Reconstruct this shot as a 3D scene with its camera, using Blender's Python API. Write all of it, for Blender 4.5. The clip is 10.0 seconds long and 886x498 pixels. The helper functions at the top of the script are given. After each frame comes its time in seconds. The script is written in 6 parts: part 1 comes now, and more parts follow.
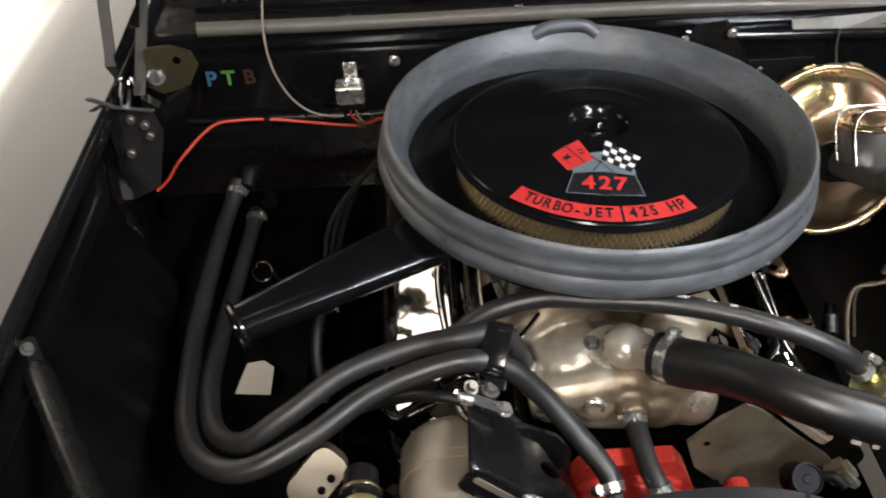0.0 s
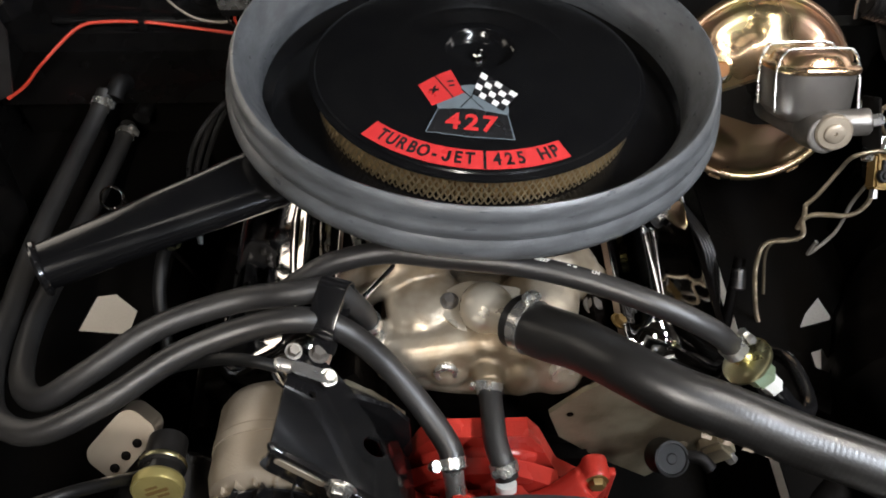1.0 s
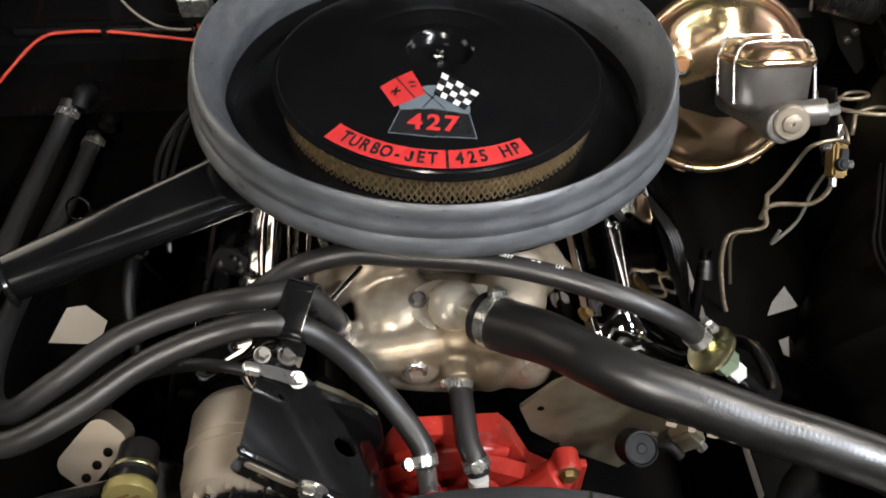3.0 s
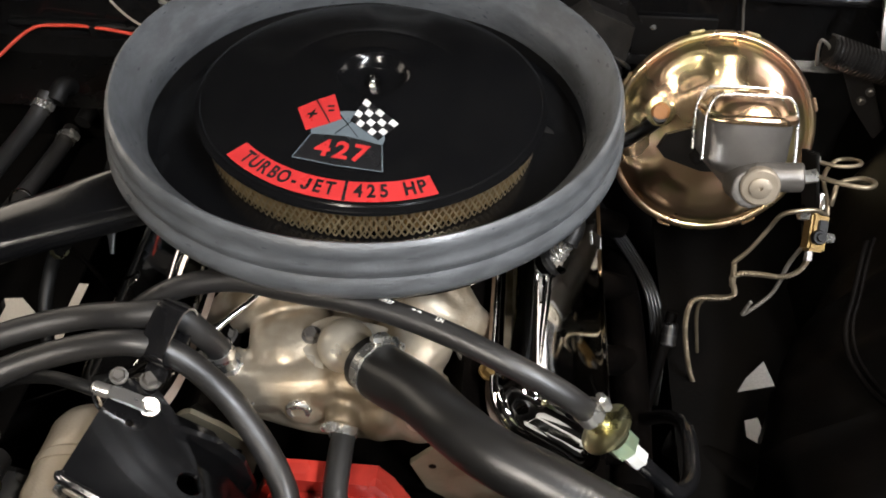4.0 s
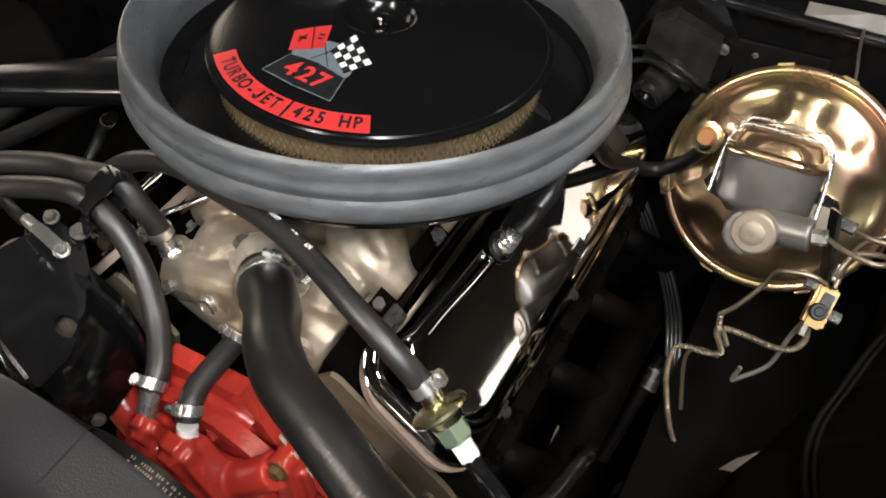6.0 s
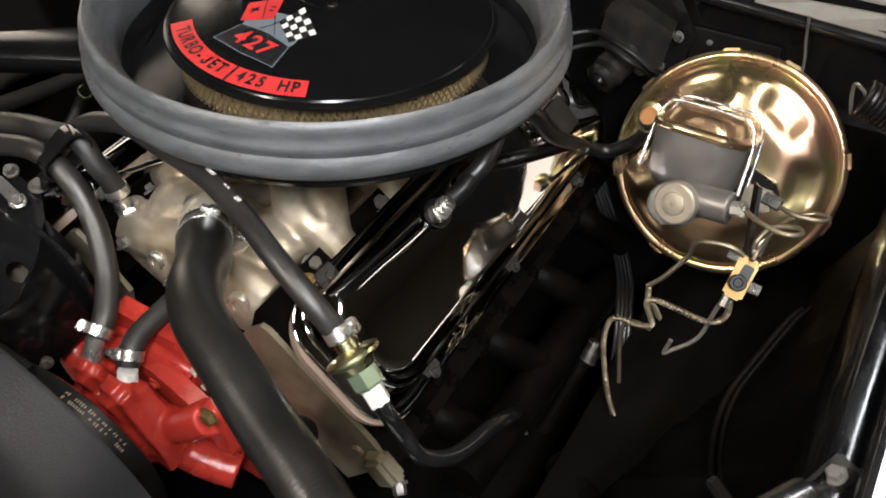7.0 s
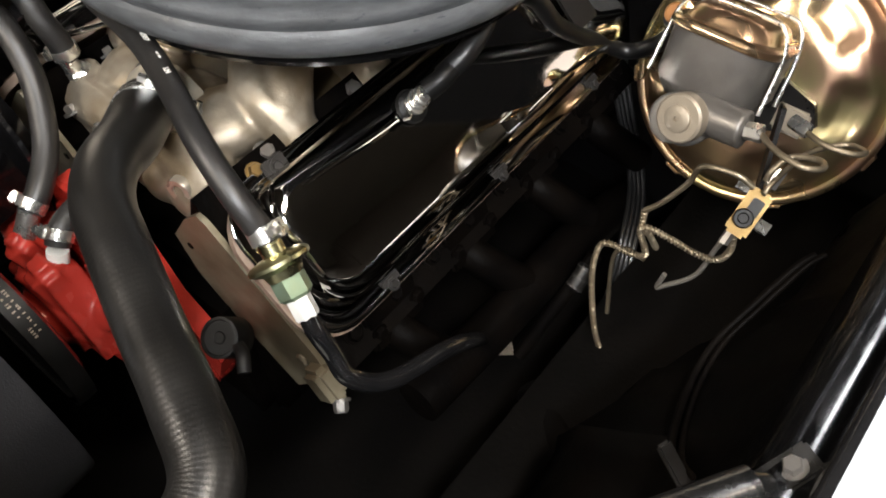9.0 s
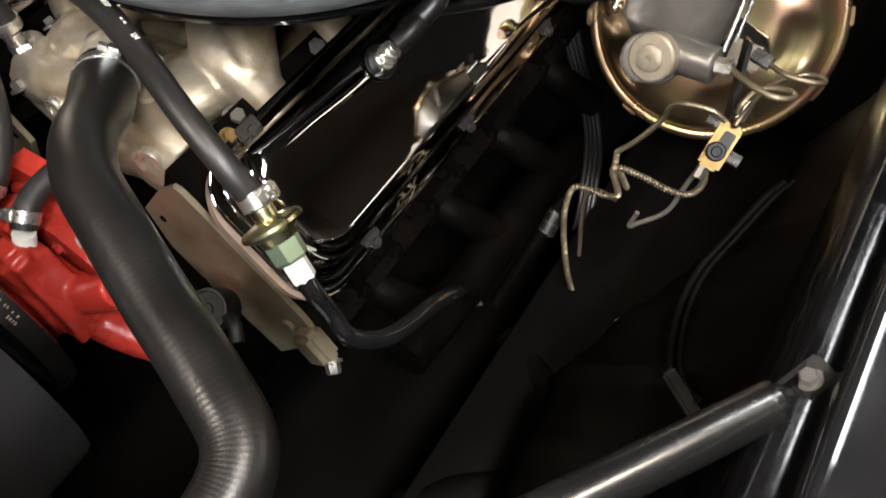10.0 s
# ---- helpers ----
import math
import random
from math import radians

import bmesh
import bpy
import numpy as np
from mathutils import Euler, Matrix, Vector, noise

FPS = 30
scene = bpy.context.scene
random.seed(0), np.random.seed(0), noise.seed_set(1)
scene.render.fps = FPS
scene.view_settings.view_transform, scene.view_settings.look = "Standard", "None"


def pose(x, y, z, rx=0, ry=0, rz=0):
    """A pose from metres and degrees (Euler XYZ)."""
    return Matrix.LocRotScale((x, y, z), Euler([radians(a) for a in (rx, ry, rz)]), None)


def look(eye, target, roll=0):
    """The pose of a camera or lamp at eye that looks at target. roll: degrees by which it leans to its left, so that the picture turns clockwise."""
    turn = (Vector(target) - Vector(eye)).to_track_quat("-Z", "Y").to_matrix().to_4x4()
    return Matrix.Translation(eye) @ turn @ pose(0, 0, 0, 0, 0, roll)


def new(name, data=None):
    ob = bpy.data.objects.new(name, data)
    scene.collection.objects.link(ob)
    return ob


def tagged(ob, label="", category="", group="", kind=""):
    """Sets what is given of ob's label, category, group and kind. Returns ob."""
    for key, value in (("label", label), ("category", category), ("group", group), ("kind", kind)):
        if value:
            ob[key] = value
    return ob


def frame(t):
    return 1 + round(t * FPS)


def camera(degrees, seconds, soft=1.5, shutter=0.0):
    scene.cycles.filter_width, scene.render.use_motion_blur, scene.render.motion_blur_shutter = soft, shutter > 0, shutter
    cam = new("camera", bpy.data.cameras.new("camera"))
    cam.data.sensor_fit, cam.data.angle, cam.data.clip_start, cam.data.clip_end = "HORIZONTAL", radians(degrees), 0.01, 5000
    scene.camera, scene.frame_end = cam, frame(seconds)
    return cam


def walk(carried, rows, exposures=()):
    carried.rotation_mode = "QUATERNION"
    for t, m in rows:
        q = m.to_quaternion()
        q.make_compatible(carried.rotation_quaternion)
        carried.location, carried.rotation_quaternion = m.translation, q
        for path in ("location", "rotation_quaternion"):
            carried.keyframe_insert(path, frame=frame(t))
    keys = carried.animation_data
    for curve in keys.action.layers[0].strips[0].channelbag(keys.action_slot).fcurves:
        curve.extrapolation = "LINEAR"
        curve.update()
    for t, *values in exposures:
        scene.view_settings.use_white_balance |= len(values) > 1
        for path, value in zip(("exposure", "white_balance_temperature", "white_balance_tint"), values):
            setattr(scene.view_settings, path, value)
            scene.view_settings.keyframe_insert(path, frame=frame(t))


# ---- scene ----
cam = camera(56.0, 10.0, 1.8, 0.25)
METRES, EYE, TILT, LEAN, TURN = 1.25, 1.45, -38.0, 0.0, 0.0
PATH = [
    (0, (-0.203, -0.856, 1.544), (-0.193, 0.614, 0.189), -3.1),
    (0.5, (-0.087, -0.802, 1.523), (-0.08, 0.574, 0.071), -2.1),
    (1, (-0.05, -0.749, 1.496), (-0.016, 0.553, -0.022), 0.3),
    (1.5, (-0.038, -0.731, 1.494), (-0.11, 0.486, -0.092), -3.3),
    (2, (-0.026, -0.735, 1.489), (-0.063, 0.437, -0.131), -2.9),
    (2.2, (-0.041, -0.745, 1.488), (-0.035, 0.451, -0.115), -1.3),
    (3.3, (-0.028, -0.757, 1.502), (0.059, 0.574, 0.011), -0.0),
    (3.5, (0.025, -0.741, 1.494), (0.06, 0.602, 0.012), 0.0),
    (4, (0.152, -0.699, 1.473), (0.025, 0.631, -0.015), -0.5),
    (4.5, (0.18, -0.674, 1.454), (0.026, 0.663, -0.026), -0.6),
    (5, (0.239, -0.647, 1.436), (-0.089, 0.679, -0.025), -0.9),
    (5.5, (0.384, -0.63, 1.413), (-0.245, 0.559, -0.067), -1.9),
    (5.7, (0.424, -0.631, 1.409), (-0.254, 0.554, -0.053), -2.2),
    (6.8, (0.565, -0.666, 1.408), (-0.188, 0.52, -0.015), -2.9),
    (7, (0.588, -0.64, 1.396), (-0.197, 0.531, -0.023), -2.9),
    (7.5, (0.624, -0.566, 1.375), (-0.265, 0.534, -0.039), -3.0),
    (8, (0.628, -0.535, 1.358), (-0.312, 0.454, -0.105), -4.8),
    (8.5, (0.63, -0.524, 1.34), (-0.245, 0.419, -0.191), -4.2),
    (9, (0.622, -0.523, 1.326), (-0.181, 0.401, -0.256), -3.0),
    (9.5, (0.605, -0.531, 1.321), (-0.114, 0.389, -0.302), -1.3),
    (10, (0.577, -0.564, 1.325), (-0.024, 0.41, -0.315), 0.2),
]
walk(cam, [(t, look(eye, target, roll)) for t, eye, target, roll in PATH], exposures=((0.0, 0.0, 6050, 10), (2.0, 0.06, 6050, 10), (3.5, 0.12, 6200, 10), (5.5, 0.10, 6350, 10), (7.5, 0.16, 6420, 10), (9.0, 0.10, 6520, 10), (10.0, 0.20, 6560, 10)))

# ---------------------------------------------------------------- light
world = bpy.data.worlds.new("garage_world")
scene.world = world
world.use_nodes = True
world.node_tree.nodes["Background"].inputs[0].default_value = (0.75, 0.85, 1.0, 1)
world.node_tree.nodes["Background"].inputs[1].default_value = 0.035


def area_lamp(name, m, sx, sy, watts, colour):
    data = bpy.data.lights.new(name, "AREA")
    data.shape, data.size, data.size_y, data.energy, data.color = "RECTANGLE", sx, sy, watts, colour
    ob = new(name, data)
    ob.matrix_world = m
    return ob


area_lamp("tube_light_glow", look((0.84, 1.10, 2.60), (0.84, 1.10, 0.0)), 0.27, 0.95, 18, (0.95, 0.97, 1.0))
area_lamp("tube_light_glow", look((1.25, -1.45, 2.60), (1.25, -1.45, 0.0)), 0.24, 1.30, 90, (0.94, 0.96, 0.985))
area_lamp("tube_light_glow", look((-0.45, -2.05, 2.60), (-0.45, -2.05, 0.0)), 0.24, 1.30, 50, (1.0, 0.87, 0.70))
area_lamp("tube_light_glow", look((1.05, -0.15, 2.60), (1.05, -0.15, 0.0)), 0.22, 0.60, 17, (1.0, 0.86, 0.66))

# ---------------------------------------------------------------- materials
MATS = {}


def mat(name, base, rough=0.5, metal=0.0, alt=None, scale=40.0, amount=0.5, bump=0.0, bump_scale=400.0,
        rough_var=0.1, coat=0.0, spec=0.5, alt2=None, scale2=9.0, emit=0.0, stretch=None, per_object=0.0):
    """A surface with variation at two scales, fine relief and uneven gloss."""
    if name in MATS:
        return MATS[name]
    m = bpy.data.materials.new(name)
    m.use_nodes = True
    nt = m.node_tree
    n, l = nt.nodes, nt.links
    b = n["Principled BSDF"]
    b.inputs["Metallic"].default_value = metal
    b.inputs["Specular IOR Level"].default_value = spec
    b.inputs["Coat Weight"].default_value = coat
    b.inputs["Coat Roughness"].default_value = 0.04
    tc = n.new("ShaderNodeTexCoord")
    src = tc.outputs["Object"]
    if stretch:
        mp = n.new("ShaderNodeMapping")
        mp.inputs["Scale"].default_value = stretch
        l.new(src, mp.inputs["Vector"])
        src = mp.outputs["Vector"]
    alt = alt or tuple(c * 0.7 for c in base)

    def tex(s, d=5.0):
        t = n.new("ShaderNodeTexNoise")
        t.inputs["Scale"].default_value, t.inputs["Detail"].default_value = s, d
        l.new(src, t.inputs["Vector"])
        return t.outputs["Fac"]

    def ramp(fac, lo, hi):
        r = n.new("ShaderNodeMapRange")
        r.inputs["From Min"].default_value, r.inputs["From Max"].default_value = lo, hi
        l.new(fac, r.inputs["Value"])
        return r.outputs["Result"]

    def mix(fac, a, c, weight=1.0):
        x = n.new("ShaderNodeMix")
        x.data_type = "RGBA"
        mul = n.new("ShaderNodeMath")
        mul.operation = "MULTIPLY"
        mul.inputs[1].default_value = weight
        l.new(fac, mul.inputs[0])
        l.new(mul.outputs[0], x.inputs["Factor"])
        if isinstance(a, tuple):
            x.inputs["A"].default_value = (*a, 1)
        else:
            l.new(a, x.inputs["A"])
        x.inputs["B"].default_value = (*c, 1)
        return x.outputs["Result"]

    fine = tex(scale)
    col = mix(ramp(fine, 0.35, 0.7), base, alt, amount)
    if alt2:
        col = mix(ramp(tex(scale2, 3.0), 0.45, 0.62), col, alt2, 0.8)
    l.new(col, b.inputs["Base Color"])
    rr = n.new("ShaderNodeMapRange")
    rr.inputs["To Min"].default_value, rr.inputs["To Max"].default_value = max(0.02, rough - rough_var), min(1, rough + rough_var)
    rr.inputs["From Min"].default_value, rr.inputs["From Max"].default_value = 0.3, 0.7
    l.new(tex(scale * 0.6, 4.0), rr.inputs["Value"])
    l.new(rr.outputs["Result"], b.inputs["Roughness"])
    if bump:
        bp = n.new("ShaderNodeBump")
        bp.inputs["Strength"].default_value, bp.inputs["Distance"].default_value = bump, 0.001
        l.new(tex(bump_scale, 3.0), bp.inputs["Height"])
        l.new(bp.outputs["Normal"], b.inputs["Normal"])
    if emit:
        b.inputs["Emission Color"].default_value = (*base, 1)
        b.inputs["Emission Strength"].default_value = emit
    MATS[name] = m
    return m


GLOSS_BLACK = mat("gloss_black_paint", (0.006, 0.006, 0.0065), 0.16, alt=(0.011, 0.010, 0.010), scale=60, rough_var=0.06, bump=0.08, bump_scale=300, coat=0.4)
LID_BLACK = mat("air_cleaner_black_paint", (0.004, 0.004, 0.0045), 0.17, alt=(0.007, 0.007, 0.007), scale=30, rough_var=0.03, bump=0.03, bump_scale=900, spec=0.4)
SATIN_BLACK = mat("satin_black_paint", (0.006, 0.0057, 0.0054), 0.33, alt=(0.013, 0.011, 0.010), scale=25, rough_var=0.12, bump=0.15, bump_scale=300, spec=0.4)
# undercoat far darker than paint, holding the shade of the lower bay
UNDER_BLACK = mat("shaded_dusty_undercoat", (0.0019, 0.0017, 0.0015), 0.62, alt=(0.0045, 0.0036, 0.003), scale=14, rough_var=0.15, bump=0.5, bump_scale=160, spec=0.04)
BODY_BLACK = mat("black_car_paint", (0.010, 0.010, 0.011), 0.07, alt=(0.016, 0.015, 0.014), scale=20, rough_var=0.03, coat=0.25, spec=0.5)
HOSE = mat("black_rubber_hose", (0.006, 0.006, 0.0063), 0.36, alt=(0.013, 0.0118, 0.0105), scale=28, rough_var=0.1, bump=0.16, bump_scale=600, spec=0.62)
MOULDED = mat("smooth_moulded_rubber", (0.006, 0.0056, 0.0052), 0.36, alt=(0.011, 0.0100, 0.0085), scale=22, rough_var=0.08, bump=0.12, bump_scale=500, spec=0.8)
HEATER_RUBBER = mat("greyed_black_rubber_hose", (0.013, 0.0125, 0.0125), 0.44, alt=(0.026, 0.0235, 0.020), scale=18, rough_var=0.12, bump=0.25, bump_scale=500, spec=0.7)
DULL_RUBBER = mat("dull_black_rubber", (0.004, 0.004, 0.004), 0.46, alt=(0.008, 0.0075, 0.007), scale=60, bump=0.2, spec=0.28)
SEAL = mat("grey_rubber_seal", (0.088, 0.094, 0.101), 0.40, alt=(0.140, 0.147, 0.155), scale=85, amount=0.45, bump=0.4, bump_scale=320,
           alt2=(0.062, 0.066, 0.070), scale2=24, stretch=(1, 1, 3.5), rough_var=0.14, spec=0.8)
CAST_ALU = mat("stained_cast_aluminium", (0.48, 0.42, 0.33), 0.40, 0.65, alt=(0.29, 0.225, 0.145), scale=18, amount=0.85, bump=0.4, bump_scale=260,
               alt2=(0.15, 0.105, 0.055), scale2=15, rough_var=0.14)
BRIGHT_ALU = mat("smooth_aluminium", (0.66, 0.60, 0.49), 0.33, 0.65, alt=(0.5, 0.45, 0.36), scale=30, bump=0.15, bump_scale=500)
CHROME = mat("chrome_plate", (0.66, 0.65, 0.63), 0.05, 1.0, alt=(0.55, 0.53, 0.50), scale=12, rough_var=0.03, bump=0.11, bump_scale=24)
ZINC = mat("zinc_plated_steel", (0.72, 0.71, 0.68), 0.27, 0.92, alt=(0.55, 0.52, 0.45), scale=90, bump=0.2)
TIN = mat("tinned_steel", (0.58, 0.57, 0.55), 0.28, 0.9, alt=(0.46, 0.44, 0.41), scale=70, bump=0.25)
STRIP = mat("dusty_rubber_weatherstrip", (0.15, 0.135, 0.112), 0.40, alt=(0.10, 0.088, 0.070), scale=50, bump=0.3, bump_scale=300)
GASKET = mat("brownish_cork_gasket", (0.34, 0.25, 0.19), 0.4, alt=(0.22, 0.15, 0.11), scale=60, bump=0.2)
STEEL_LINE = mat("steel_brake_line", (0.30, 0.25, 0.18), 0.46, 0.9, alt=(0.24, 0.19, 0.125), scale=60)
CAP_YELLOW = mat("yellow_plated_cap", (0.32, 0.27, 0.10), 0.36, 0.6, alt=(0.22, 0.19, 0.07), scale=60, bump=0.3, bump_scale=300)
PUMP_STEEL = mat("tan_plated_pump_steel", (0.25, 0.215, 0.17), 0.34, 0.8, alt=(0.20, 0.165, 0.125), scale=14, bump=0.06, bump_scale=500)
ROD_BLACK = mat("smooth_black_rod_paint", (0.007, 0.007, 0.007), 0.26, alt=(0.012, 0.011, 0.010), scale=40, rough_var=0.06, spec=0.9)
# darker copy of the inner fender black for the shaded side
WHEELHOUSE = mat("worn_shaded_wheelhouse_paint", (0.003, 0.0027, 0.0025), 0.40, alt=(0.008, 0.006, 0.0045), scale=14, rough_var=0.16, bump=0.4, bump_scale=90, spec=0.13)
GOLD = mat("gold_cadmium_plate", (0.55, 0.40, 0.225), 0.28, 0.96, alt=(0.64, 0.36, 0.27), scale=9, amount=0.95, alt2=(0.48, 0.43, 0.20), scale2=15, rough_var=0.07, bump=0.06)
GOLD_DULL = mat("yellow_zinc_fitting", (0.62, 0.55, 0.30), 0.28, 1.0, alt=(0.45, 0.5, 0.33), scale=40, amount=0.7)
BRASS = mat("aged_brass", (0.21, 0.135, 0.047), 0.45, 0.7, alt=(0.13, 0.08, 0.03), scale=50, bump=0.2)
CAST_IRON = mat("grey_cast_iron", (0.155, 0.143, 0.130), 0.38, 0.6, alt=(0.20, 0.188, 0.172), scale=45, bump=0.25, bump_scale=520)
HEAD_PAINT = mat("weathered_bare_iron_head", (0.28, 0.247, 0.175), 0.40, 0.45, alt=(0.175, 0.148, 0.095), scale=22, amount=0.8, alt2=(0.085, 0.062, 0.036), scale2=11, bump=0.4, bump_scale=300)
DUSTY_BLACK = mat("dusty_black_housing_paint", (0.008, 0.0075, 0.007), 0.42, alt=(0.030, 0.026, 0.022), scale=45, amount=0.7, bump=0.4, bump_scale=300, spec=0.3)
# oily iron with the shade low in the bay put into its base
SHADED_IRON = mat("shaded_oily_iron", (0.0017, 0.0014, 0.0013), 0.5, 0.0, alt=(0.005, 0.0036, 0.0026), scale=25, bump=0.7, bump_scale=160, spec=0.03)
RED = mat("orange_red_engine_paint", (0.44, 0.036, 0.024), 0.24, alt=(0.30, 0.022, 0.014), scale=25, rough_var=0.08, bump=0.4, bump_scale=260)
SHROUD_BLACK = mat("dull_black_moulded_plastic", (0.016, 0.016, 0.0175), 0.44, alt=(0.026, 0.025, 0.026), scale=22, rough_var=0.1, bump=0.35, bump_scale=700, spec=0.6)
FILTER = mat("tan_filter_paper", (0.42, 0.30, 0.14), 0.75, alt=(0.30, 0.20, 0.09), scale=80, bump=0.2)
MESH_WIRE = mat("brassy_expanded_mesh", (0.50, 0.40, 0.24), 0.4, 0.8, alt=(0.3, 0.22, 0.12), scale=120)
DECAL_RED = mat("red_decal", (0.55, 0.034, 0.034), 0.35, alt=(0.48, 0.028, 0.028), scale=60, amount=0.4)
HINGE_STEEL = mat("worn_dark_hinge_steel", (0.055, 0.052, 0.050), 0.40, 0.6, alt=(0.028, 0.026, 0.024), scale=30, bump=0.3, bump_scale=200)
CADMIUM = mat("yellowed_cadmium_plate", (0.16, 0.13, 0.065), 0.38, 0.7, alt=(0.10, 0.085, 0.06), scale=30, amount=0.8, bump=0.3, bump_scale=200)
DECAL_GREY = mat("slate_grey_decal", (0.13, 0.16, 0.18), 0.35, alt=(0.11, 0.13, 0.15), scale=60)
DECAL_WHITE = mat("white_decal", (0.80, 0.80, 0.78), 0.4, alt=(0.7, 0.7, 0.68), scale=60)
DECAL_BLACK = mat("black_decal_print", (0.012, 0.012, 0.013), 0.3, alt=(0.016, 0.016, 0.017), scale=60)
ALT_ALU = mat("dull_alternator_aluminium", (0.34, 0.29, 0.225), 0.45, 0.5, alt=(0.28, 0.235, 0.18), scale=50, bump=0.4, bump_scale=500)
WHITE_PLASTIC = mat("white_plastic", (0.78, 0.77, 0.72), 0.35, alt=(0.66, 0.64, 0.58), scale=40)
RED_WIRE = mat("red_wire_insulation", (0.62, 0.06, 0.03), 0.4, alt=(0.5, 0.04, 0.02), scale=60)
PALE_WIRE = mat("faded_tan_wire", (0.33, 0.27, 0.21), 0.5, alt=(0.25, 0.2, 0.15), scale=60)
YELLOW = mat("yellow_paint_mark", (0.65, 0.48, 0.05), 0.4, alt=(0.5, 0.36, 0.04), scale=60)
GREEN = mat("green_paint_mark", (0.10, 0.27, 0.05), 0.45, alt=(0.06, 0.17, 0.03), scale=60)
BLUE = mat("blue_paint_mark", (0.06, 0.19, 0.29), 0.45, alt=(0.04, 0.12, 0.19), scale=60)
ORANGE = mat("brown_orange_paint_mark", (0.045, 0.018, 0.008), 0.45, alt=(0.03, 0.012, 0.005), scale=60)
GREEN_TINT = mat("greenish_cadmium_nut", (0.45, 0.60, 0.42), 0.32, 0.8, alt=(0.5, 0.55, 0.3), scale=50)
CONCRETE = mat("speckled_pale_floor_coating", (0.62, 0.60, 0.55), 0.45, alt=(0.30, 0.28, 0.25), scale=260, amount=0.5, alt2=(0.55, 0.52, 0.46), scale2=2)
# unseen room surfaces, near-black so that gloss and chrome mirror darkness
PLASTER = mat("near_black_unseen_wall", (0.012, 0.010, 0.008), 0.8, alt=(0.008, 0.006, 0.005), scale=6, bump=0.2, bump_scale=60, spec=0.1)
CEILING = mat("near_black_unseen_ceiling", (0.02, 0.018, 0.015), 0.85, alt=(0.014, 0.012, 0.010), scale=3, bump=0.1, bump_scale=80, spec=0.1)
TUBE_GLOW = mat("lit_tube_diffuser", (0.97, 0.97, 1.0), 0.4, emit=14.0)
SKY_GLOW = mat("bright_daylight", (1.0, 0.87, 0.71), 0.9, emit=2.5)
# glow of the unseen panels added beyond the east wall
GLOW_SOFT = mat("soft_added_glow", (1.0, 0.88, 0.80), 0.9, emit=1.05)
GLOW_LOW = mat("low_added_glow", (1.0, 0.93, 0.85), 0.9, emit=1.9)

# ---------------------------------------------------------------- builders
ORIGIN = {}


def thing(name, loc, label, category, group="", kind=""):
    """A top-level Empty at loc; its parts are given in world places."""
    ob = new(name)
    ob.empty_display_size = 0.02
    ob.location = loc
    ORIGIN[ob.name] = Vector(loc)
    return tagged(ob, label, category, group, kind)


def part(name, bm, material, parent, label="", smooth=True, angle=40.0):
    """One mesh object under a thing or a part; bm is in world places."""
    o = ORIGIN[parent.name]
    me = bpy.data.meshes.new(name)
    bmesh.ops.translate(bm, verts=bm.verts, vec=-o)
    bmesh.ops.recalc_face_normals(bm, faces=bm.faces)
    for f in bm.faces:
        f.smooth = smooth
    for e in bm.edges:
        if len(e.link_faces) == 2 and e.calc_face_angle(0.0) > radians(angle):
            e.smooth = False
    bm.to_mesh(me)
    bm.free()
    me.materials.append(material)
    ob = new(name, me)
    ob.parent = parent
    ORIGIN[ob.name] = o
    return tagged(ob, label) if label else ob


def bevel(bm, width, segments=2, angle=25.0):
    edges = [e for e in bm.edges if len(e.link_faces) == 2 and e.calc_face_angle(0.0) > radians(angle)]
    bmesh.ops.bevel(bm, geom=edges, offset=width, segments=segments, affect="EDGES", clamp_overlap=True)
    return bm


def axes_to(direction):
    """A turn whose z axis points along direction."""
    return Vector(direction).normalized().to_track_quat("Z", "Y").to_matrix().to_4x4()


def frame_at(place, direction):
    return Matrix.Translation(place) @ axes_to(direction)


def box(size, m=None, bev=0.0, segments=2, bm=None):
    b = bmesh.new()
    bmesh.ops.create_cube(b, size=1)
    bmesh.ops.scale(b, vec=size, verts=b.verts)
    if bev:
        bevel(b, bev, segments)
    if m is not None:
        bmesh.ops.transform(b, matrix=m, verts=b.verts)
    return join(bm, b)


def join(bm, b):
    if bm is None:
        return b
    me = bpy.data.meshes.new("tmp")
    b.to_mesh(me)
    b.free()
    bm.from_mesh(me)
    bpy.data.meshes.remove(me)
    return bm


def lathe(profile, m=None, segs=48, closed=False, bm=None, arc=None):
    """Turns (r, z) points round z. closed: the profile is a loop."""
    b = bmesh.new()
    rings = []
    a0, a1 = arc or (0.0, 2 * math.pi)
    count = segs if arc is None else segs + 1
    for r, z in profile:
        if r < 1e-6:
            rings.append([b.verts.new((0, 0, z))])
        else:
            rings.append([b.verts.new((r * math.cos(a0 + (a1 - a0) * i / segs), r * math.sin(a0 + (a1 - a0) * i / segs), z)) for i in range(count)])
    pairs = list(zip(rings, rings[1:])) + ([(rings[-1], rings[0])] if closed else [])
    for p, q in pairs:
        for i in range(segs):
            j = (i + 1) % count
            if len(p) == 1 and len(q) == 1:
                continue
            if len(p) == 1:
                b.faces.new((p[0], q[i], q[j]))
            elif len(q) == 1:
                b.faces.new((p[i], p[j], q[0]))
            else:
                b.faces.new((p[i], p[j], q[j], q[i]))
    if m is not None:
        bmesh.ops.transform(b, matrix=m, verts=b.verts)
    return join(bm, b)


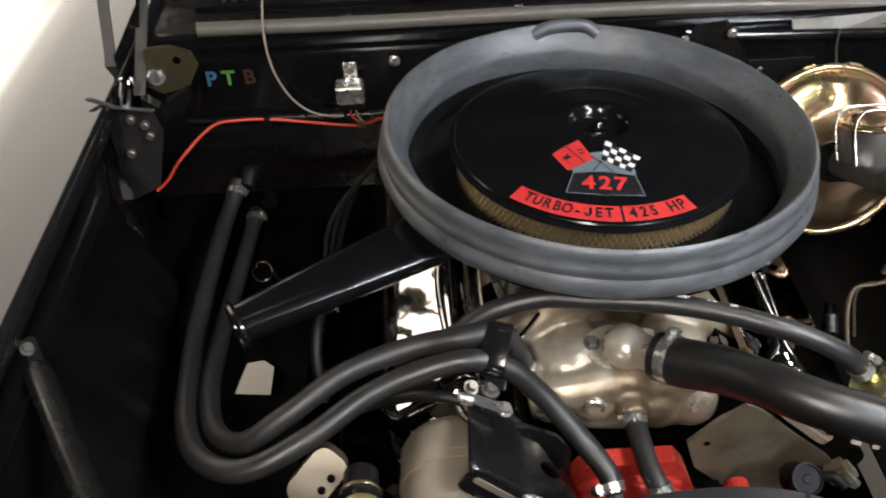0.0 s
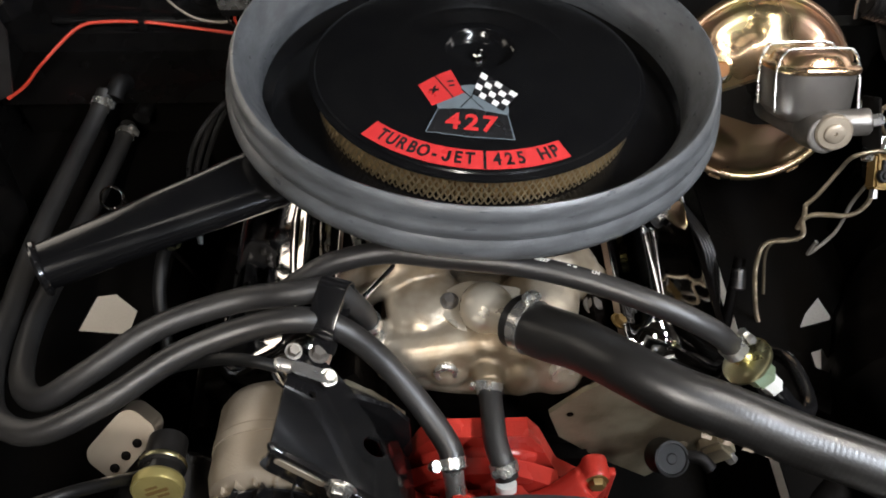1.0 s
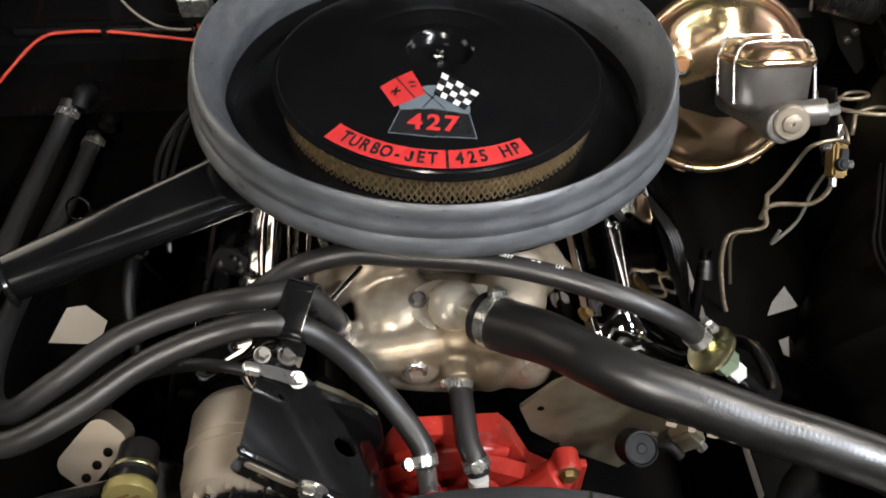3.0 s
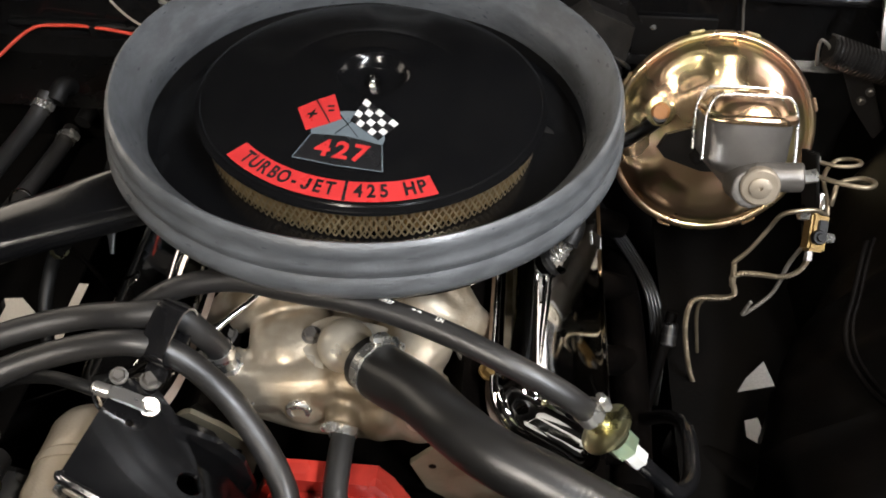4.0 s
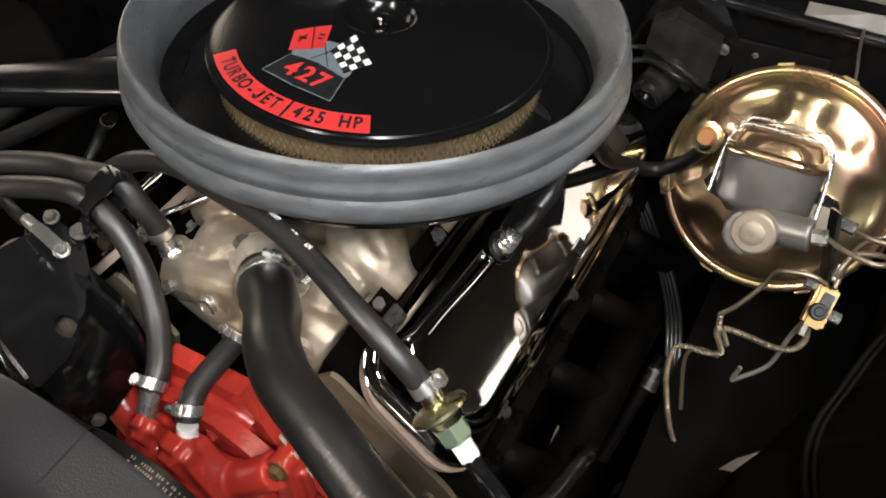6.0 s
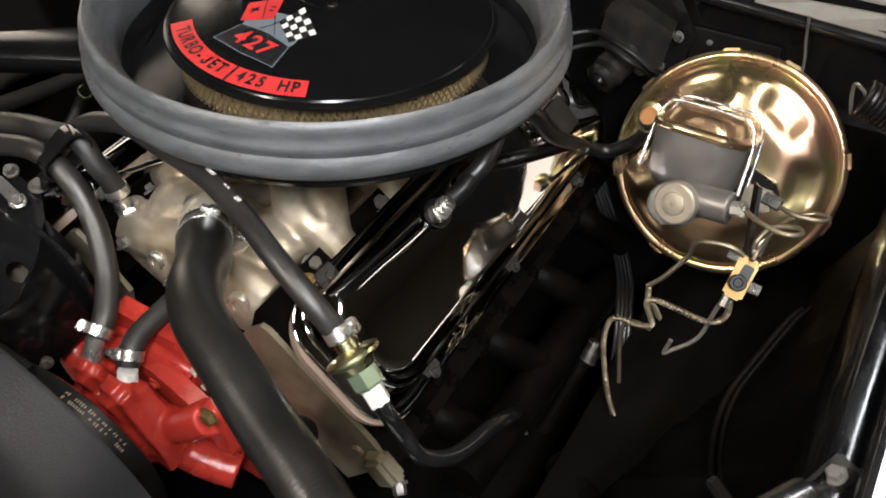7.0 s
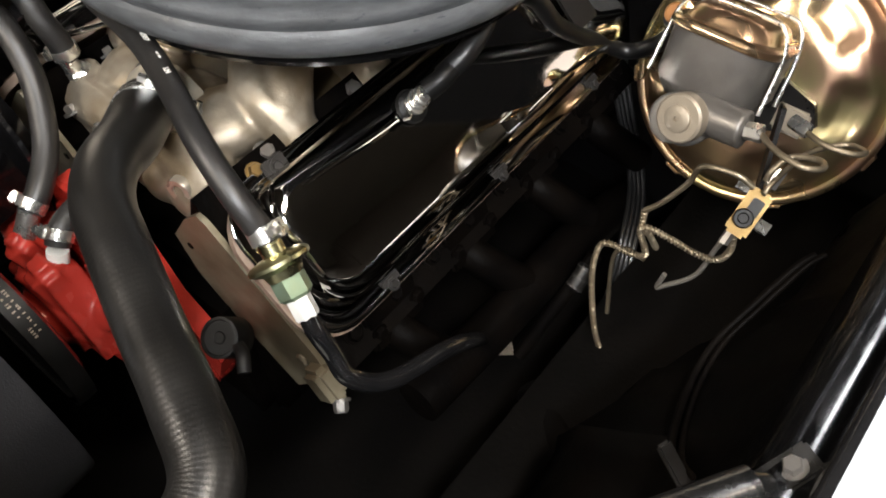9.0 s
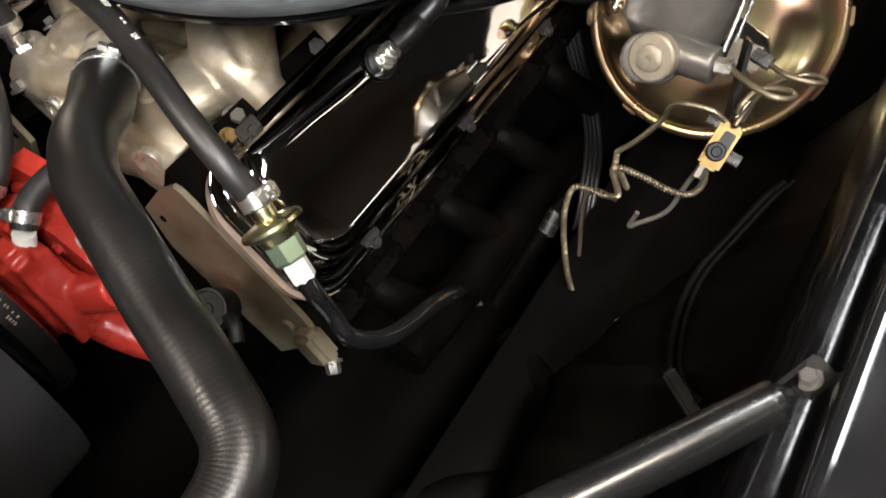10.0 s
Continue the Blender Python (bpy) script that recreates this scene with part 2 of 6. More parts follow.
def cyl(r, a, b_, segs=24, bev=0.0, bm=None):
    """A bevelled cylinder from a to b_."""
    a, b_ = Vector(a), Vector(b_)
    h = (b_ - a).length
    v = min(bev, r * 0.4, h * 0.4)
    prof = [(0, 0), (r - v, 0), (r, v), (r, h - v), (r - v, h), (0, h)] if v else [(0, 0), (r, 0), (r, h), (0, h)]
    return lathe(prof, frame_at(a, b_ - a), segs, bm=bm)


def hexbolt(place, direction, r=0.008, h=0.006, washer=True, bm=None):
    """A hex head with a chamfer and a washer, standing on place."""
    m = frame_at(place, direction)
    b = lathe([(0, 0), (r, 0), (r, h * 0.8), (r * 0.82, h), (0, h)], m, 6, bm=bm)
    if washer:
        lathe([(0, 0), (r * 1.35, 0), (r * 1.35, h * 0.25), (0, h * 0.25)], m, 20, bm=b)
    return b


def spline(points, per=8):
    """Catmull-Rom through the points."""
    p = [Vector(q) for q in points]
    if len(p) < 3:
        return p
    p = [2 * p[0] - p[1]] + p + [2 * p[-1] - p[-2]]
    out = []
    for i in range(1, len(p) - 2):
        a, b_, c, d = p[i - 1 : i + 3]
        for k in range(per):
            t = k / per
            out.append(0.5 * ((2 * b_) + (c - a) * t + (2 * a - 5 * b_ + 4 * c - d) * t * t + (3 * b_ - a - 3 * c + d) * t ** 3))
    out.append(p[-2])
    return out


def tube(points, r, segs=16, per=8, bm=None, caps=True, radius=None, smooth=True):
    """A round tube along the points. radius(u): factor on r, u from 0 to 1."""
    path = spline(points, per) if smooth else [Vector(q) for q in points]
    b = bmesh.new()
    n = len(path)
    up = None
    rings = []
    for i, q in enumerate(path):
        d = (path[min(i + 1, n - 1)] - path[max(i - 1, 0)]).normalized()
        if up is None:
            up = d.orthogonal().normalized()
        up = (up - d * up.dot(d)).normalized()
        side = d.cross(up)
        rr = r * (radius(i / (n - 1)) if radius else 1.0)
        rings.append([b.verts.new(q + rr * (up * math.cos(2 * math.pi * k / segs) + side * math.sin(2 * math.pi * k / segs))) for k in range(segs)])
    for p, q in zip(rings, rings[1:]):
        for k in range(segs):
            b.faces.new((p[k], p[(k + 1) % segs], q[(k + 1) % segs], q[k]))
    if caps:
        b.faces.new(rings[0][::-1])
        b.faces.new(rings[-1])
    return join(bm, b)


def prism(poly, thick, m=None, bev=0.0, bm=None, segments=2):
    """A plate from a flat outline (x, y), thick along z from 0."""
    b = bmesh.new()
    low = [b.verts.new((x, y, 0)) for x, y in poly]
    high = [b.verts.new((x, y, thick)) for x, y in poly]
    b.faces.new(low[::-1])
    b.faces.new(high)
    for i in range(len(poly)):
        j = (i + 1) % len(poly)
        b.faces.new((low[i], low[j], high[j], high[i]))
    if bev:
        bevel(b, bev, segments)
    if m is not None:
        bmesh.ops.transform(b, matrix=m, verts=b.verts)
    return join(bm, b)


def loft(sections, bm=None, caps=True):
    """Skin between closed rings of places, all with the same count."""
    b = bmesh.new()
    rings = [[b.verts.new(q) for q in s] for s in sections]
    n = len(rings[0])
    for p, q in zip(rings, rings[1:]):
        for k in range(n):
            b.faces.new((p[k], p[(k + 1) % n], q[(k + 1) % n], q[k]))
    if caps:
        b.faces.new(rings[0][::-1])
        b.faces.new(rings[-1])
    return join(bm, b)


def sheet(grid, thick=0.0, bm=None):
    """A panel through a grid of places (rows of equal length), made thick along its normals."""
    b = bmesh.new()
    rows = [[b.verts.new(q) for q in r] for r in grid]
    for p, q in zip(rows, rows[1:]):
        for k in range(len(p) - 1):
            b.faces.new((p[k], p[k + 1], q[k + 1], q[k]))
    if thick:
        bmesh.ops.solidify(b, geom=b.faces[:], thickness=thick)
    return join(bm, b)


def rounded_rect(w, h, r, n=5):
    out = []
    for cx, cy, a in ((w / 2 - r, h / 2 - r, 0), (-w / 2 + r, h / 2 - r, 90), (-w / 2 + r, -h / 2 + r, 180), (w / 2 - r, -h / 2 + r, 270)):
        for k in range(n + 1):
            t = radians(a + 90 * k / n)
            out.append((cx + r * math.cos(t), cy + r * math.sin(t)))
    return out


def basis(place, x, y):
    """A pose with its x and y axes given."""
    x = Vector(x).normalized()
    z = x.cross(Vector(y)).normalized()
    y = z.cross(x)
    m = Matrix((x, y, z)).transposed().to_4x4()
    return Matrix.Translation(place) @ m


def text_mesh(word, size, m, thick=0.0, bold=0.032):
    """Letters in Blender's own font, centred, laid flat on the pose m."""
    cu = bpy.data.curves.new("letters", "FONT")
    cu.body, cu.size, cu.align_x, cu.align_y = word, size, "CENTER", "CENTER"
    cu.extrude = thick
    cu.offset = size * bold
    ob = bpy.data.objects.new("letters", cu)
    me = bpy.data.meshes.new_from_object(ob)
    b = bmesh.new()
    b.from_mesh(me)
    bmesh.ops.transform(b, matrix=m, verts=b.verts)
    bpy.data.objects.remove(ob)
    bpy.data.curves.remove(cu)
    bpy.data.meshes.remove(me)
    return b


def hose_clamp(parent, place, direction, r, screw_side, width=0.011, name="hose_clamp", worm=True):
    """A worm-drive band round a hose with its screw housing."""
    m = frame_at(place, direction)
    band = part(name, lathe([(r + 0.0002, -width / 2), (r + 0.0016, -width / 2), (r + 0.0016, width / 2), (r + 0.0002, width / 2)], m, 32, closed=True), ZINC, parent, "bright zinc worm-drive clamp")
    d = Vector(direction).normalized()
    s = Vector(screw_side)
    s = (s - d * s.dot(d)).normalized()
    c = Vector(place) + s * (r + 0.005)
    t = d.cross(s)
    if worm:
        part("screw_housing", box((0.013, width * 1.1, 0.008), basis(c, t, d), 0.002), ZINC, band)
        part("clamp_screw", hexbolt(c + t * 0.006, t, 0.0045, 0.007, False), ZINC, band)
    return band


GREY_LINE = mat("grey_coated_steel_line", (0.17, 0.155, 0.135), 0.42, 0.35, alt=(0.11, 0.10, 0.085), scale=60)
GROMMET = mat("brown_rubber_grommet", (0.34, 0.15, 0.05), 0.45, alt=(0.25, 0.10, 0.03), scale=80)
LAMP_CASE = mat("white_lamp_housing", (0.7, 0.68, 0.63), 0.5, alt=(0.6, 0.58, 0.53), scale=20)

# ---------------------------------------------------------------- garage
def slab(name, size, centre, material, label, category):
    ob = thing(name, centre, label, category, kind="structure")
    part("surface", box(size, Matrix.Translation(centre), 0.004, 1), material, ob)
    return ob


slab("floor", (7.0, 8.0, 0.1), (0, 0, -0.05), CONCRETE, "pale speckled garage floor coating under the car", "floor")
slab("ceiling", (7.0, 8.0, 0.1), (0, 0, 2.75), CEILING, "unseen garage ceiling, near-black to keep reflections dark", "ceiling")
slab("wall_north", (7.0, 0.1, 2.7), (0, 4.0, 1.35), PLASTER, "unseen garage wall, near-black to keep reflections dark", "wall")
slab("wall_south", (7.0, 0.1, 2.7), (0, -4.0, 1.35), PLASTER, "unseen garage wall, near-black to keep reflections dark", "wall")
slab("wall_east", (0.1, 4.75, 2.7), (2.30, -1.625, 1.35), PLASTER, "unseen garage wall, near-black to keep reflections dark", "wall")
slab("wall_east_head", (0.1, 1.44, 0.95), (2.30, 1.475, 2.225), PLASTER, "unseen near-black garage wall above the low glow panel", "wall")
slab("wall_east_sill", (0.1, 1.44, 1.0), (2.30, 1.475, 0.5), PLASTER, "unseen near-black garage wall below the low glow panel", "wall")
# two unseen glow panels, added for the valve cover's bright patches
slab("backdrop_low", (0.05, 1.44, 0.75), (2.32, 1.475, 1.375), GLOW_LOW, "added low glow panel for the chrome to mirror", "daylight")
slab("backdrop_far", (0.05, 1.8, 1.2), (2.32, 3.1, 2.05), GLOW_SOFT, "added far glow panel for the chrome to mirror", "daylight")
slab("wall_below_glow", (0.1, 1.8, 1.44), (2.30, 3.1, 0.72), PLASTER, "unseen garage wall, near-black to keep reflections dark", "wall")
slab("wall_west", (0.1, 4.1, 2.7), (-1.75, -1.95, 1.35), PLASTER, "unseen garage wall, near-black to keep reflections dark", "wall")
slab("wall_west_pier", (0.1, 0.30, 2.7), (-1.75, 0.87, 1.35), PLASTER, "unseen near-black garage wall between the openings", "wall")
slab("wall_west_lintel", (0.1, 0.60, 0.85), (-1.75, 0.41, 2.275), PLASTER, "unseen near-black garage wall above the narrow glow panel", "wall")
slab("backdrop", (0.05, 2.84, 2.62), (-1.80, 2.42, 1.33), SKY_GLOW, "bright warm daylight in the open side doorway", "daylight")
# narrow unseen glow panel, added for the streak mirrored on the snorkel
slab("backdrop_narrow", (0.05, 0.62, 1.85), (-1.80, 0.41, 0.93), SKY_GLOW, "added narrow glow panel for the gloss paint to mirror", "daylight")


def tube_light(x, y, turn, length):
    ob = thing("ceiling_light", (x, y, 2.70), "lit fluorescent tube light fixed under the ceiling", "ceiling light", "ceiling lights")
    m = pose(x, y, 2.66, 0, 0, turn)
    part("housing", box((0.26, length, 0.06), m, 0.01), LAMP_CASE, ob)
    part("diffuser", box((0.22, length - 0.06, 0.02), m @ pose(0, 0, -0.035), 0.008), TUBE_GLOW, ob, "glowing white diffuser")
    return ob


tube_light(0.84, 1.10, 0, 1.0)
tube_light(1.25, -1.45, 0, 1.36)
tube_light(-0.45, -2.05, 0, 1.36)
tube_light(1.05, -0.15, 0, 0.66)

# ---------------------------------------------------------------- car body round the engine bay
car = thing("car_body", (0, 0.45, 0), "gloss black car body with an open engine bay", "car")

# firewall: pressed sheet with a step, beads and a shelf
fw = bmesh.new()
grid = []
for z, y in ((0.30, 0.30), (0.50, 0.335), (0.66, 0.352), (0.70, 0.356), (0.735, 0.352), (0.745, 0.366), (0.80, 0.372), (0.856, 0.376), (0.862, 0.39), (0.875, 0.40)):
    row = []
    for i in range(27):
        x = -0.78 + 1.56 * i / 26
        yy = y
        if -0.05 < x < 0.25:
            yy += 0.012
        row.append((x, yy, z))
    grid.append(row)
firewall = part("firewall", sheet(grid, 0.003, fw), GLOSS_BLACK, car, "black painted firewall panel")
part("stiffening_bead", tube([(-0.62, 0.362, 0.752), (-0.5, 0.360, 0.752), (-0.30, 0.361, 0.748), (-0.2, 0.363, 0.746)], 0.006, 10), SATIN_BLACK, firewall)
part("cowl_flange", loft([[(x, 0.3735 - 0.004, zb), (x, 0.384, zt), (x, 0.388, zt), (x, 0.3775, zb)] for x, zb, zt in ((0.40, 0.856, 0.868), (0.47, 0.850, 0.869), (0.56, 0.840, 0.872), (0.68, 0.834, 0.874))]), STRIP, firewall, "dusty tan ledge under the cowl", smooth=False)
part("flange_bead", tube([(0.22, 0.372, 0.862), (0.30, 0.370, 0.853), (0.42, 0.370, 0.848), (0.55, 0.372, 0.842), (0.66, 0.374, 0.838)], 0.009, 12), GLOSS_BLACK, firewall)

# cowl top with its rounded weather-strip and the dark gap behind it
part("cowl_panel", sheet([[(x, y, z) for x in np.linspace(-0.70, 0.70, 15)] for y, z in ((0.385, 0.868), (0.40, 0.880), (0.43, 0.884), (0.47, 0.872), (0.50, 0.865), (0.56, 0.868), (0.75, 0.885))], 0.003), GLOSS_BLACK, car, "gloss black cowl panel")
strip = part("cowl_weatherstrip", tube([(-0.575, 0.405, 0.900), (-0.3, 0.408, 0.894), (0.0, 0.410, 0.892), (0.3, 0.410, 0.886), (0.56, 0.408, 0.874)], 0.012, 14), STRIP, car, "dusty grey rubber weather-strip along the cowl")
for x in (-0.53, -0.49, -0.33, -0.05, 0.16, 0.42, 0.53):
    part("cowl_clip", box((0.016, 0.012, 0.004), Matrix.Translation((x, 0.418, 0.908)) @ pose(0, 0, 0, 10, 4, 12), 0.001), CHROME, strip)
part("cowl_grille", box((1.2, 0.06, 0.012), Matrix.Translation((0, 0.53, 0.886)), 0.003), GLOSS_BLACK, car)
vents = bmesh.new()
for i in range(60):
    box((0.008, 0.045, 0.004), Matrix.Translation((-0.55 + i * 0.0187, 0.53, 0.894)), 0, bm=vents)
part("cowl_grille_slots", vents, DULL_RUBBER, car)


def fender(sign):
    s = sign
    inset = 0.012 if s > 0 else 0.0
    flat = 0.032 if s > 0 else 0.028
    prof = ((0.690, 0.880), (0.691, 0.897), (0.6940, 0.9035), (0.6965, 0.9048), (0.699, 0.905), (0.703, 0.905), (0.73, 0.905), (0.78, 0.906), (0.83, 0.900), (0.88, 0.88), (0.915, 0.83), (0.93, 0.74), (0.935, 0.55), (0.925, 0.40))
    prof = [(x - (flat if x < 0.75 else 0), z) for x, z in prof]
    ring_ = prof + [(x - (0.002 if x > 0.8 else -0.001), z - 0.003) for x, z in reversed(prof)]
    side = part("fender", loft([[(s * x, y, z - 0.02 * max(0, (-y - 0.2)) ** 2) for x, z in ring_] for y in np.linspace(-0.95, 0.55, 16)]), BODY_BLACK, car, "gloss black fender reflecting the bright garage")
    # inner lip: a rolled gutter beside the opening
    part("fender_lip", sheet([[(s * min(0.690, x - inset + (float(np.interp(y, (0.04, 0.18), (0.0, 0.05))) if s < 0 else float(np.interp(y, (0.14, 0.24), (0.0, 0.05))))), y, z) for y in np.linspace(-0.95, 0.40, 55)] for x, z in
         ((0.690, 0.888), (0.684, 0.884), (0.676, 0.872), (0.664, 0.868), (0.652, 0.872), (0.646, 0.866), (0.640, 0.845), (0.634, 0.80))], 0.002), GLOSS_BLACK, side, "black rolled fender gutter")
    return side


fender(-1)
fender(1)


def inner_fender(sign):
    """A wheelhouse panel: from the gutter down and inwards to the frame, with pressed ribs."""
    s = sign
    ys = np.linspace(-0.80, 0.36, 117)
    prof = ((0.640, 0.850), (0.634, 0.80), (0.622, 0.755), (0.606, 0.715), (0.592, 0.675), (0.586, 0.630), (0.588, 0.580), (0.592, 0.52), (0.590, 0.47),
            (0.588, 0.448))
    b = bmesh.new()
    rows = []
    for k, (x, z) in enumerate(prof):
        row = []
        for y in ys:
            bulge = float(np.interp(y if s > 0 else y + 0.06, (-0.62, -0.48, -0.31, -0.185, -0.06, 0.03), (0.0, 0.06, 0.102, 0.110, 0.063, 0.0))) * (0, 0, 0.08, 0.2, 0.42, 0.80, 1, 0.92, 0.85, 0.80)[k] * (1.0 if s > 0 else 0.45)
            rib = 0.006 * max(0.0, math.sin((y + 0.05) * 2 * math.pi / 0.085)) ** 6 if 2 < k < 9 and -0.45 < y < 0.05 else 0.0
            back = float(np.interp(y, (0.04, 0.18), (0.0, 0.05 if k == 0 else 0.085))) if s < 0 else float(np.interp(y, (0.14, 0.24), (0.0, 0.05 if k == 0 else 0.085)))
            row.append(b.verts.new((s * (x + back - bulge - rib + (0.018 if s < 0 and k > 4 else 0.0)), y, z + 0.6 * rib)))
        rows.append(row)
    for k, (p, q) in enumerate(zip(rows, rows[1:])):
        for i in range(len(ys) - 1):
            b.faces.new((p[i], p[i + 1], q[i + 1], q[i]))
    bmesh.ops.solidify(b, geom=b.faces[:], thickness=0.002)
    # one paint in two copies: shaded on the brake side, lit opposite
    return part("inner_fender", b, WHEELHOUSE if s > 0 else SATIN_BLACK, car, "dusty black inner fender panel, darkened for shade on the brake side")


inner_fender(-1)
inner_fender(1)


def holed_plate(rect, holes, z, thick, outline=None):
    """A flat panel with openings of any outline."""
    x0, x1, y0, y1 = rect or (0, 0, 0, 0)
    b = bmesh.new()
    edges = []
    for poly in [outline or [(x0, y0), (x1, y0), (x1, y1), (x0, y1)]] + holes:
        vs = [b.verts.new((x, y, z)) for x, y in poly]
        edges += [b.edges.new((vs[i], vs[(i + 1) % len(vs)])) for i in range(len(vs))]
    bmesh.ops.triangle_fill(b, edges=edges, use_beauty=True)
    bmesh.ops.solidify(b, geom=b.faces[:], thickness=thick)
    return b


# underbody panels share the undercoat that has shade in its colour
part("wheelhouse_floor", holed_plate((-0.72, -0.40, -0.80, 0.36), [[(-0.489, -0.069), (-0.465, -0.066), (-0.430, -0.095), (-0.433, -0.133), (-0.500, -0.126)]], 0.620, 0.003), UNDER_BLACK, car, "dirty black wheelhouse floor with an opening, darkened for shade")
# second sheet, added so the bright garage floor doesn't show past the first
part("lower_shade_sheet", holed_plate((-0.72, -0.40, -0.80, 0.36), [[(-0.62, -0.03), (-0.62, 0.10), (-0.495, 0.10), (-0.495, -0.03)]], 0.445, 0.003), UNDER_BLACK, car, "added near-black sheet hiding the bright floor below")
part("wheelhouse_floor", holed_plate((0.40, 0.72, -0.80, 0.36), [[(0.535, 0.000), (0.544, -0.041), (0.490, -0.056), (0.506, -0.030)], [(0.493, -0.098), (0.512, -0.092), (0.517, -0.118), (0.508, -0.134), (0.492, -0.124)]], 0.500, 0.003), UNDER_BLACK, car, "dirty black wheelhouse floor with two small openings, darkened for shade")
# sheet added under the engine in place of the bay's shade
part("bay_shade_sheet", holed_plate((-0.46, 0.46, -0.78, 0.36), [[(0.266, 0.013), (0.312, -0.027), (0.274, -0.058), (0.270, -0.035)]], 0.335, 0.004), UNDER_BLACK, car, "added near-black sheet standing for the shade under the engine")
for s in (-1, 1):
    part("frame_rail", box((0.09, 1.5, 0.12), Matrix.Translation((s * 0.40, -0.25, 0.30)), 0.012), UNDER_BLACK, car, "dirty black frame rail darkened for shade")
part("crossmember", box((0.8, 0.14, 0.10), Matrix.Translation((0, -0.42, 0.26)), 0.02), UNDER_BLACK, car, "dirty black crossmember darkened for shade")
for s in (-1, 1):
    arm = part("control_arm", tube([(s * 0.40, -0.36, 0.47), (s * 0.46, -0.31, 0.49), (s * 0.54, -0.26, 0.48), (s * 0.60, -0.25, 0.47)], 0.024, 14), UNDER_BLACK, car, "grimy black suspension arm darkened for shade")
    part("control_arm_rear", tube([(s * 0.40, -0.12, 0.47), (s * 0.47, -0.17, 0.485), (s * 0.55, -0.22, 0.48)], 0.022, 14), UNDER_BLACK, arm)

for s in (-1, 1):
    wheel = part("wheel", lathe([(0.10, -0.09), (0.19, -0.085), (0.19, 0.085), (0.10, 0.09)], frame_at((s * 0.79, -0.30, 0.325), (1, 0, 0)), 40, closed=True), ZINC, car)
    part("tyre", lathe([(0.19, -0.09), (0.26, -0.105), (0.31, -0.095), (0.325, -0.07), (0.325, 0.07), (0.31, 0.095), (0.26, 0.105), (0.19, 0.09)], frame_at((s * 0.79, -0.30, 0.325), (1, 0, 0)), 56, closed=True), DULL_RUBBER, wheel, "black tyre")

# radiator support and radiator across the front
part("radiator_support", box((1.36, 0.05, 0.05), Matrix.Translation((0, -0.74, 0.83)), 0.008), SATIN_BLACK, car, "black radiator support bar")

# hood: open, standing up behind the cowl
hood = thing("hood", (0, 0.46, 0.94), "open black hood standing up on its hinges", "hood")
hm = basis((0, 0.50, 1.02), (1, 0, 0), (0, -0.50, 0.866))
part("hood_skin", box((1.34, 1.15, 0.008), hm @ pose(0, 0.58, 0.02), 0.003), BODY_BLACK, hood)
part("hood_inner_frame", box((1.26, 0.10, 0.03), hm @ pose(0, 0.06, 0.0), 0.008), SATIN_BLACK, hood)
for x in (-0.58, 0.0, 0.58):
    part("hood_rib", box((0.09, 1.05, 0.03), hm @ pose(x, 0.58, 0.0), 0.008), SATIN_BLACK, hood)

# hinge on the heater side: plates, arms and pins
def hinge_plate(pts, y, thick, bev=0.0015):
    return prism(pts, thick, basis((0, y, 0), (1, 0, 0), (0, 0, 1)), bev)


def strut(pts, w):
    return loft([[(x + dx, y + dy, z) for dx, dy in ((-w, -0.003), (w, -0.003), (w, 0.003), (-w, 0.003))] for x, y, z in pts])


hinge = part("hinge", hinge_plate([(-0.674, 0.891), (-0.612, 0.876), (-0.606, 0.842), (-0.637, 0.740), (-0.683, 0.718), (-0.690, 0.776), (-0.684, 0.839)], 0.205, 0.005, 0.002), HINGE_STEEL, hood, "worn grey steel hood hinge")
part("link_arm", strut([(-0.678, 0.360, 1.035), (-0.682, 0.332, 0.995), (-0.687, 0.304, 0.922), (-0.694, 0.276, 0.865), (-0.700, 0.248, 0.810), (-0.698, 0.220, 0.765), (-0.690, 0.192, 0.727)], 0.008), CAST_IRON, hinge, "pale worn steel arm rising to the hood")
part("link_arm", strut([(-0.626, 0.380, 1.023), (-0.622, 0.327, 0.994), (-0.628, 0.275, 0.939), (-0.630, 0.222, 0.896)], 0.008), CAST_IRON, hinge, "pale worn steel arm rising to the hood")
part("cross_link", strut([(-0.691, 0.186, 0.915), (-0.657, 0.186, 0.898), (-0.606, 0.186, 0.890)], 0.004), CAST_IRON, hinge)
part("hood_edge", hinge_plate([(-0.612, 1.041), (-0.623, 1.002), (-0.680, 0.919), (-0.685, 0.869), (-0.660, 0.857), (-0.605, 1.041)], 0.300, 0.004), GLOSS_BLACK, hinge, "gloss black folded hood edge")
cad = part("cadmium_plate", hinge_plate([(-0.618, 0.948), (-0.581, 0.951), (-0.553, 0.940), (-0.546, 0.917), (-0.566, 0.883), (-0.608, 0.874), (-0.629, 0.887)], 0.265, 0.008, 0.003), CADMIUM, hinge, "yellowed cadmium plate")
# dark disc laid on the plate for the shade in its hole
part("plate_hole_shade", cyl(0.006, (-0.574, 0.2568, 0.929), (-0.574, 0.2560, 0.929), 16), SHADED_IRON, cad)
part("bolt", hexbolt((-0.611, 0.2568, 0.906), (0, -1, 0.3), 0.011, 0.009), ZINC, cad)
part("channel", hinge_plate([(-0.629, 0.892), (-0.607, 0.873), (-0.560, 0.901), (-0.556, 0.889), (-0.570, 0.866), (-0.613, 0.845), (-0.633, 0.856)], 0.235, 0.018, 0.004), GLOSS_BLACK, hinge, "gloss black pressed channel")
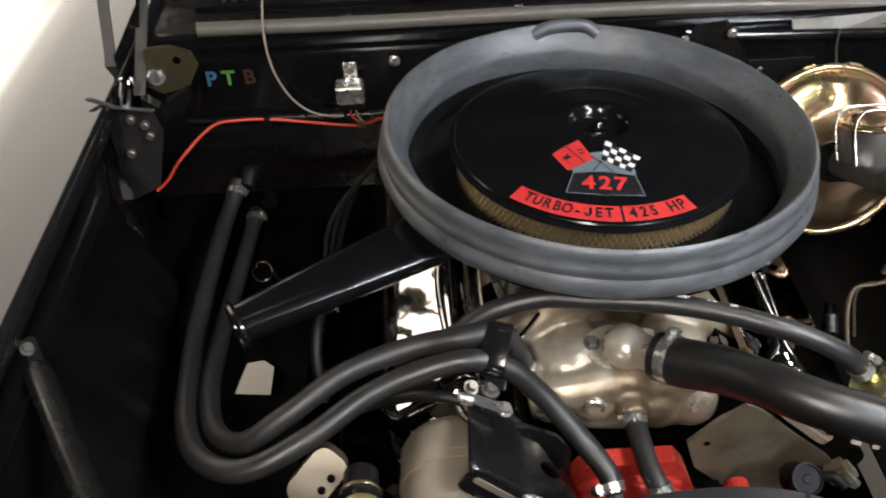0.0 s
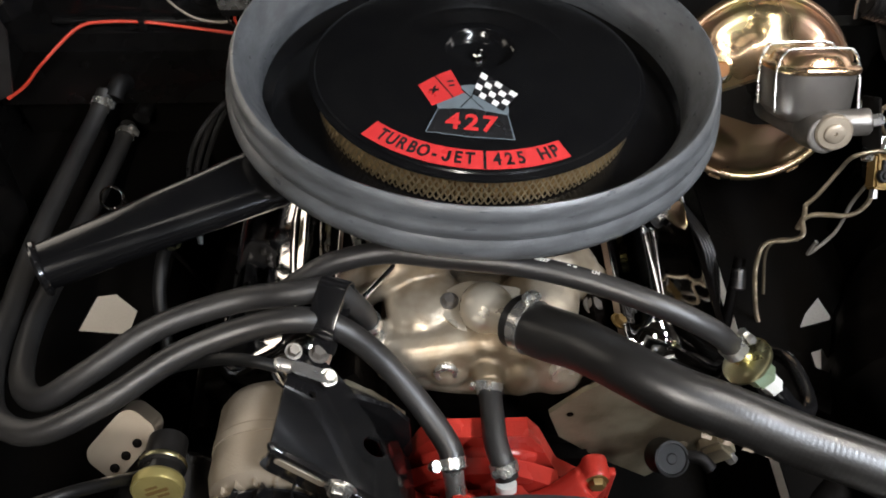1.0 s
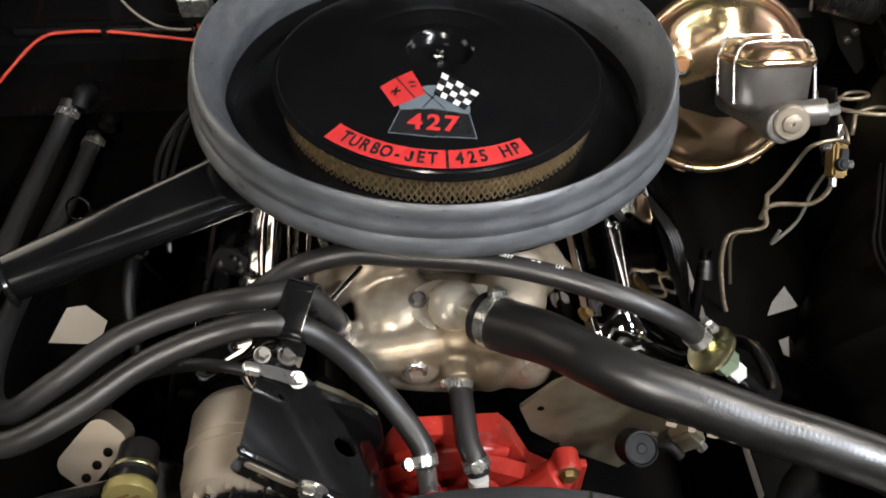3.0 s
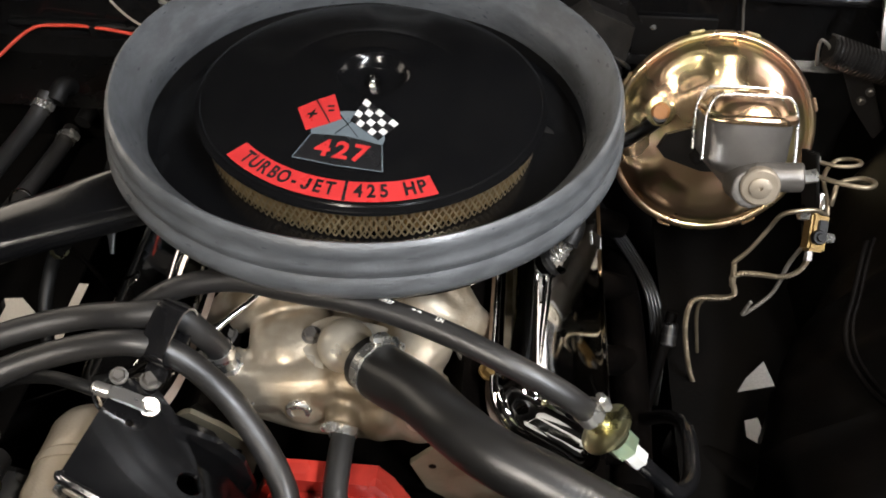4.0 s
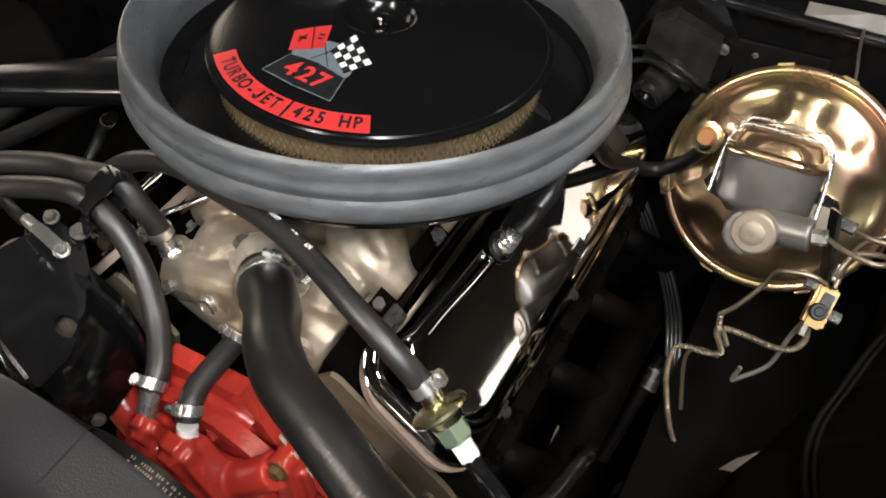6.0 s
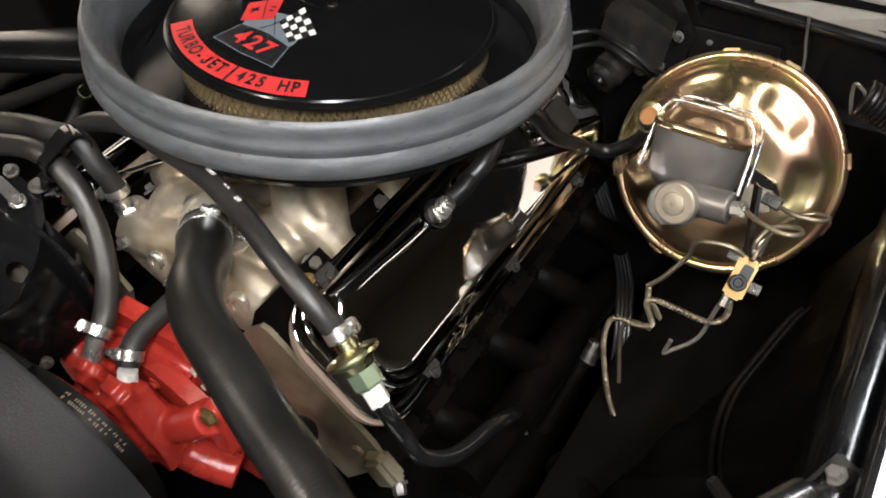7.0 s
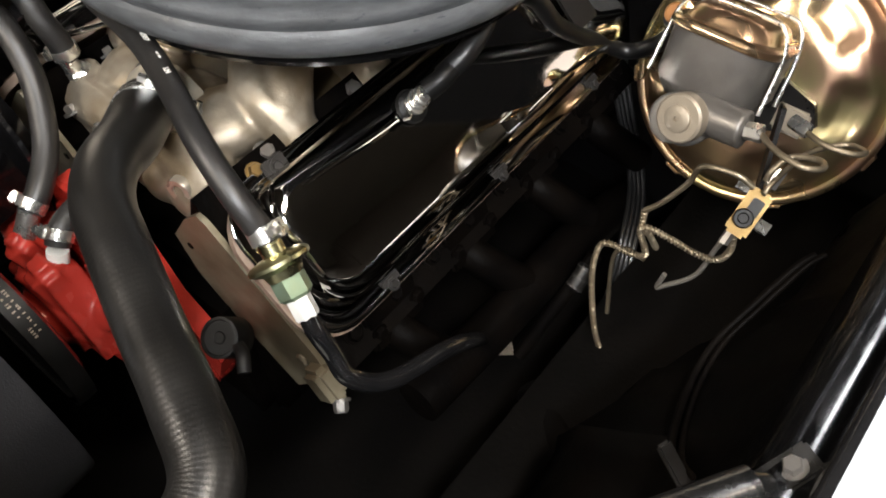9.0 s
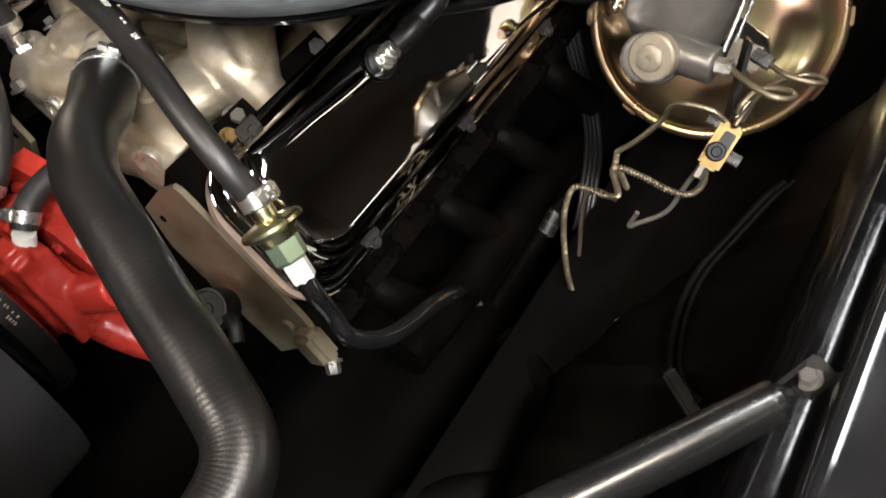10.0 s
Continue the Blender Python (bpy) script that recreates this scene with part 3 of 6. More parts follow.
part("pivot", cyl(0.010, (-0.631, 0.198, 0.937), (-0.649, 0.198, 0.886), 18, 0.003), CHROME, hinge, "bright pivot pin")
for x, z in ((-0.627, 0.859), (-0.661, 0.810), (-0.624, 0.840), (-0.645, 0.870)):
    part("rivet", cyl(0.007, (x, 0.200, z), (x, 0.190, z), 14, 0.002), CAST_IRON, hinge)
# coiled spring of the other hinge
spring = thing("hinge_spring", (0.62, 0.25, 0.80), "dark coiled hood hinge spring beside the firewall", "spring")
coil, turns = [], 22
a, b_ = Vector((0.563, 0.25, 0.843)), Vector((0.683, 0.25, 0.804))
ax = (b_ - a)
e1 = ax.orthogonal().normalized()
e2 = ax.normalized().cross(e1)
for i in range(turns * 10 + 1):
    t = i / (turns * 10)
    coil.append(a + ax * t + 0.019 * (e1 * math.cos(2 * math.pi * turns * t) + e2 * math.sin(2 * math.pi * turns * t)))
part("coil", tube(coil, 0.0028, 6, smooth=False), SATIN_BLACK, spring)
part("spring_core", cyl(0.0155, a, b_, 16), DULL_RUBBER, spring)
part("hook", tube([(0.556, 0.250, 0.818), (0.550, 0.250, 0.842), (0.550, 0.250, 0.856), (0.560, 0.250, 0.850), (0.566, 0.250, 0.841)], 0.0022, 8), CAST_IRON, spring, "pale bare spring hook")
hinge_2 = part("hinge", hinge_plate([(0.599, 0.800), (0.640, 0.792), (0.683, 0.775), (0.714, 0.707), (0.714, 0.665), (0.676, 0.690), (0.633, 0.740)], 0.272, 0.005, 0.002), HINGE_STEEL, hood, "worn brownish steel hood hinge")
part("link_arm", strut([(0.640, 0.310, 0.894), (0.634, 0.275, 0.871), (0.642, 0.262, 0.834)], 0.008), CAST_IRON, hinge_2, "pale worn steel arm rising to the hood")
for x, z in ((0.645, 0.770), (0.691, 0.691), (0.638, 0.755)):
    part("rivet", cyl(0.006, (x, 0.267, z), (x, 0.258, z), 14, 0.002), CAST_IRON, hinge_2)
part("spring_arm", box((0.02, 0.30, 0.05), Matrix.Translation((0.655, 0.18, 0.79)) @ pose(0, 0, 0, 8, 0, 0), 0.006), UNDER_BLACK, spring)


def support_rod(a, b_, bolt_at, s):
    ob = thing("support_rod", a, "gloss black support rod bolted to the fender gutter", "support rod", "support rods")
    a, b_, bolt_at = Vector(a), Vector(b_), Vector(bolt_at)
    d = (b_ - a).normalized()
    part("rod", tube([a - d * 0.004, a + d * 0.006, a + d * 0.016, a + d * 0.028, a.lerp(b_, 0.5), b_], 0.0145, 24, radius=lambda u: 0.42 + 0.58 * min(1.0, u / 0.45)), ROD_BLACK, ob)
    e = (bolt_at - a)
    part("flat_end", box((0.020, e.length + 0.030, 0.004), basis(a + e * 0.5 + Vector((0, 0, -0.003)), e.cross(Vector((0, 0, 1))), e), 0.0018), ROD_BLACK, ob, "flattened bolted end")
    part("bolt", hexbolt(bolt_at - Vector((0, 0, 0.002)), (-0.35 * s, -0.2, 0.9), 0.0062, 0.007), CAST_IRON, ob, "dull hex bolt")
    return ob


support_rod((0.6390, -0.2760, 0.866), (0.3677, -0.6959, 0.868), (0.6470, -0.2600, 0.874), 1)
support_rod((-0.640, -0.268, 0.866), (-0.36, -0.72, 0.868), (-0.652, -0.248, 0.874), -1)

# ---------------------------------------------------------------- engine
CX, CY = 0.0065, 0.0205     # middle of the air cleaner


def lid_z(r):
    pts = ((0.0, 0.9425), (0.041, 0.9400), (0.06, 0.9358), (0.09, 0.9302), (0.12, 0.9255), (0.15, 0.9210), (0.180, 0.9165), (0.190, 0.914))
    for (r0, z0), (r1, z1) in zip(pts, pts[1:]):
        if r <= r1:
            return z0 + (z1 - z0) * (r - r0) / (r1 - r0)
    return pts[-1][1]


cleaner = thing("air_cleaner", (CX, CY, 0.86), "black open-element air cleaner with a grey rubber hood seal", "air cleaner")
LEVEL = Matrix.Rotation(-0.045, 4, "X") @ Matrix.Rotation(0.040, 4, "Y")     # the cleaner leans back and to the brake side
cleaner.rotation_euler = LEVEL.to_euler()
C0 = Matrix.Translation((CX, CY, 0))
base_pan = part("base_pan", lathe([(0.03, 0.868), (0.12, 0.868), (0.17, 0.862), (0.235, 0.862), (0.243, 0.866), (0.2455, 0.884), (0.243, 0.884), (0.235, 0.868), (0.17, 0.868), (0.12, 0.874), (0.03, 0.874)], C0, 96, closed=True), LID_BLACK, cleaner, "satin black base pan")
part("pan_lip", lathe([(0.243, 0.866), (0.2555, 0.864), (0.257, 0.869), (0.246, 0.875)], C0, 96, closed=True), GLOSS_BLACK, base_pan)
ring = lathe([(0.2405, 0.880), (0.2560, 0.879), (0.2690, 0.881), (0.2755, 0.886), (0.2785, 0.894), (0.2780, 0.901), (0.2750, 0.907), (0.2730, 0.910), (0.2738, 0.914), (0.2752, 0.918),
              (0.2738, 0.923), (0.2712, 0.927), (0.2712, 0.932), (0.2706, 0.938), (0.2680, 0.9435), (0.2652, 0.9455), (0.2625, 0.9440), (0.2580, 0.9370), (0.2500, 0.9260), (0.2425, 0.9150), (0.2400, 0.9080), (0.2395, 0.890)], None, 144, closed=True)
for v in ring.verts:
    w = 0.0016 * noise.noise(v.co * 9.0)
    ang = math.atan2(v.co.y, v.co.x)
    v.co += Vector((v.co.x, v.co.y, 0)).normalized() * w * 1.2
    v.co.z += 1.3 * w + 0.002 * math.exp(-((ang - 1.62) / 0.25) ** 2)
bmesh.ops.translate(ring, verts=ring.verts, vec=(CX - 0.004, CY + 0.002, 0))
seal = part("hood_seal", ring, SEAL, cleaner, "thick grey rubber ring seal with moulded ridges")
part("seal_joint", tube([(CX - 0.050, CY + 0.258, 0.932), (CX - 0.030, CY + 0.261, 0.942), (CX, CY + 0.263, 0.945), (CX + 0.028, CY + 0.262, 0.943), (CX + 0.045, CY + 0.258, 0.932)], 0.0105, 14), SEAL, seal, "glued joint of the rubber seal")

lidprof = [(0.0, 0.9235), (0.012, 0.9237), (0.024, 0.9247), (0.0310, 0.9275), (0.0350, 0.9340), (0.0380, 0.9385), (0.041, 0.9400)]
lidprof += [(r, lid_z(r)) for r in (0.055, 0.07, 0.085, 0.098)]
lidprof += [(0.1000, lid_z(0.1) + 0.0001), (0.1030, lid_z(0.103) - 0.0001), (0.106, lid_z(0.106) - 0.0003)]
lidprof += [(r, lid_z(r) - 0.0004) for r in (0.115, 0.13, 0.145, 0.16, 0.172, 0.180)]
lidprof += [(0.1830, 0.9155), (0.1845, 0.9135), (0.1838, 0.9125), (0.1865, 0.9120), (0.1895, 0.9110), (0.1905, 0.9085), (0.1890, 0.9065), (0.182, 0.9065)]
lid = part("lid", lathe(lidprof, C0, 120), LID_BLACK, cleaner, "satin black domed lid with a recessed centre")
wing = part("centre_nut", hexbolt((CX, CY, 0.924), (0, 0, 1), 0.0065, 0.006), CHROME, lid, "chrome nut and stud")
part("stud", cyl(0.0036, (CX, CY, 0.926), (CX, CY, 0.9365), 14, 0.0015), CHROME, wing)

# pleated paper element behind a diamond mesh
pl = bmesh.new()
n = 220
lo, hi = [], []
for i in range(2 * n):
    r = 0.1795 if i % 2 else 0.1690
    t = math.pi * i / n
    lo.append(pl.verts.new((CX + r * math.cos(t), CY + r * math.sin(t), 0.872)))
    hi.append(pl.verts.new((CX + r * math.cos(t), CY + r * math.sin(t), 0.910)))
for i in range(2 * n):
    j = (i + 1) % (2 * n)
    pl.faces.new((lo[i], lo[j], hi[j], hi[i]))
element = part("filter_element", pl, FILTER, cleaner, "tan pleated paper filter", smooth=False)
ms = bmesh.new()
n, rows = 150, 6
for fam in (1, -1):
    for i in range(n):
        prev = None
        for k in range(rows + 1):
            t = 2 * math.pi * (i + fam * 0.5 * k) / n
            z = 0.870 + 0.040 * k / rows
            r = 0.1812
            w = 0.0011 / r
            a0 = ms.verts.new((CX + r * math.cos(t - w), CY + r * math.sin(t - w), z))
            a1 = ms.verts.new((CX + r * math.cos(t + w), CY + r * math.sin(t + w), z))
            if prev:
                ms.faces.new((prev[0], prev[1], a1, a0))
            prev = (a0, a1)
part("mesh_screen", ms, MESH_WIRE, element, "fine brassy diamond mesh", smooth=False)

# decals on the lid: arcs and flags, turned with the lid
DEC = radians(-6.9)


def on_lid(x, y, lift=0.0006):
    r = math.hypot(x, y)
    c, s = math.cos(DEC), math.sin(DEC)
    return Vector((CX + x * c - y * s, CY + x * s + y * c, lid_z(r) + lift))


def decal_poly(name, pts, material, lift, parent, sub=6):
    b = bmesh.new()
    b.faces.new([b.verts.new((x, y, 0)) for x, y in pts])
    bmesh.ops.triangulate(b, faces=b.faces)
    bmesh.ops.subdivide_edges(b, edges=b.edges, cuts=sub, use_grid_fill=True)
    for v in b.verts:
        v.co = on_lid(v.co.x, v.co.y, lift)
    return part(name, b, material, parent)


def decal_arc(name, r0, r1, a0, a1, material, lift, parent):
    b = bmesh.new()
    rows = [[b.verts.new(on_lid(r * math.cos(radians(a)), r * math.sin(radians(a)), lift)) for a in np.linspace(a0, a1, 33)] for r in np.linspace(r0, r1, 5)]
    for p, q in zip(rows, rows[1:]):
        for k in range(32):
            b.faces.new((p[k], p[k + 1], q[k + 1], q[k]))
    return part(name, b, material, parent)


def decal_word(name, word, size, x, y, turn, material, lift, parent, stretch=(1, 1)):
    if word == "J":     # a hooked J, as the decal has it
        hook = ((0.0008, 0.0074), (0.0042, 0.0074), (0.0042, -0.0034), (0.0030, -0.0062), (0.0003, -0.0074), (-0.0026, -0.0064), (-0.0042, -0.0036), (-0.0040, -0.0018), (-0.0012, -0.0018), (-0.0009, -0.0036), (0.0001, -0.0044), (0.0008, -0.0034))
        c, s = math.cos(radians(turn)), math.sin(radians(turn))
        return decal_poly(name, [(x + px * c - py * s, y + px * s + py * c) for px, py in hook], material, lift, parent, 1)
    b = text_mesh(word, size, pose(0, 0, 0, 0, 0, 0), 0.0, 0.030)
    bmesh.ops.subdivide_edges(b, edges=[e for e in b.edges if e.calc_length() > 0.006], cuts=2)
    m = pose(x, y, 0, 0, 0, turn)
    for v in b.verts:
        q = m @ Vector((v.co.x * stretch[0], v.co.y * stretch[1], 0))
        v.co = on_lid(q.x, q.y, lift)
    return part(name, b, material, parent, smooth=False)


A0, A1, AD = -127.6, -54.6, -83.8
band = decal_arc("red_band", 0.1565, 0.1805, A0, A1, DECAL_RED, 0.0008, lid)
tagged(band, "red arc decal with black lettering")
for a in (AD,):
    decal_arc("divider", 0.1565, 0.1805, a - 0.5, a + 0.5, DECAL_BLACK, 0.0012, band)
word = "TURBO-JET"
for i, ch in enumerate(word):
    a = A0 + 4.2 + (AD - A0 - 7.2) * (i + 0.5) / len(word)
    decal_word("letter", ch, 0.0215, 0.1685 * math.cos(radians(a)), 0.1685 * math.sin(radians(a)), a + 90, DECAL_BLACK, 0.0013, band, (0.74, 1.0))
word = "425 HP"
for i, ch in enumerate(word):
    if ch == " ":
        continue
    a = AD + 2.2 + (A1 - AD - 4.2) * (i + 0.5) / len(word)
    decal_word("letter", ch, 0.0215, 0.1685 * math.cos(radians(a)), 0.1685 * math.sin(radians(a)), a + 90, DECAL_BLACK, 0.0013, band, (0.78, 1.0))
plate = decal_poly("number_plate_panel", [(-0.0355, -0.104), (-0.018, -0.1015), (0.0, -0.1005), (0.018, -0.1015), (0.0375, -0.104), (0.0465, -0.1365), (0.02, -0.139), (0.0, -0.1395), (-0.02, -0.139), (-0.0445, -0.1365)], DECAL_BLACK, 0.0007, lid)
tagged(plate, "black trapezoid decal with grey outline and red 427")
for pa, pb in (((-0.0355, -0.104), (-0.0445, -0.1365)), ((-0.0445, -0.1365), (0.0, -0.1395)), ((0.0, -0.1395), (0.0465, -0.1365)), ((0.0465, -0.1365), (0.0375, -0.104))):
    (x0, y0), (x1, y1) = pa, pb
    L = math.hypot(x1 - x0, y1 - y0)
    nx, ny = -(y1 - y0) / L * 0.0006, (x1 - x0) / L * 0.0006
    decal_poly("outline", [(x0 - nx, y0 - ny), (x1 - nx, y1 - ny), (x1 + nx, y1 + ny), (x0 + nx, y0 + ny)], DECAL_GREY, 0.0011, plate, 3)
for ch, dx in (("4", -0.0190), ("2", 0.0), ("7", 0.0180)):
    decal_word("numeral", ch, 0.0300, dx + 0.001, -0.1205, 0, DECAL_RED, 0.0012, plate, (1.0, 1.0))
dome = [(0.0385 * math.cos(radians(t)), -0.1005 + 0.034 * math.sin(radians(t))) for t in range(4, 178, 8)]
decal_poly("grey_half_dome", dome + [(-0.0355, -0.1035), (0.0, -0.1), (0.0375, -0.1035)], DECAL_GREY, 0.0007, lid, 3)
red_flag = decal_poly("red_flag", [(-0.0607, -0.070), (-0.044, -0.0565), (-0.028, -0.0465), (-0.0105, -0.079), (-0.021, -0.0865), (-0.042, -0.100)], DECAL_RED, 0.0010, lid, 3)
decal_poly("flag_fold", [(-0.0445, -0.0575), (-0.0433, -0.0567), (-0.0205, -0.0862), (-0.0217, -0.087)], DECAL_BLACK, 0.0014, red_flag, 2)
for cx, cy, w, h in ((-0.0425, -0.077, 0.010, 0.0022), (-0.0425, -0.077, 0.003, 0.008), (-0.0265, -0.064, 0.007, 0.002), (-0.0245, -0.070, 0.006, 0.002)):
    decal_poly("flag_mark", [(cx - w / 2, cy - h), (cx + w / 2, cy - h * 0.4), (cx + w / 2, cy + h), (cx - w / 2, cy + h * 0.4)], DECAL_BLACK, 0.0014, red_flag, 1)
for x0, y0, x1, y1 in ((-0.012, -0.100, 0.006, -0.070), (0.012, -0.100, -0.014, -0.074)):
    decal_poly("flag_pole", [(x0 - 0.0007, y0), (x0 + 0.0007, y0), (x1 + 0.0007, y1), (x1 - 0.0007, y1)], DECAL_BLACK, 0.0013, lid, 2)
p00, p10, p11, p01 = Vector((0.005, -0.0475)), Vector((0.047, -0.0715)), Vector((0.032, -0.0985)), Vector((-0.002, -0.0795))
flag = decal_poly("chequered_flag", [tuple(q) for q in (p00, p10, p11, p01)], DECAL_BLACK, 0.0010, lid, 3)
for i in range(5):
    for k in range(4):
        if (i + k) % 2 == 0:
            q = lambda u, v: tuple((p00 * (1 - u) + p10 * u) * (1 - v) + (p01 * (1 - u) + p11 * u) * v)
            e = 0.012
            decal_poly("white_square", [q(i / 5 + e, k / 4 + e), q((i + 1) / 5 - e, k / 4 + e), q((i + 1) / 5 - e, (k + 1) / 4 - e), q(i / 5 + e, (k + 1) / 4 - e)], DECAL_WHITE, 0.0014, flag, 1)

# snorkel: narrow lipped mouth widening into the pan
def snork_section(t):
    c = Vector((-0.432, -0.221, 0.862)).lerp(Vector((-0.190, -0.083, 0.868)), t)
    d = Vector((0.247, 0.137, 0.006)).normalized()
    side = Vector((0, 0, 1)).cross(d).normalized()
    hw = 0.024 + 0.023 * t
    up = 0.019 - 0.004 * t
    dn = 0.024
    ring_ = []
    for k in range(28):
        a = 2 * math.pi * k / 28
        cx_, cz_ = math.cos(a), math.sin(a)
        cx_ = math.copysign(abs(cx_) ** 0.85, cx_)
        cz_ = math.copysign(abs(cz_) ** 0.85, cz_)
        ring_.append(c + side * hw * cx_ + Vector((0, 0, 1)) * (cz_ * (up if cz_ > 0 else dn)))
    return ring_


def untilted(bm):
    """Takes back the cleaner's lean for parts given in world places."""
    pivot = Matrix.Translation((CX, CY, 0.86))
    bmesh.ops.transform(bm, matrix=pivot @ LEVEL.inverted() @ pivot.inverted(), verts=bm.verts)
    return bm


snorkel = part("snorkel", untilted(loft([snork_section(t) for t in np.linspace(0, 1, 14)], caps=False)), LID_BLACK, cleaner, "gloss black snorkel tapering to a lipped mouth")
lipc = [Vector(q) for q in snork_section(0.0)]
part("mouth_lip", untilted(tube([q + (q - sum(lipc, Vector()) / 28) * 0.06 for q in lipc] + [lipc[0] + (lipc[0] - sum(lipc, Vector()) / 28) * 0.06], 0.0042, 8, 2, caps=False)), GLOSS_BLACK, snorkel, "rolled black lip")


def cast(ob, voxel=0.004, smooth=5):
    """Blends a rough casting into one rounded skin."""
    r = ob.modifiers.new("skin", "REMESH")
    r.mode, r.voxel_size, r.use_smooth_shade = "VOXEL", voxel, True
    s = ob.modifiers.new("round", "SMOOTH")
    s.factor, s.iterations = 0.5, smooth
    return ob


def ball(place, size, m=None, bm=None, segs=20):
    b = bmesh.new()
    bmesh.ops.create_uvsphere(b, u_segments=segs, v_segments=segs // 2, radius=1)
    bmesh.ops.scale(b, vec=size if isinstance(size, tuple) else (size,) * 3, verts=b.verts)
    if m is not None:
        bmesh.ops.transform(b, matrix=m, verts=b.verts)
    bmesh.ops.translate(b, verts=b.verts, vec=place)
    return join(bm, b)


# ---- engine block, heads, covers
block = thing("engine_block", (0, -0.05, 0.30), "orange-red painted V8 engine block, grimy and darkened for shade lower down", "engine block")
b = box((0.30, 0.58, 0.26), Matrix.Translation((0, -0.02, 0.50)), 0.02)
# crankcase colour includes the shade deep in the bay
part("crankcase", b, SHADED_IRON, block, "oily crankcase darkened to stand for shade")
b = prism([(-0.12, 0.50), (0.12, 0.50), (0.148, 0.572), (0.090, 0.630), (0.064, 0.700), (0.050, 0.722), (-0.050, 0.722), (-0.064, 0.700), (-0.090, 0.630), (-0.148, 0.572)], 0.022, basis((0, -0.318, 0), (1, 0, 0), (0, 0, 1)), 0.008)
part("front_face", b, RED, block, "glossy orange-red painted front face")
b = prism([(-0.06, 0.50), (0.06, 0.50), (0.095, 0.57), (0.085, 0.66), (0.03, 0.695), (-0.03, 0.695), (-0.085, 0.66), (-0.095, 0.57)], 0.02, basis((0, -0.348, 0), (1, 0, 0), (0, 0, 1)), 0.006)
for x, w in ((-0.055, 0.010), (-0.02, 0.008), (0.02, 0.008), (0.055, 0.010)):
    part("casting_rib", box((w, 0.012, 0.07), Matrix.Translation((x, -0.342, 0.640)) @ pose(0, 0, 0, -4, -14 * x / 0.055, 0), 0.003), RED, block)
part("casting_ledge", tube([(-0.058, -0.340, 0.678), (-0.03, -0.342, 0.690), (0.03, -0.342, 0.690), (0.058, -0.340, 0.678)], 0.008, 10), RED, block)
timing = part("timing_cover", b, RED, block, "orange-red timing cover")
for a in range(20, 340, 40):
    part("bolt", hexbolt((0.078 * math.sin(radians(a)), -0.369, 0.60 + 0.078 * math.cos(radians(a))), (0, -1, 0), 0.006, 0.006), RED, timing)


LEAN_UP = 0.125     # the covers' tops lie flatter than the heads


def side_frame(s, x, h, y):
    """Place beside the vee: x across the cover (outwards), h off its top face, y along the car."""
    c = Vector((s * 0.228, 0, 0.764))
    u = Vector((s * 0.7071, 0, -0.7071))
    n_ = Vector((s * 0.7071, 0, 0.7071))
    return c + u * x + n_ * h + Vector((0, y, 0))


def cylinder_head(s):
    ob = thing("cylinder_head", (s * 0.22, 0, 0.60), "bare weathered cast-iron cylinder head with shade-darkened sides beside the valve cover", "cylinder head", "cylinder heads")
    pts = [(0.078, 0.693), (0.110, 0.738), (0.136, 0.762), (0.146, 0.758), (0.258, 0.646), (0.274, 0.622), (0.262, 0.598), (0.212, 0.535), (0.148, 0.586), (0.094, 0.642)]
    core = [(0.098, 0.700), (0.116, 0.745), (0.127, 0.773), (0.264, 0.637), (0.288, 0.622), (0.268, 0.590), (0.235, 0.560), (0.16, 0.58)]
    # casting sides near-black for the exhaust's shade; the end face stays tan
    body = part("casting", prism([(s * x, z) for x, z in core], 0.545, basis((0, 0.252, 0), (1, 0, 0), (0, 0, 1)), 0.006), SHADED_IRON, ob)
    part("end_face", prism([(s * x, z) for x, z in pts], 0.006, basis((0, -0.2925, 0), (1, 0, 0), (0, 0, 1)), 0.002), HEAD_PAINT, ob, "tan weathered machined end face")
    # plain machined end plate with a boss and a bolt
    part("end_boss", cyl(0.008, (s * 0.238, -0.297, 0.618), (s * 0.238, -0.303, 0.618), 20, 0.003), HEAD_PAINT, body)
    part("end_bolt", hexbolt((s * 0.292, -0.305, 0.608), (0.6 * s, -0.6, -0.5), 0.0075, 0.014), CAST_IRON, body)
    part("end_lug", box((0.034, 0.022, 0.042), Matrix.Translation((s * 0.276, -0.306, 0.622)) @ pose(0, 0, 0, 0, -38 * s, 0), 0.006), HEAD_PAINT, body)
    # near-black disc on the end face for the shade inside a hole
    part("bolt_hole_shade", cyl(0.004, (s * 0.101, -0.2975, 0.692), (s * 0.101, -0.2994, 0.692), 14), SHADED_IRON, body)
    for k in range(4):
        y = -0.205 + 0.125 * k
        plug = part("spark_plug", cyl(0.009, side_frame(s, 0.085, -0.105, y), side_frame(s, 0.115, -0.095, y), 12, 0.002), WHITE_PLASTIC, ob, "white ceramic spark plug")
        part("plug_boot", cyl(0.010, side_frame(s, 0.105, -0.098, y), side_frame(s, 0.140, -0.086, y), 12, 0.003), DULL_RUBBER, plug, "black rubber boot")
    for k in range(9):
        y = -0.255 + 0.06 * k
        part("head_bolt", hexbolt(side_frame(s, 0.118, -0.062, y), (s * 0.7, 0, 0.7), 0.008, 0.008), SHADED_IRON, ob)
    return ob


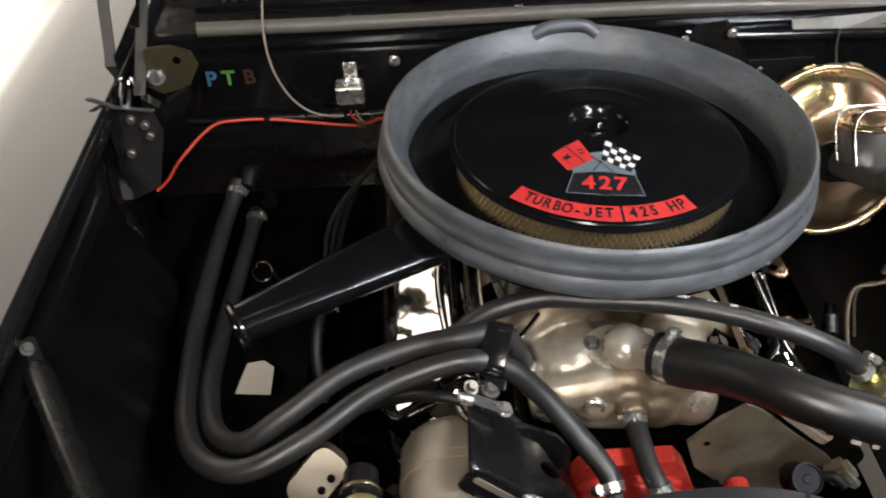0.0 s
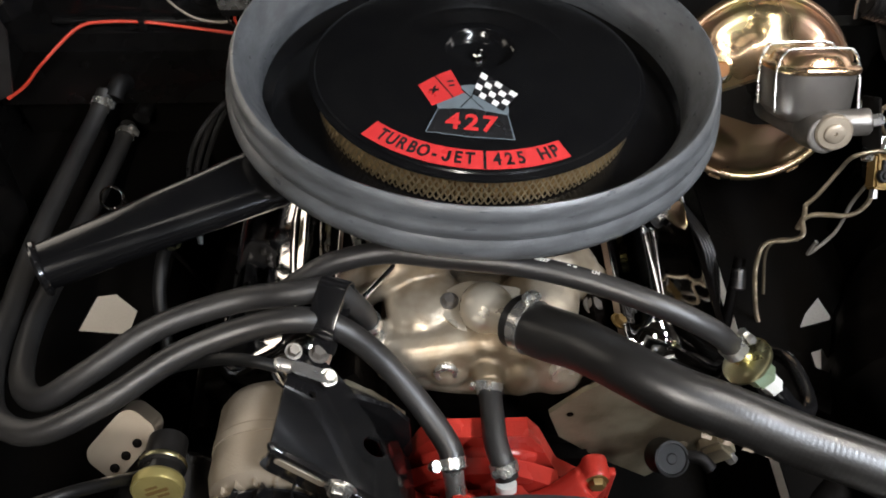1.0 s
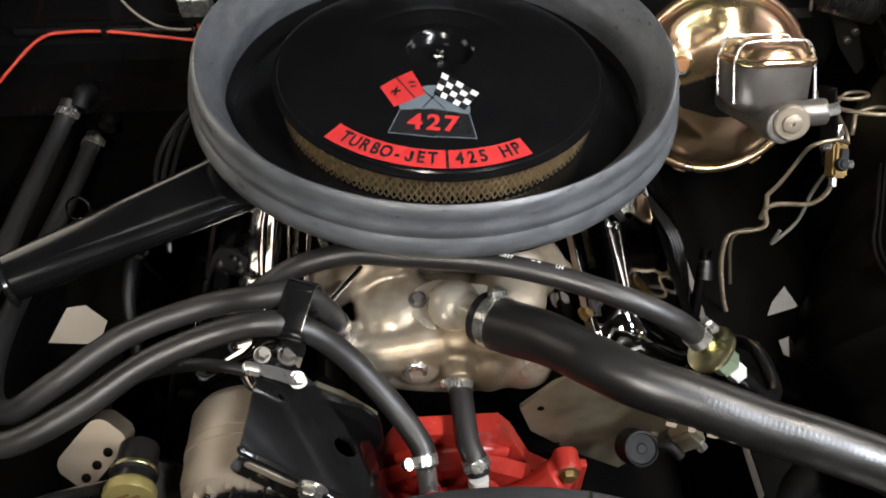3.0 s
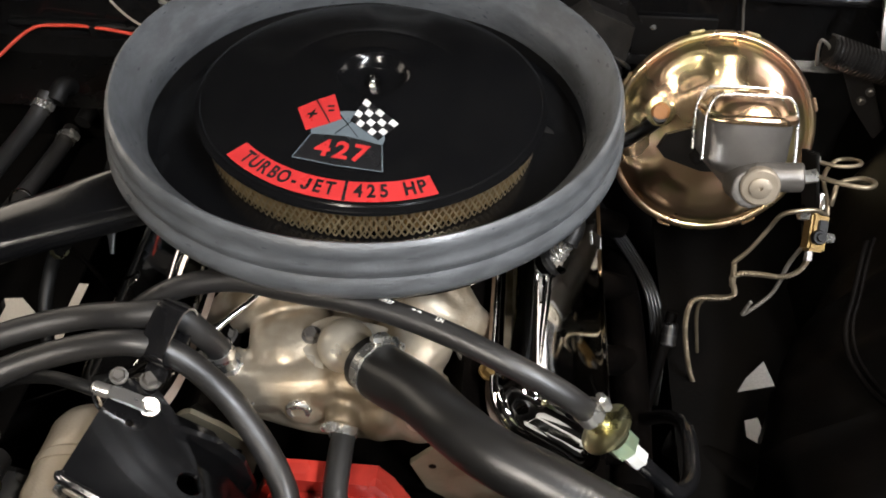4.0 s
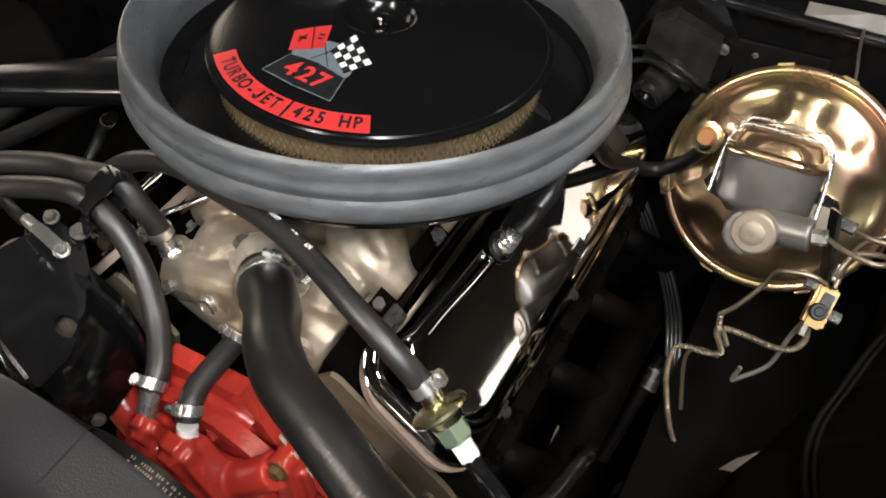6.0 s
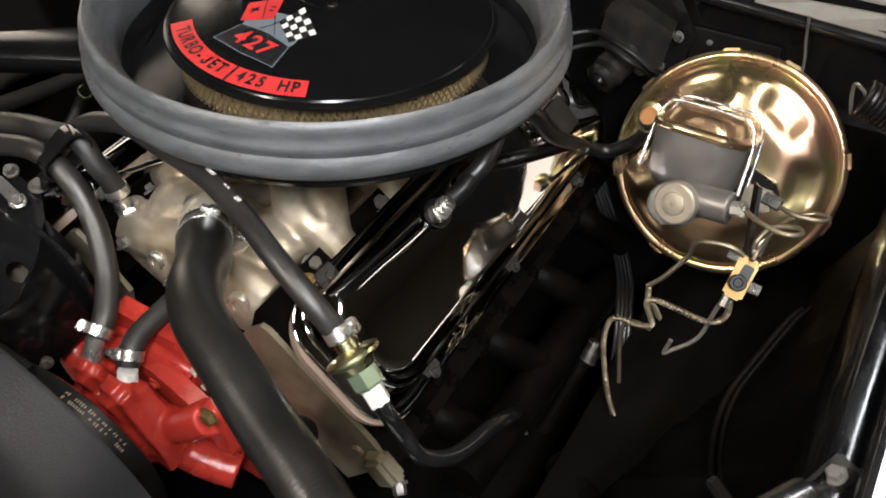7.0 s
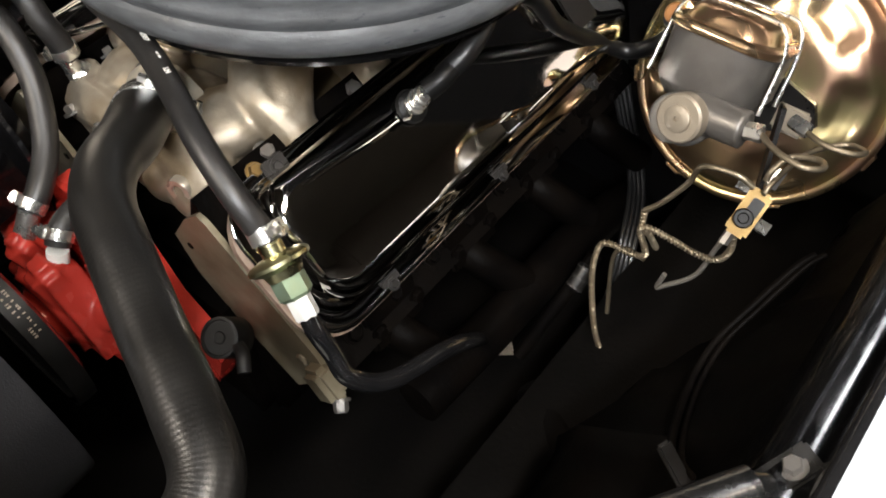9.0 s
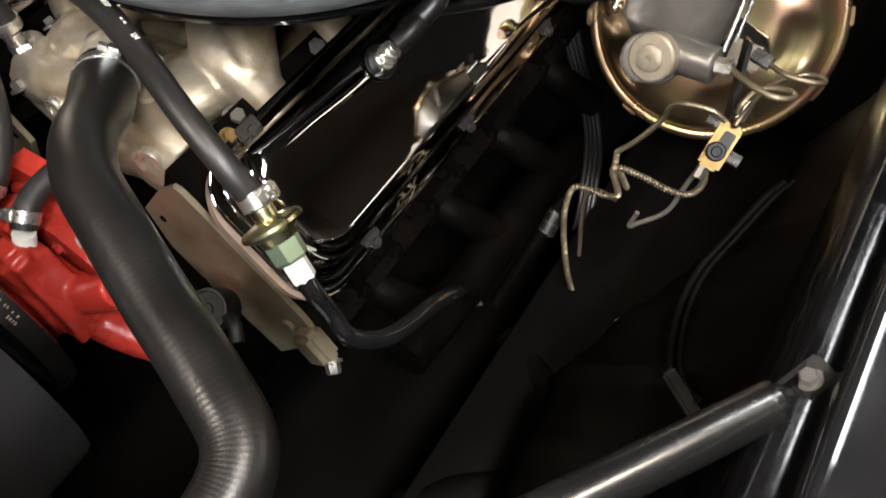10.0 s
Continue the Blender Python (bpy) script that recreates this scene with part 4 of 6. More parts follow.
def valve_cover(s):
    lean_up = LEAN_UP if s > 0 else 0.24
    ob = thing("valve_cover", side_frame(s, 0, -0.05, -0.01), "chromed stamped-steel valve cover reflecting its surroundings", "valve cover", "valve covers")
    yc = -0.014

    def ringp(w, l_, r, h, dx=0.0):
        lean = lean_up * min(1.0, max(0.0, (h + 0.046) / 0.02))
        return [side_frame(s, dx + px, h + lean * (dx + px - 0.03) + 0.0024, yc + py) for px, py in rounded_rect(w, l_, r, 7)]

    secs = [ringp(0.166, 0.556, 0.044, -0.0465, 0.0225), ringp(0.170, 0.560, 0.046, -0.0445, 0.0225), ringp(0.1705, 0.5605, 0.046, -0.0425, 0.0225), ringp(0.168, 0.558, 0.045, -0.0408, 0.0225), ringp(0.162, 0.552, 0.043, -0.0405, 0.0220),
            ringp(0.146, 0.536, 0.037, -0.0420, 0.0190), ringp(0.140, 0.528, 0.035, -0.0385, 0.0175), ringp(0.137, 0.523, 0.036, -0.030, 0.0170), ringp(0.134, 0.519, 0.037, -0.0205, 0.0160), ringp(0.129, 0.514, 0.036, -0.0130, 0.0150), ringp(0.122, 0.507, 0.034, -0.0072, 0.0140), ringp(0.113, 0.498, 0.031, -0.0030, 0.0130), ringp(0.103, 0.486, 0.027, -0.0008, 0.0120), ringp(0.090, 0.472, 0.022, 0.0, 0.0115)]
    bm = loft(secs)
    part("shell", bm, CHROME, ob, angle=60)
    # stamped ridge along the inner edge, ending at the breather
    rid = tube([side_frame(s, x, lean_up * (x - 0.03) + 0.0024 - d, y) for x, d, y in ((-0.030, 0.0100, -0.255), (-0.030, 0.0082, -0.235), (-0.028, 0.0074, -0.19), (-0.023, 0.0070, -0.14), (-0.020, 0.0070, -0.09), (-0.020, 0.0090, -0.055))], 0.0095, 20, radius=lambda u: 0.75 + 0.35 * u)
    part("stamped_ridge", rid, CHROME, ob, angle=60)
    rid = loft([ringp(0.070, 0.100, 0.024, -0.004, -0.020), ringp(0.068, 0.098, 0.024, 0.007, -0.020), ringp(0.056, 0.086, 0.020, 0.012, -0.020), ringp(0.03, 0.06, 0.01, 0.013, -0.020)])
    bmesh.ops.translate(rid, verts=rid.verts, vec=(0, 0.165, 0))
    part("stamped_ridge", rid, CHROME, ob, angle=60)
    # gasket juts out so its pale edge doubles as the flange's reflection
    gk = loft([ringp(0.158, 0.556, 0.046, -0.0560, 0.0265), ringp(0.167, 0.570, 0.050, -0.0560, 0.0265), ringp(0.167, 0.570, 0.050, -0.0467, 0.0265), ringp(0.158, 0.556, 0.046, -0.0467, 0.0265)])
    part("gasket", gk, GASKET, ob, "pinkish gasket, its proud edge standing for the flange's pale reflection", angle=60)
    for k, (x, y) in enumerate(((0.100, -0.20), (0.100, -0.02), (0.100, 0.16), (-0.058, -0.22), (-0.058, 0.05), (-0.058, 0.2))):
        tab = part("hold_down_tab", box((0.014, 0.026, 0.004), basis(side_frame(s, x, -0.038, y), (s * 0.7071, 0, -0.7071), (0, 1, 0)), 0.0015), HINGE_STEEL, ob, "small dull hold-down tab")
        part("bolt", hexbolt(side_frame(s, x + 0.003, -0.036, y), (s * 0.7071, 0, 0.7071), 0.005, 0.005), HINGE_STEEL, tab)
    return ob


for s in (1, -1):
    cylinder_head(s)
    vc = valve_cover(s)
    if s == 1:
        tl = math.hypot(1, LEAN_UP)
        tu, tn = ((0.7071 + 0.7071 * LEAN_UP) / tl, 0, (-0.7071 + 0.7071 * LEAN_UP) / tl), (0.1, 1, 0)
        th_ = lambda px: 0.0032 + LEAN_UP * (0.0255 + px)
        small = part("small_tag", box((0.015, 0.021, 0.0006), basis(side_frame(1, 0.0555, th_(0), -0.004), tu, tn), 0), CHROME, vc, "small mirror-bright foil sticker")
        tag = bmesh.new()
        for k in range(7):
            for px in (-0.0070, 0.0070):
                box((0.0011, 0.0018, 0.0006), basis(side_frame(1, 0.0555 + px, th_(px) + 0.0005, -0.0135 + 0.0032 * k), tu, tn), 0, bm=tag)
        for k in range(5):
            box((0.0018, 0.0011, 0.0006), basis(side_frame(1, 0.0497 + 0.0029 * k, th_(0.0029 * k - 0.006) + 0.0005, 0.0060), tu, tn), 0, bm=tag)
        part("tag_print", tag, DECAL_WHITE, small)


def exhaust_manifold(s):
    ob = thing("exhaust_manifold", (s * 0.33, -0.02, 0.56), "rusty cast-iron exhaust manifold darkened for the shade below the head", "exhaust manifold", "exhaust manifolds")
    # manifold near-black: shade under the head is part of its colour
    log = part("log", tube([(s * 0.330, -0.24, 0.545), (s * 0.336, -0.1, 0.54), (s * 0.338, 0.05, 0.53), (s * 0.335, 0.18, 0.48), (s * 0.32, 0.24, 0.40)], 0.026, 16), SHADED_IRON, ob)
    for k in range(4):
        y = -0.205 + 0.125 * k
        part("runner", tube([(s * 0.250, y, 0.600), (s * 0.292, y, 0.590), (s * 0.335, y + 0.03, 0.545)], 0.020, 14), SHADED_IRON, ob)
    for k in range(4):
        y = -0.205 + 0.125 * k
        part("flange", box((0.014, 0.075, 0.055), Matrix.Translation((s * 0.272, y, 0.622)) @ pose(0, 0, 0, 0, -20 * s, 0), 0.004), SHADED_IRON, log)
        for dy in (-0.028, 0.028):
            part("bolt", hexbolt((s * 0.281, y + dy, 0.625), (s, 0, 0.3), 0.007, 0.007), SHADED_IRON, log)
    return ob


exhaust_manifold(1)
exhaust_manifold(-1)

# ---- intake manifold
man = thing("intake_manifold", (0, -0.03, 0.72), "stained cast-aluminium intake manifold between the heads", "intake manifold")
b = box((0.15, 0.24, 0.05), Matrix.Translation((0.005, 0.03, 0.795)), 0.015)
box((0.22, 0.42, 0.06), Matrix.Translation((0, 0.0, 0.705)), 0.015, bm=b)
ball((0.005, -0.205, 0.742), (0.085, 0.06, 0.030), bm=b)
ball((-0.055, -0.20, 0.765), (0.045, 0.05, 0.026), bm=b)
ball((0.07, -0.20, 0.765), (0.045, 0.045, 0.028), bm=b)
ball((-0.03, -0.262, 0.735), (0.03, 0.022, 0.022), bm=b)
ball((0.045, -0.268, 0.728), (0.026, 0.022, 0.03), bm=b)
for s in (-1, 1):
    for k, y in enumerate((-0.165, -0.055, 0.065, 0.175)):
        tube([(s * 0.03, y * 0.75 + 0.01, 0.795), (s * 0.085, y, 0.785), (s * 0.125, y, 0.755), (s * 0.150, y, 0.715)], 0.027, 14, bm=b)
    box((0.035, 0.48, 0.05), Matrix.Translation((s * 0.135, 0.0, 0.722)) @ pose(0, 0, 0, 0, 40 * s, 0), 0.01, bm=b)
tube([(-0.10, -0.16, 0.770), (-0.06, -0.150, 0.796), (0.0, -0.130, 0.806), (0.05, -0.10, 0.800)], 0.033, 16, bm=b)
tube([(0.115, -0.165, 0.765), (0.085, -0.13, 0.792), (0.05, -0.08, 0.802)], 0.030, 16, bm=b)
tube([(-0.090, -0.252, 0.722), (-0.03, -0.262, 0.716), (0.04, -0.264, 0.714), (0.088, -0.262, 0.718)], 0.019, 14, bm=b)
tube([(-0.105, -0.245, 0.735), (-0.05, -0.248, 0.748), (0.01, -0.245, 0.752), (0.07, -0.25, 0.748), (0.105, -0.25, 0.735)], 0.029, 14, bm=b)
ball((0.015, -0.232, 0.765), (0.047, 0.040, 0.022), bm=b)
ball((0.085, -0.262, 0.728), (0.035, 0.026, 0.035), bm=b)
cyl(0.017, (0.010, -0.245, 0.752), (0.010, -0.290, 0.742), 18, bm=b)
cyl(0.015, (-0.034, -0.240, 0.746), (-0.034, -0.273, 0.747), 18, bm=b)
cyl(0.013, (0.080, -0.235, 0.744), (0.085, -0.262, 0.747), 18, bm=b)
cyl(0.015, (0.0900, -0.2050, 0.730), (0.0910, -0.2150, 0.763), 18, bm=b)
cyl(0.016, (-0.105, -0.23, 0.735), (-0.108, -0.238, 0.768), 18, bm=b)
body = cast(part("casting", b, CAST_ALU, man), 0.003, 3)
part("carburettor_pad", box((0.17, 0.24, 0.014), Matrix.Translation((CX, CY, 0.828)), 0.004), BRIGHT_ALU, man)
part("carburettor", box((0.15, 0.20, 0.04), Matrix.Translation((CX, CY, 0.848)), 0.012), GOLD_DULL, man, "dull gold carburettor under the air cleaner")
plug = part("pipe_plug", lathe([(0, 0), (0.0135, 0), (0.0135, 0.006), (0.0115, 0.008), (0.0115, 0.0095), (0.0075, 0.0095), (0.0075, 0.004), (0, 0.004)], frame_at((-0.034, -0.272, 0.747), (0, -1, 0.05)), 24), ZINC, man, "bright recessed pipe plug")
part("bracket_boss", lathe([(0.0072, -0.020), (0.0140, -0.020), (0.0140, 0.010), (0.0128, 0.012), (0.0072, 0.012)], frame_at((0.086, -0.272, 0.747), (0.25, -1, 0.15)), 28, closed=True), BRIGHT_ALU, man, "machined boss with a bolt hole")
# near-black disc closes the bore and stands for its inner shade
part("bolt_hole_shade", cyl(0.0068, (0.084, -0.259, 0.745), (0.0855, -0.2645, 0.746), 16), SHADED_IRON, man)
part("threaded_boss", lathe([(0.007, 0), (0.014, 0), (0.014, 0.004), (0.012, 0.006), (0.007, 0.006), (0.007, -0.01)], frame_at((0.0910, -0.2150, 0.764), (0.1, -0.3, 1)), 24), ZINC, man, "open threaded boss")
for x, y, z in ((-0.125, -0.20, 0.752), (0.128, -0.205, 0.760), (0.135, -0.09, 0.760), (0.135, 0.03, 0.760), (0.138, 0.12, 0.758), (-0.09, -0.272, 0.742)):
    part("manifold_bolt", hexbolt((x, y, z), (math.copysign(0.5, x), 0, 0.85), 0.009, 0.010), CAST_IRON, man, "dark hex bolt")
part("manifold_bolt", hexbolt((0.1500, -0.2350, 0.774), (0.5, 0, 0.85), 0.0070, 0.008), BRASS, man, "rust-brown hex bolt")

# ---- thermostat housing
th = thing("thermostat_housing", (0.012, -0.228, 0.775), "polished cast-aluminium thermostat housing with an angled neck", "thermostat housing")
OUT = Vector((0.046, -0.264, 0.812))
dome_c = Vector((0.009, -0.227, 0.792))
nd = (OUT - dome_c).normalized()
b = ball(dome_c, (0.029, 0.029, 0.027))
tube([dome_c, dome_c.lerp(OUT, 0.5), OUT + nd * 0.01], 0.0205, 20, bm=b)
cast(part("casting", b, BRIGHT_ALU, th), 0.0026, 4)
oval = [(x * (1.0 - 0.25 * (abs(x) / 0.056) ** 3 * 0), y * (1.0 - 0.42 * (abs(x) / 0.056) ** 2)) for x, y in rounded_rect(0.112, 0.066, 0.032, 8)]
part("flange", prism(oval, 0.009, pose(0.014, -0.222, 0.776, 8, 0, -12), 0.0022), BRIGHT_ALU, th, "oval bolted flange")
part("bolt", hexbolt((-0.029, -0.2135, 0.786), (0, -0.12, 1), 0.0075, 0.008), CAST_IRON, th, "dull hex bolt")
part("bolt", hexbolt((0.056, -0.222, 0.787), (0, -0.12, 1), 0.0085, 0.010), ZINC, th, "bright hex bolt")


def hose(name, pts, r, label, loc=None, segs=18, per=8, ribs=None, group="", mat_=None):
    ob = thing(name, loc or pts[0], label, "hose", group)
    path = spline(pts, per)
    if ribs:
        per2 = 110
        rad = lambda u: float(np.interp(u, (0.0, 0.12, 0.25, 0.40, 0.70, 1.0), (1.06, 1.03, 0.92, 0.90, 0.90, 0.90))) * (1.0 + 0.0013 * min(1.0, max(0.0, (u - ribs[0]) / 0.1)) * math.sin(2 * math.pi * u * ribs[1]))
        part("rubber", tube(pts, r, 26, per2, radius=rad), mat_ or HOSE, ob)
    else:
        part("rubber", tube(pts, r, segs, per), mat_ or HOSE, ob)
    return ob


BIG = [OUT - nd * 0.012, OUT + nd * 0.020, (0.0930, -0.3073, 0.8388), (0.1252, -0.3455, 0.8584), (0.1598, -0.3736, 0.8641), (0.2051, -0.3940, 0.8620), (0.2635, -0.4183, 0.8536), (0.3242, -0.4419, 0.8480), (0.3733, -0.4673, 0.8413), (0.3865, -0.5117, 0.8346), (0.3803, -0.5786, 0.8303), (0.3705, -0.6581, 0.8301)]
big = hose("radiator_hose", BIG, 0.0265, "thick black moulded radiator hose with fine ribs", ribs=(0.36, 150), mat_=MOULDED)
hose_clamp(big, OUT + nd * 0.004, nd, 0.0269, (0.4, 0.3, 1), 0.013)
marks = bmesh.new()
for k in range(7):
    t = k / 6
    q = Vector((0.185, -0.412, 0.8515)).lerp(Vector((0.285, -0.4475, 0.8475)), t)
    box((0.006 if k % 2 else 0.009, 0.004, 0.0008), basis(q, (0.94, -0.33, -0.03), (0.1, 0.4, 0.9)), 0, bm=marks)
part("printed_marks", marks, PALE_WIRE, big)

# ---- heater hoses
HL = [(-0.5260, 0.2436, 0.7080), (-0.5340, 0.2030, 0.6950), (-0.5400, 0.1240, 0.6951), (-0.5337, -0.0564, 0.7209), (-0.5270, -0.1689, 0.7289), (-0.5089, -0.2691, 0.7475), (-0.4703, -0.3394, 0.7786), (-0.4161, -0.3673, 0.7985), (-0.3522, -0.3465, 0.8162), (-0.2892, -0.3058, 0.8300), (-0.2259, -0.2831, 0.8396),
      (-0.1736, -0.2787, 0.8471), (-0.1340, -0.2801, 0.8301), (-0.0964, -0.2932, 0.7937), (-0.0586, -0.3238, 0.7563), (-0.0325, -0.3586, 0.7370), (-0.0290, -0.3780, 0.7270)]
HU = [(-0.5070, 0.2360, 0.6480), (-0.5090, 0.1700, 0.6500), (-0.5100, 0.0545, 0.6660), (-0.5076, -0.0774, 0.6924), (-0.4976, -0.1944, 0.7243), (-0.4714, -0.2828, 0.7549), (-0.4275, -0.3259, 0.7869), (-0.3762, -0.3143, 0.8160), (-0.3127, -0.2769, 0.8354), (-0.2383, -0.2523, 0.8435), (-0.1790, -0.2530, 0.8556),
      (-0.1427, -0.2478, 0.8531), (-0.1250, -0.2490, 0.8290), (-0.1165, -0.2460, 0.8060), (-0.1125, -0.2450, 0.7840)]
hl = hose("heater_hose", HL, 0.0126, "black rubber heater hose running to the water pump", group="heater hoses", mat_=HEATER_RUBBER)
hose_clamp(hl, (-0.0300, -0.3725, 0.7300), (0.15, -0.85, -0.45), 0.0130, (-0.9, -0.3, 0.2))
hose_clamp(hl, (-0.5300, 0.2230, 0.7010), (-0.2, -0.9, -0.25), 0.0130, (0.9, 0, 0.3))
hu = hose("heater_hose", HU, 0.0124, "black rubber heater hose running to the intake manifold", group="heater hoses", mat_=HEATER_RUBBER)
hose_clamp(hu, (-0.1140, -0.2453, 0.7920), (0.18, 0.04, -1), 0.0128, (-0.8, -0.6, 0))
hose_clamp(hu, (-0.5075, 0.2150, 0.6485), (-0.03, -1, 0.02), 0.0128, (0.9, 0, 0.3))
elbow = thing("heater_nipple", (-0.110, -0.245, 0.76), "bright elbow fitting screwed into the intake manifold", "fitting")
part("spout", cyl(0.0095, (-0.110, -0.244, 0.755), (-0.111, -0.248, 0.790), 18, 0.002), ZINC, elbow)
part("hex_base", lathe([(0, 0), (0.014, 0), (0.014, 0.012), (0.011, 0.015), (0, 0.015)], frame_at((-0.109, -0.241, 0.757), (0, -0.1, 1)), 6), ZINC, elbow)
marks = bmesh.new()
for k in range(5):
    q = Vector((-0.270, -0.291, 0.8115)).lerp(Vector((-0.225, -0.280, 0.8335)), k / 5)
    box((0.0032, 0.0022, 0.0008), basis(q, (0.87, 0.22, 0.43), (0, -0.8, 0.5)), 0, bm=marks)
part("printed_marks", marks, PALE_WIRE, hl)

clip = thing("hose_bracket", (-0.150, -0.266, 0.84), "black steel strap clamping both heater hoses together", "bracket")
low_c, along = Vector((-0.150, -0.2795, 0.8410)), Vector((0.041, -0.015, 0.001)).normalized()
top_c = Vector((-0.152, -0.2505, 0.8550))
su = (top_c - low_c)
su = (su - along * su.dot(along)).normalized()
out_ = along.cross(su)
half = (top_c - low_c).dot(su) / 2


def stadium(r, t):
    mid = low_c + su * half + along * t
    return [mid + su * ((half if 0 <= a <= 180 else -half) + r * math.sin(radians(a))) + out_ * (r * math.cos(radians(a))) for a in range(0, 360, 12)]


rings_ = [stadium(r, t) for r, t in ((0.0132, -0.0145), (0.0152, -0.0145), (0.0156, -0.013), (0.0156, 0.013), (0.0152, 0.0145), (0.0132, 0.0145))]
part("strap", loft(rings_ + [rings_[0]], caps=False), GLOSS_BLACK, clip, "gloss black steel band")
part("strap_foot", box((0.024, 0.012, 0.003), basis(low_c - su * 0.0165 + Vector((0.004, -0.006, -0.002)), along, (0.1, -0.8, -0.55)), 0.001), GLOSS_BLACK, clip, "folded foot of the strap")

# ---- bypass hose
by = hose("bypass_hose", [(0.0120, -0.2812, 0.7390), (0.0122, -0.2949, 0.7340), (0.0130, -0.3225, 0.7345), (0.0146, -0.3542, 0.7345), (0.0205, -0.3748, 0.7310), (0.0240, -0.3850, 0.7210)], 0.0122, "short black bypass hose between manifold and water pump", mat_=HEATER_RUBBER)
hose_clamp(by, (0.0122, -0.2915, 0.7350), (0, -1, -0.2), 0.0126, (-0.6, 0, 1))
hose_clamp(by, (0.0215, -0.3775, 0.7288), (0.25, -0.75, -0.6), 0.0126, (0.1, -0.9, 0.4))

# ---- air hose across the engine and its check valve
AIR = [(-0.2346, -0.2296, 0.7872), (-0.2005, -0.2279, 0.8220), (-0.1515, -0.2188, 0.8554), (-0.0937, -0.2153, 0.8696), (-0.0414, -0.2244, 0.8724), (0.0427, -0.2411, 0.8765), (0.1084, -0.2632, 0.8763), (0.1710, -0.2883, 0.8690), (0.2187, -0.3010, 0.8480), (0.2470, -0.3020, 0.8180)]
air = hose("air_hose", AIR, 0.0113, "black rubber air hose arching over the intake manifold", mat_=HEATER_RUBBER)
vd = Vector((0.038, -0.011, -0.038)).normalized()
v0 = Vector((0.247, -0.302, 0.818))
hose_clamp(air, v0 - vd * 0.004, vd, 0.0117, (0.7, 0.5, 0.6), 0.013)
mq = lambda t: Vector((0.046, -0.2385, 0.8874)).lerp(Vector((0.112, -0.2612, 0.8870)), t)
for word, t in (("40937", 0.16), ("LN", 0.92)):
    part("printed_code", text_mesh(word, 0.0060, basis(mq(t) + Vector((0, 0, 0.0006)), (0.945, -0.325, -0.01), (0.30, 0.90, -0.12)), 0.0002), WHITE_PLASTIC, air, "small white printed code", smooth=False)
for t in (0.55, 0.63):
    part("printed_mark", box((0.0036, 0.0042, 0.0006), basis(mq(t) + Vector((0, 0, 0.0004)), (0.945, -0.325, -0.01), (0.30, 0.90, -0.12)), 0), WHITE_PLASTIC, air)
cv = thing("check_valve", v0 + vd * 0.02, "yellow zinc-plated check valve on a black steel pipe", "check valve")
m = frame_at(v0 + vd * 0.004, vd)
part("inlet", lathe([(0, 0), (0.010, 0), (0.010, 0.012), (0.0, 0.012)], m, 24), GOLD_DULL, cv)
part("disc", lathe([(0, 0.010), (0.012, 0.010), (0.024, 0.013), (0.0265, 0.015), (0.0265, 0.018), (0.024, 0.020), (0.017, 0.023), (0.015, 0.030), (0, 0.030)], m, 40), GOLD_DULL, cv, "yellow zinc disc housing")
part("hex_nut", lathe([(0, 0.028), (0.015, 0.028), (0.015, 0.046), (0.012, 0.049), (0, 0.049)], m, 6), GREEN_TINT, cv, "greenish plated hex nut")
# plated nut made white in place of the light it throws back
part("flare_nut", lathe([(0, 0.049), (0.0105, 0.049), (0.0105, 0.066), (0.009, 0.068), (0, 0.068)], m, 6), WHITE_PLASTIC, cv, "flare nut coloured white for its bright reflection")
p0 = v0 + vd * 0.066
part("pipe", tube([p0, p0 + vd * 0.02, (0.3205, -0.3195, 0.7407), (0.3388, -0.3212, 0.7232), (0.3589, -0.2957, 0.7047), (0.3672, -0.2344, 0.6808), (0.366, -0.19, 0.640), (0.350, -0.15, 0.570), (0.335, -0.12, 0.50)], 0.0085, 16), GLOSS_BLACK, cv, "gloss black steel air pipe")

# ---- water pump
wp = thing("water_pump", (0, -0.40, 0.60), "glossy orange-red cast water pump with two hose spouts", "water pump")
b = cyl(0.052, (0, -0.375, 0.625), (0, -0.425, 0.625), 28)
cyl(0.033, (0, -0.42, 0.625), (0, -0.455, 0.625), 24, bm=b)
box((0.034, 0.034, 0.050), Matrix.Translation((-0.024, -0.400, 0.692)) @ pose(0, 0, 0, 14, -6, 8), 0.010, 3, bm=b)
box((0.042, 0.038, 0.096), Matrix.Translation((0.026, -0.402, 0.670)) @ pose(0, 0, 0, 10, -4, -6), 0.010, 3, bm=b)
box((0.026, 0.030, 0.060), Matrix.Translation((-0.030, -0.404, 0.650)) @ pose(0, 0, 0, 0, 12, 0), 0.006, bm=b)
box((0.014, 0.040, 0.070), Matrix.Translation((0.050, -0.392, 0.648)) @ pose(0, 0, 0, 6, -30, 0), 0.004, bm=b)
box((0.030, 0.022, 0.016), Matrix.Translation((-0.052, -0.408, 0.645)) @ pose(0, 0, 0, 0, 30, 10), 0.004, bm=b)
for s in (-1, 1):
    tube([(s * 0.03, -0.392, 0.640), (s * 0.075, -0.384, 0.652), (s * 0.112, -0.372, 0.680)], 0.020, 14, bm=b)
    tube([(s * 0.03, -0.392, 0.61), (s * 0.08, -0.384, 0.59), (s * 0.12, -0.37, 0.575)], 0.021, 14, bm=b)
    box((0.045, 0.030, 0.08), Matrix.Translation((s * 0.120, -0.362, 0.655)), 0.01, bm=b)
    cyl(0.014, (s * 0.119, -0.35, 0.691), (s * 0.119, -0.376, 0.691), 16, bm=b)
